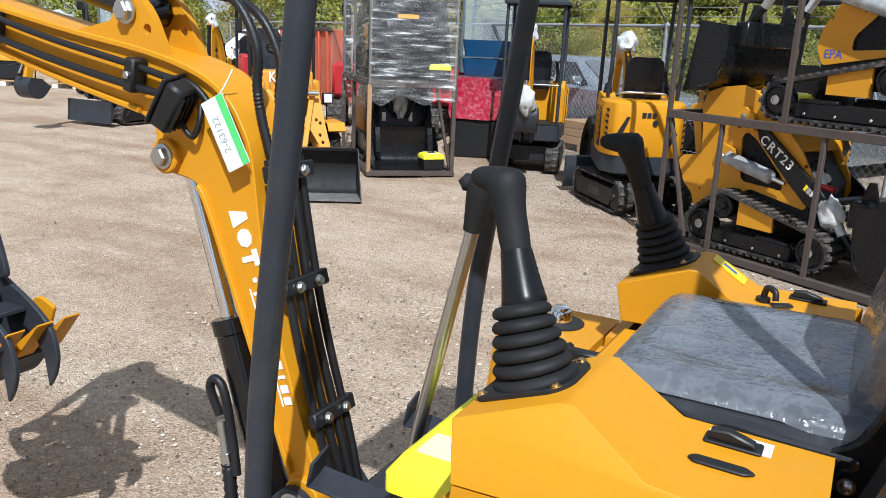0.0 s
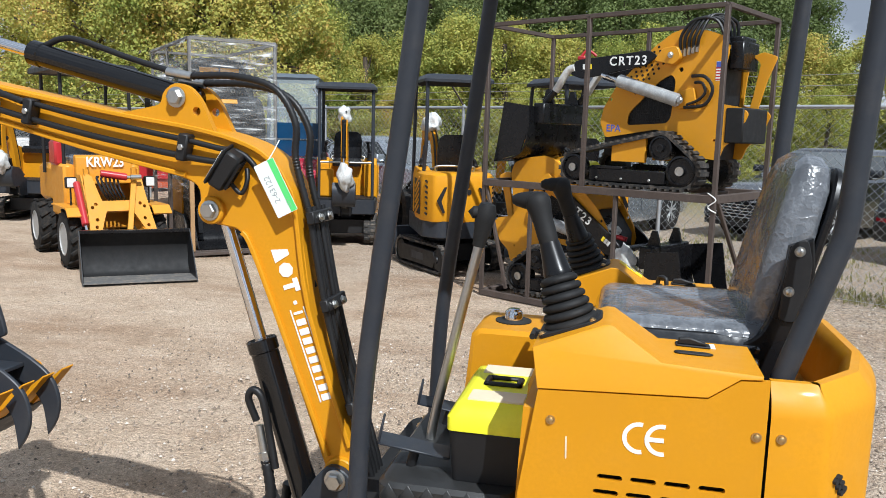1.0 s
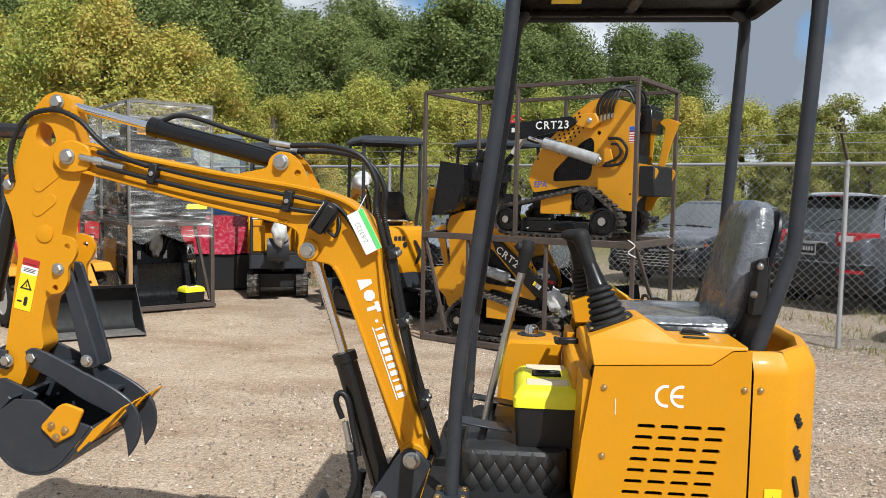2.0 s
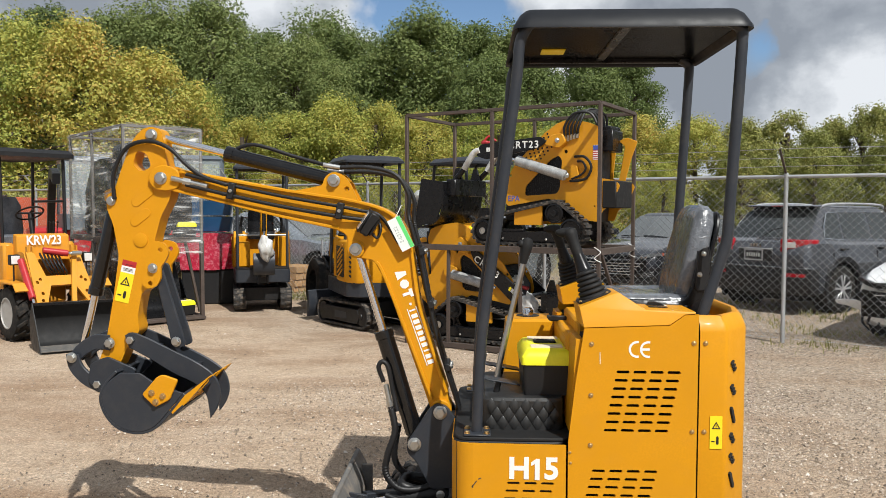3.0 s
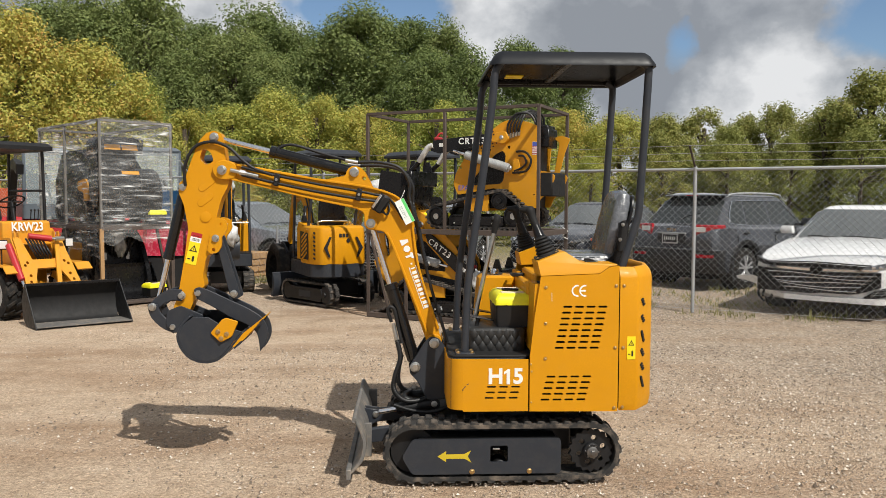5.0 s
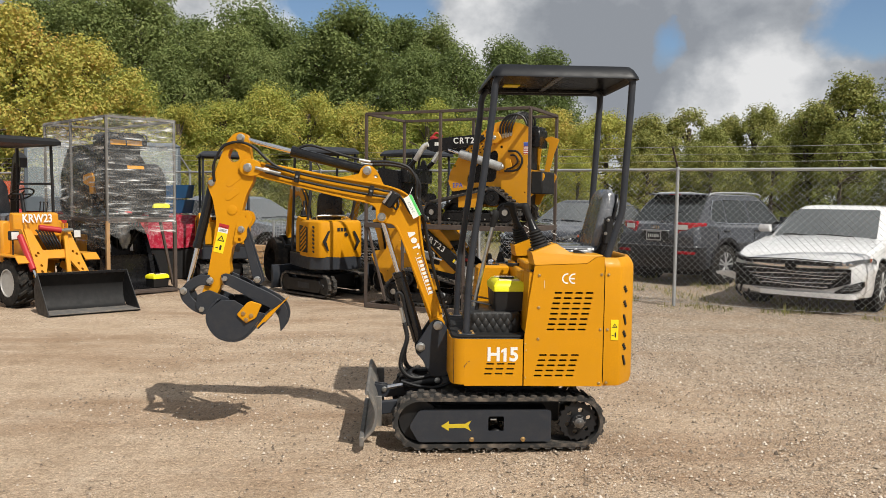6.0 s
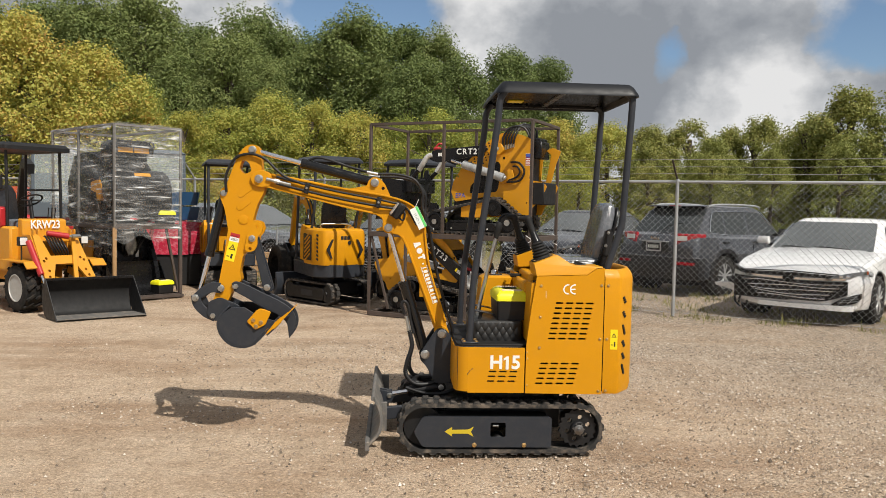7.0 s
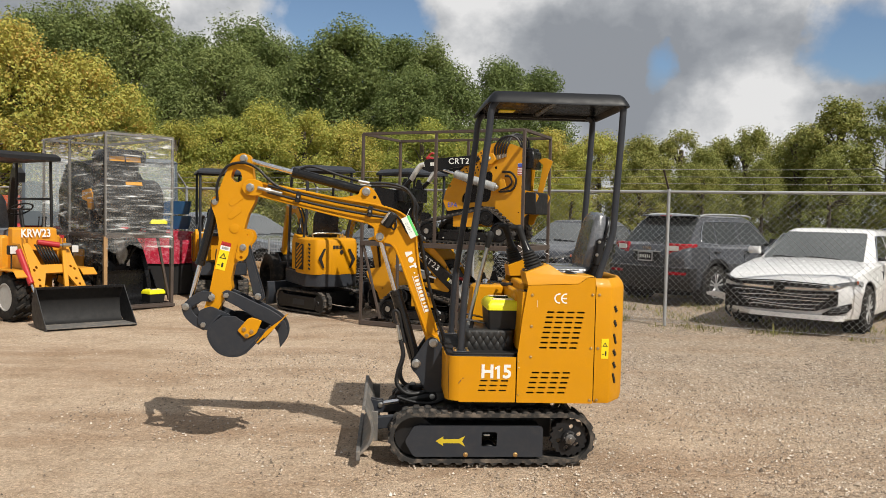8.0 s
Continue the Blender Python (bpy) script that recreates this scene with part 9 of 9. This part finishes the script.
for k in range(4):
    part("badge_shape", slab(0.040, 0.055, 0.003, REAR(2.235, -0.09 + 0.052 * k, 1.035), 0.01), CHROME, suv, "silver badge shape")
part("rear_wiper", tube([(2.085, 0.0, 1.165), (1.965, 0.10, 1.275), (1.91, 0.36, 1.335)], 0.010, 6, smooth=False), SATIN, suv)
part("tow_bar", rod((2.05, 0, 0.30), (2.34, 0, 0.30), 0.03, 10), SATIN, suv)

NOSE = lambda y: float(np.interp(abs(y), (0.0, 0.50, 0.74, 0.86, 0.93), (-2.480, -2.470, -2.425, -2.305, -2.12)))


def nose_band(y0, y1, zlo, zhi, off, thick=0.03, n=18):
    """A piece that follows the bowed front of a car, between two heights given over the width."""
    rows = []
    for i in range(n + 1):
        y = y0 + (y1 - y0) * i / n
        x, a, b = NOSE(y) - off, zlo(y), max(zhi(y), zlo(y) + 0.002)
        rows.append([(x, y, a), (x, y, b), (x + thick, y, b), (x + thick, y, a)])
    return loft(rows)


def sedan_face(c, wrecked):
    """Grilles, lamps and bumper of a sedan's nose; wrecked: the corner on the +y side is torn open."""
    open_y = 0.66
    part("upper_grille", nose_band(-0.60, 0.64, lambda y: 0.655, lambda y: 0.715 - 0.03 * abs(y), 0.012), BLACK, c, "black upper grille")
    part("grille_bar", nose_band(-0.72, 0.62, lambda y: 0.615 + 0.05 * y * y, lambda y: 0.645 + 0.05 * y * y, 0.026), CHROME, c, "chrome grille bar")
    # solid near-black band painted as the shaded gap below the hood
    part("hood_edge", nose_band(-0.62, 0.62, lambda y: 0.722 - 0.03 * abs(y), lambda y: 0.735 - 0.03 * abs(y), 0.014, 0.06), DARK, c)
    low = lambda y: 0.335 + 0.10 * max(0.0, (abs(y) - 0.42) / 0.30) ** 1.3
    lg = part("lower_grille", nose_band(-0.74, 0.80 if wrecked else 0.74, lambda y: low(y) if y < 0 or not wrecked else 0.32, lambda y: 0.605 + 0.04 * y * y, 0.010), BLACK, c, "black lower grille")
    for k in range(5):
        z = 0.565 - 0.048 * k
        wob = 0.012 if wrecked else 0.0
        end = 0.70 - 0.055 * k
        pts = [(NOSE(y) - 0.020, y, z + 0.03 * y * y + wob * math.sin(5 * y + 1.7 * k) * (1 + y)) for y in [-end + i * (2 * end - (0.08 if wrecked else 0)) / 8 for i in range(9)]]
        part("grille_slat", tube(pts, 0.0065, 6, steps=3), CHROME, lg, "bright grille slat")
    part("badge_shape", slab(0.15, 0.05, 0.008, FRONT(NOSE(0) - 0.028, 0, 0.632), 0.01), BLACK, c, "dark badge shape")
    for s in (-1, 1):
        dead = wrecked and s > 0
        rows = []
        for i in range(9):
            y = 0.54 + 0.36 * i / 8
            f = i / 8
            x = NOSE(min(y, 0.86)) + 0.16 * f ** 3
            lo_, hi_ = 0.640 + 0.075 * f, 0.680 + 0.105 * f - 0.03 * f ** 4
            rows.append([(x - 0.022, s * y, lo_), (x - 0.016, s * y, hi_), (x + 0.10, s * y, hi_ + 0.004), (x + 0.10, s * y, lo_)])
        hl = part("headlamp", loft(rows), BLACK if dead else HEADLAMP, c, "swept headlamp" if not dead else "empty black headlamp hole")
        if not dead:
            for y, r_ in ((0.66, 0.026), (0.74, 0.026)):
                part("lamp_eye", lathe([(r_, 0), (r_ * 0.9, 0.010), (0, 0.014)], (NOSE(y) - 0.020, s * y, 0.692), (-1, s * 0.3, 0), 14), CHROME, hl, "bright lamp eye")
            part("marker", turned(box(-0.02, 0.02, -0.004, 0.004, -0.022, 0.03, 0.003), Matrix.Translation((NOSE(0.86) + 0.165, s * 0.905, 0.735)) @ Matrix.Rotation(radians(20 * s), 4, "Z")), AMBER_LENS, hl, "amber side marker")
            fog = part("fog_surround", loft([[(NOSE(y) - 0.012, s * y, lo_), (NOSE(y) - 0.012, s * y, hi_), (NOSE(y) + 0.05, s * y, hi_), (NOSE(y) + 0.05, s * y, lo_)] for y, lo_, hi_ in ((0.56, 0.300, 0.318), (0.66, 0.300, 0.385), (0.76, 0.315, 0.430), (0.84, 0.345, 0.460), (0.87, 0.40, 0.465))]), BLACK, c, "black fog lamp recess")
            for k in range(3):
                part("fog_strip", tube([(NOSE(0.64) - 0.016, s * (0.63 + 0.02 * k), 0.335 + 0.03 * k), (NOSE(0.76) - 0.018, s * 0.76, 0.352 + 0.03 * k), (NOSE(0.84) - 0.018, s * 0.845, 0.370 + 0.03 * k)], 0.008, 6), HEADLAMP, fog, "pale lamp strip")
    part("front_lip", nose_band(-0.80, 0.40 if wrecked else 0.80, lambda y: 0.225, lambda y: 0.285 + 0.02 * abs(y), 0.018, 0.10), WHITE_CAR if wrecked else SATIN, c, "front bumper lip")


AMBER_LENS = plain("amber_lens", (0.42, 0.06, 0.012), 0.15, var=0.1, bump=0.0, coat=1.0)
sedan = car("sedan_car", heading(5.83, 7.06, -0.705, -0.709) @ Matrix.Scale(0.98, 4), "white sedan with smashed front bumper behind the fence", WHITE_CAR, SEDAN_BODY, 1.0, 1.455, SEDAN_GLASS, (-1.48, 1.36), 0.335, SEDAN_PANES)
sedan_face(sedan, True)
part("broken_bumper", loft([[(-2.36, 0.60, 0.395), (-2.36, 0.60, 0.430), (-2.33, 0.60, 0.430), (-2.33, 0.60, 0.395)], [(-2.34, 0.70, 0.355), (-2.36, 0.71, 0.455), (-2.32, 0.71, 0.455), (-2.30, 0.70, 0.355)], [(-2.30, 0.84, 0.375), (-2.33, 0.86, 0.490), (-2.28, 0.87, 0.495), (-2.26, 0.85, 0.380)], [(-2.28, 1.00, 0.415), (-2.30, 1.02, 0.485), (-2.26, 1.02, 0.490), (-2.25, 1.00, 0.420)], [(-2.30, 1.10, 0.430), (-2.31, 1.12, 0.470), (-2.28, 1.12, 0.474), (-2.28, 1.10, 0.435)]]), WHITE_CAR, sedan, "torn white bumper corner")
part("broken_lip", loft([[(-2.47, 0.40, 0.23), (-2.49, 0.40, 0.285), (-2.40, 0.40, 0.285), (-2.40, 0.40, 0.23)], [(-2.44, 0.54, 0.25), (-2.46, 0.55, 0.32), (-2.40, 0.55, 0.32), (-2.40, 0.54, 0.25)], [(-2.40, 0.68, 0.31), (-2.41, 0.70, 0.36), (-2.37, 0.70, 0.36), (-2.37, 0.68, 0.31)]]), WHITE_CAR, sedan, "bent white bumper lip")
for k, (y, z, y2, z2) in enumerate(((0.60, 0.40, 0.72, 0.22), (0.52, 0.34, 0.60, 0.16), (0.78, 0.34, 0.70, 0.15))):
    part("torn_strut", tube([(-2.34, y, z), (-2.40, (y + y2) / 2 + 0.03, (z + z2) / 2), (-2.38, y2, z2)], 0.016, 8), SATIN, sedan, "dangling black strut")
part("crushed_core", wrapped_lump((-2.27, 0.70, 0.50), 0.15, (0.7, 1.1, 1.0), 9), BLACK, sedan, "crushed black bumper core")
for k in range(4):
    part("fender_gash", turned(box(-0.006, 0.006, -0.004, 0.004, -0.05 + 0.008 * k, 0.03, 0.001), Matrix.Translation((-2.02 + 0.04 * k, -0.905 - 0.004 * k, 0.735 - 0.012 * k)) @ Matrix.Rotation(radians(14), 4, "Y")), SATIN, sedan, "black scrape")

night = car("sedan_car", heading(3.2, 12.9, -0.657, -0.753), "midnight blue sedan with damaged nose behind the fence", NIGHT_CAR, SEDAN_BODY, 1.0, 1.455, SEDAN_GLASS, (-1.48, 1.36), 0.335, SEDAN_PANES)
sedan_face(night, False)

silver = car("sedan_car", heading(-4.6, 12.9, 0.87, -0.5), "silver grey sedan behind the fence", SILVER_CAR, SEDAN_BODY, 1.0, 1.455, SEDAN_GLASS, (-1.48, 1.36), 0.335, SEDAN_PANES)
silver2 = car("sedan_car", heading(-0.9, 11.4, -0.45, -0.89), "silver sedan parked nose to the fence", SILVER_CAR, SEDAN_BODY, 1.0, 1.455, SEDAN_GLASS, (-1.48, 1.36), 0.335, SEDAN_PANES)
sedan_face(silver2, False)
dark2 = car("sedan_car", heading(-7.6, 15.2, 0.5, 0.87), "black sedan with red tail lamps behind the fence", NIGHT_CAR, SEDAN_BODY, 1.0, 1.455, SEDAN_GLASS, (-1.48, 1.36), 0.335, SEDAN_PANES)
tail_lamps(dark2, 2.40, 0.86, 0.86, False)
car("sport_utility_car", heading(-17.38, 18.02, -0.72, -0.70), "white sport utility car parked far off", WHITE_CAR, SUV_BODY, 1.10, 1.70, (-0.98, -0.28, 1.52, 2.06), (-1.36, 1.36), 0.365, SUV_PANES, 0.70, SATIN)
car("sedan_car", heading(9.4, 10.2, -0.62, -0.785), "dark sedan parked behind the white sedan", NIGHT_CAR, SEDAN_BODY, 1.0, 1.455, SEDAN_GLASS, (-1.48, 1.36), 0.335, SEDAN_PANES)

# ---- trees and weeds ----


def leaf_cloud(name, blobs, per, size, mat_, seed, loose, up=0.35):
    """Thousands of single leaves scattered over the outsides of many clumps."""
    rng = np.random.default_rng(seed)
    pos, nrm = [], []
    for c, r in blobs:
        d = rng.normal(size=(per, 3))
        d /= np.linalg.norm(d, axis=1)[:, None]
        lump = 1 + 0.22 * np.sin(d @ rng.normal(size=3) * 3.1 + rng.uniform(0, 6)) * np.sin(d @ rng.normal(size=3) * 4.3)
        rad = r * lump * (1 - loose * rng.random(per) ** 1.5) * (0.96 + 0.10 * rng.random(per))
        pos.append(np.array(c) + d * rad[:, None] * rng.uniform(0.88, 1.12, 3) * np.array((1.0, 1.0, 1.02)))
        n = d * 0.75 + rng.normal(size=(per, 3)) * 0.45 + np.array((0, 0, up))
        nrm.append(n / np.linalg.norm(n, axis=1)[:, None])
    pos, nrm = np.concatenate(pos), np.concatenate(nrm)
    k = len(pos)
    a = np.cross(nrm, rng.normal(size=(k, 3)))
    a /= np.linalg.norm(a, axis=1)[:, None] + 1e-9
    b = np.cross(nrm, a)
    s = size * (0.6 + 0.8 * rng.random(k))[:, None]
    v = np.stack([pos + a * s, pos + b * s * 0.75 - a * s * 0.4, pos - b * s * 0.75 - a * s * 0.6], 1).reshape(-1, 3)
    me = bpy.data.meshes.new(name)
    me.vertices.add(3 * k)
    me.vertices.foreach_set("co", v.ravel())
    me.loops.add(3 * k)
    me.loops.foreach_set("vertex_index", np.arange(3 * k))
    me.polygons.add(k)
    me.polygons.foreach_set("loop_start", np.arange(k) * 3)
    me.polygons.foreach_set("loop_total", np.full(k, 3))
    me.update(calc_edges=True)
    me.validate()
    me.materials.append(mat_)
    return me


def tree(name, label, height, spread, low, blobs, r, per, leaf, mat_, seed, x, loose=0.5):
    """Tapered trunk with limbs, and a crown of leaf clumps with an uneven outline. low: share of the height left bare."""
    rng = np.random.default_rng(seed)
    t = shell(name, label, "tree", pose(x, 400, 0))
    top = Vector((rng.uniform(-0.3, 0.3), rng.uniform(-0.3, 0.3), height * 0.82))
    limbs = [tube([(0, 0, -0.1), (0.05, 0.02, height * 0.3), tuple(top * 0.7), tuple(top)], height * 0.016, 7, steps=4)]
    clumps = []
    for k in range(blobs):
        z = low + (1 - low) * rng.random() ** 0.8
        f = math.sin(math.pi * min(1, max(0.06, (z - low) / (1 - low)) ** 0.75 * 0.93 + 0.05)) ** 0.6
        a = rng.uniform(0, 6.28)
        wob = 1 + 0.35 * noise.noise((math.cos(a) * 1.3, math.sin(a) * 1.3, z * 3 + seed))
        d = spread * f * wob * math.sqrt(rng.random() * 0.75 + 0.25)
        c = (math.cos(a) * d, math.sin(a) * d, z * height * 0.95 - 0.1)
        clumps.append((c, r * rng.uniform(0.6, 1.25)))
        if k % 4 == 0:
            p = top * (0.35 + 0.5 * z)
            limbs.append(tube([tuple(p), (c[0] * 0.5 + p.x * 0.5, c[1] * 0.5 + p.y * 0.5, (p.z + c[2]) / 2 + 0.1), c], height * 0.0045, 5, steps=3))
    part("trunk", join(*limbs), BARK, t, "grey-brown trunk and limbs")
    cr = new("crown", leaf_cloud("crown", clumps, per, leaf, mat_, seed + 50, loose))
    cr.parent = t
    return t


def grow(protos, spots, seed, group):
    """Stands copies of the prototype trees at (x, y, height) spots, each turned and stretched a little."""
    rng = random.Random(seed)
    for k, (x, y, h) in enumerate(spots):
        proto, base_h = protos[k % len(protos)]
        s = h / base_h
        w = s * rng.uniform(0.92, 1.15)
        m = Matrix.Translation((x, y, 0)) @ Matrix.Rotation(rng.uniform(0, 6.28), 4, "Z") @ Matrix.Diagonal((w, w, s, 1))
        ob = copy_thing(proto, m)
        ob["group"] = group


darks = [(tree("oak_tree", "tall dark green broadleaf tree behind the yard", 11.0, 2.6, 0.06, 100, 0.82, 540, 0.064, LEAF_DARK, 11 + k, 600 + 15 * k, 0.45), 11.0) for k in range(4)]
golds = [(tree("ash_tree", "yellowing green leafy tree behind the fence", 6.0, 1.9, 0.03, 105, 0.47, 330, 0.042, LEAF_GOLD, 31 + k, 700 + 15 * k, 0.75), 6.0) for k in range(3)]
olives = [(tree("scrub_tree", "olive green scrub tree with bare twigs", 6.0, 1.8, 0.03, 84, 0.44, 290, 0.048, LEAF_OLIVE, 51 + k, 800 + 15 * k, 0.85), 6.0) for k in range(3)]

grow(darks, [(-19.4, 30.6, 10.4), (-17.5, 32.6, 10.7), (-14.8, 31.5, 10.7), (-13.0, 33.2, 11.2), (-11.4, 35.7, 10.5), (-8.9, 32.1, 9.3), (-8.9, 37.2, 11.6), (-6.9, 35.5, 10.2), (-4.7, 32.8, 9.6), (-3.2, 31.9, 10.3)], 1, "dark trees")
grow(darks, [(-1.3, 32.9, 10.1), (0.5, 34.9, 10.3), (1.6, 31.8, 8.4), (4.9, 38.5, 10.1), (7.5, 40.1, 10.1), (-0.5, 28.9, 7.7), (-7.0, 30.5, 7.8), (-10.9, 30.6, 7.9), (-24.0, 33.0, 10.8)], 2, "dark trees")
grow(golds, [(-14.5, 20.2, 7.4), (-12.4, 19.9, 7.3), (-11.0, 21.2, 6.7), (-10.3, 23.0, 5.8), (-8.5, 22.8, 4.7), (-7.2, 23.6, 5.0), (-5.8, 24.4, 5.6), (-4.2, 24.4, 5.4), (-2.7, 25.2, 5.2), (-1.0, 26.2, 5.0), (0.2, 25.0, 5.3), (1.9, 26.0, 4.8), (3.7, 26.6, 4.8), (5.6, 27.4, 5.3), (7.3, 26.6, 5.2)], 3, "yellowing trees")
grow(golds, [(-16.8, 20.5, 7.0), (-19.2, 22.5, 7.2), (-21.8, 22.0, 7.0), (-24.5, 20.5, 7.0), (-27.0, 18.5, 7.2), (-9.5, 18.6, 3.2), (-6.5, 20.0, 3.0), (-3.2, 20.6, 2.9), (-0.5, 21.0, 3.2), (2.4, 21.5, 3.0), (5.0, 21.8, 3.1)], 4, "yellowing trees")
grow(olives, [(9.2, 27.2, 5.1), (11.2, 28.2, 5.5), (12.8, 28.3, 5.3), (13.9, 27.2, 5.6), (15.8, 27.8, 5.2), (14.6, 24.4, 5.5), (15.4, 23.2, 6.3), (16.9, 22.6, 6.2), (18.2, 21.2, 6.0), (19.6, 20.4, 6.2), (21.5, 18.0, 6.0), (22.5, 15.0, 6.0)], 5, "scrub trees")
grow(olives, [(7.6, 22.4, 3.2), (9.8, 22.0, 3.6), (11.6, 21.4, 3.8), (13.2, 20.0, 3.9), (14.8, 18.4, 3.6), (16.2, 16.6, 3.6), (17.4, 14.4, 3.6), (10.8, 24.6, 4.4), (8.4, 24.6, 4.3)], 6, "scrub trees")
for proto, _ in darks + golds + olives:
    for o in (*proto.children_recursive, proto):
        bpy.data.objects.remove(o)


def build_weeds(count=14000):
    """Dry grass and weeds in a strip along the fence foot and among the parked cars."""
    rng = np.random.default_rng(8)
    verts, faces = [], []
    n = Vector((FENCE_D.y, -FENCE_D.x, 0))
    k = 0
    while k < count:
        s = rng.uniform(-8, 14)
        off = rng.normal(0.30, 0.30) if rng.random() < 0.32 else rng.uniform(0.1, 4.5)
        if noise.noise((s * 1.1, off * 1.3, 2.0)) < 0.06:
            continue
        p = fence_pt(s) + n * off
        hgt = rng.uniform(0.015, 0.06) + (0.12 if rng.random() < 0.03 else 0)
        a = rng.uniform(0, 6.28)
        d = Vector((math.cos(a), math.sin(a), 0))
        tip = p + d.orthogonal() * rng.uniform(-0.05, 0.05) + Vector((rng.uniform(-0.04, 0.04), rng.uniform(-0.04, 0.04), hgt))
        b = len(verts)
        w = rng.uniform(0.003, 0.008)
        mid = p.lerp(tip, 0.55) + Vector((0, 0, hgt * 0.08))
        verts += [tuple(p - d * w + Vector((0, 0, -0.02))), tuple(p + d * w + Vector((0, 0, -0.02))), tuple(mid + d * w * 0.8), tuple(mid - d * w * 0.8), tuple(tip)]
        faces += [(b, b + 1, b + 2, b + 3), (b + 3, b + 2, b + 4)]
        k += 1
    me = bpy.data.meshes.new("weeds")
    me.from_pydata(verts, [], faces)
    me.materials.append(STRAW)
    tagged(new("weeds", me), "dry grass and weeds along the fence foot", "grass", kind="stuff")


build_weeds()
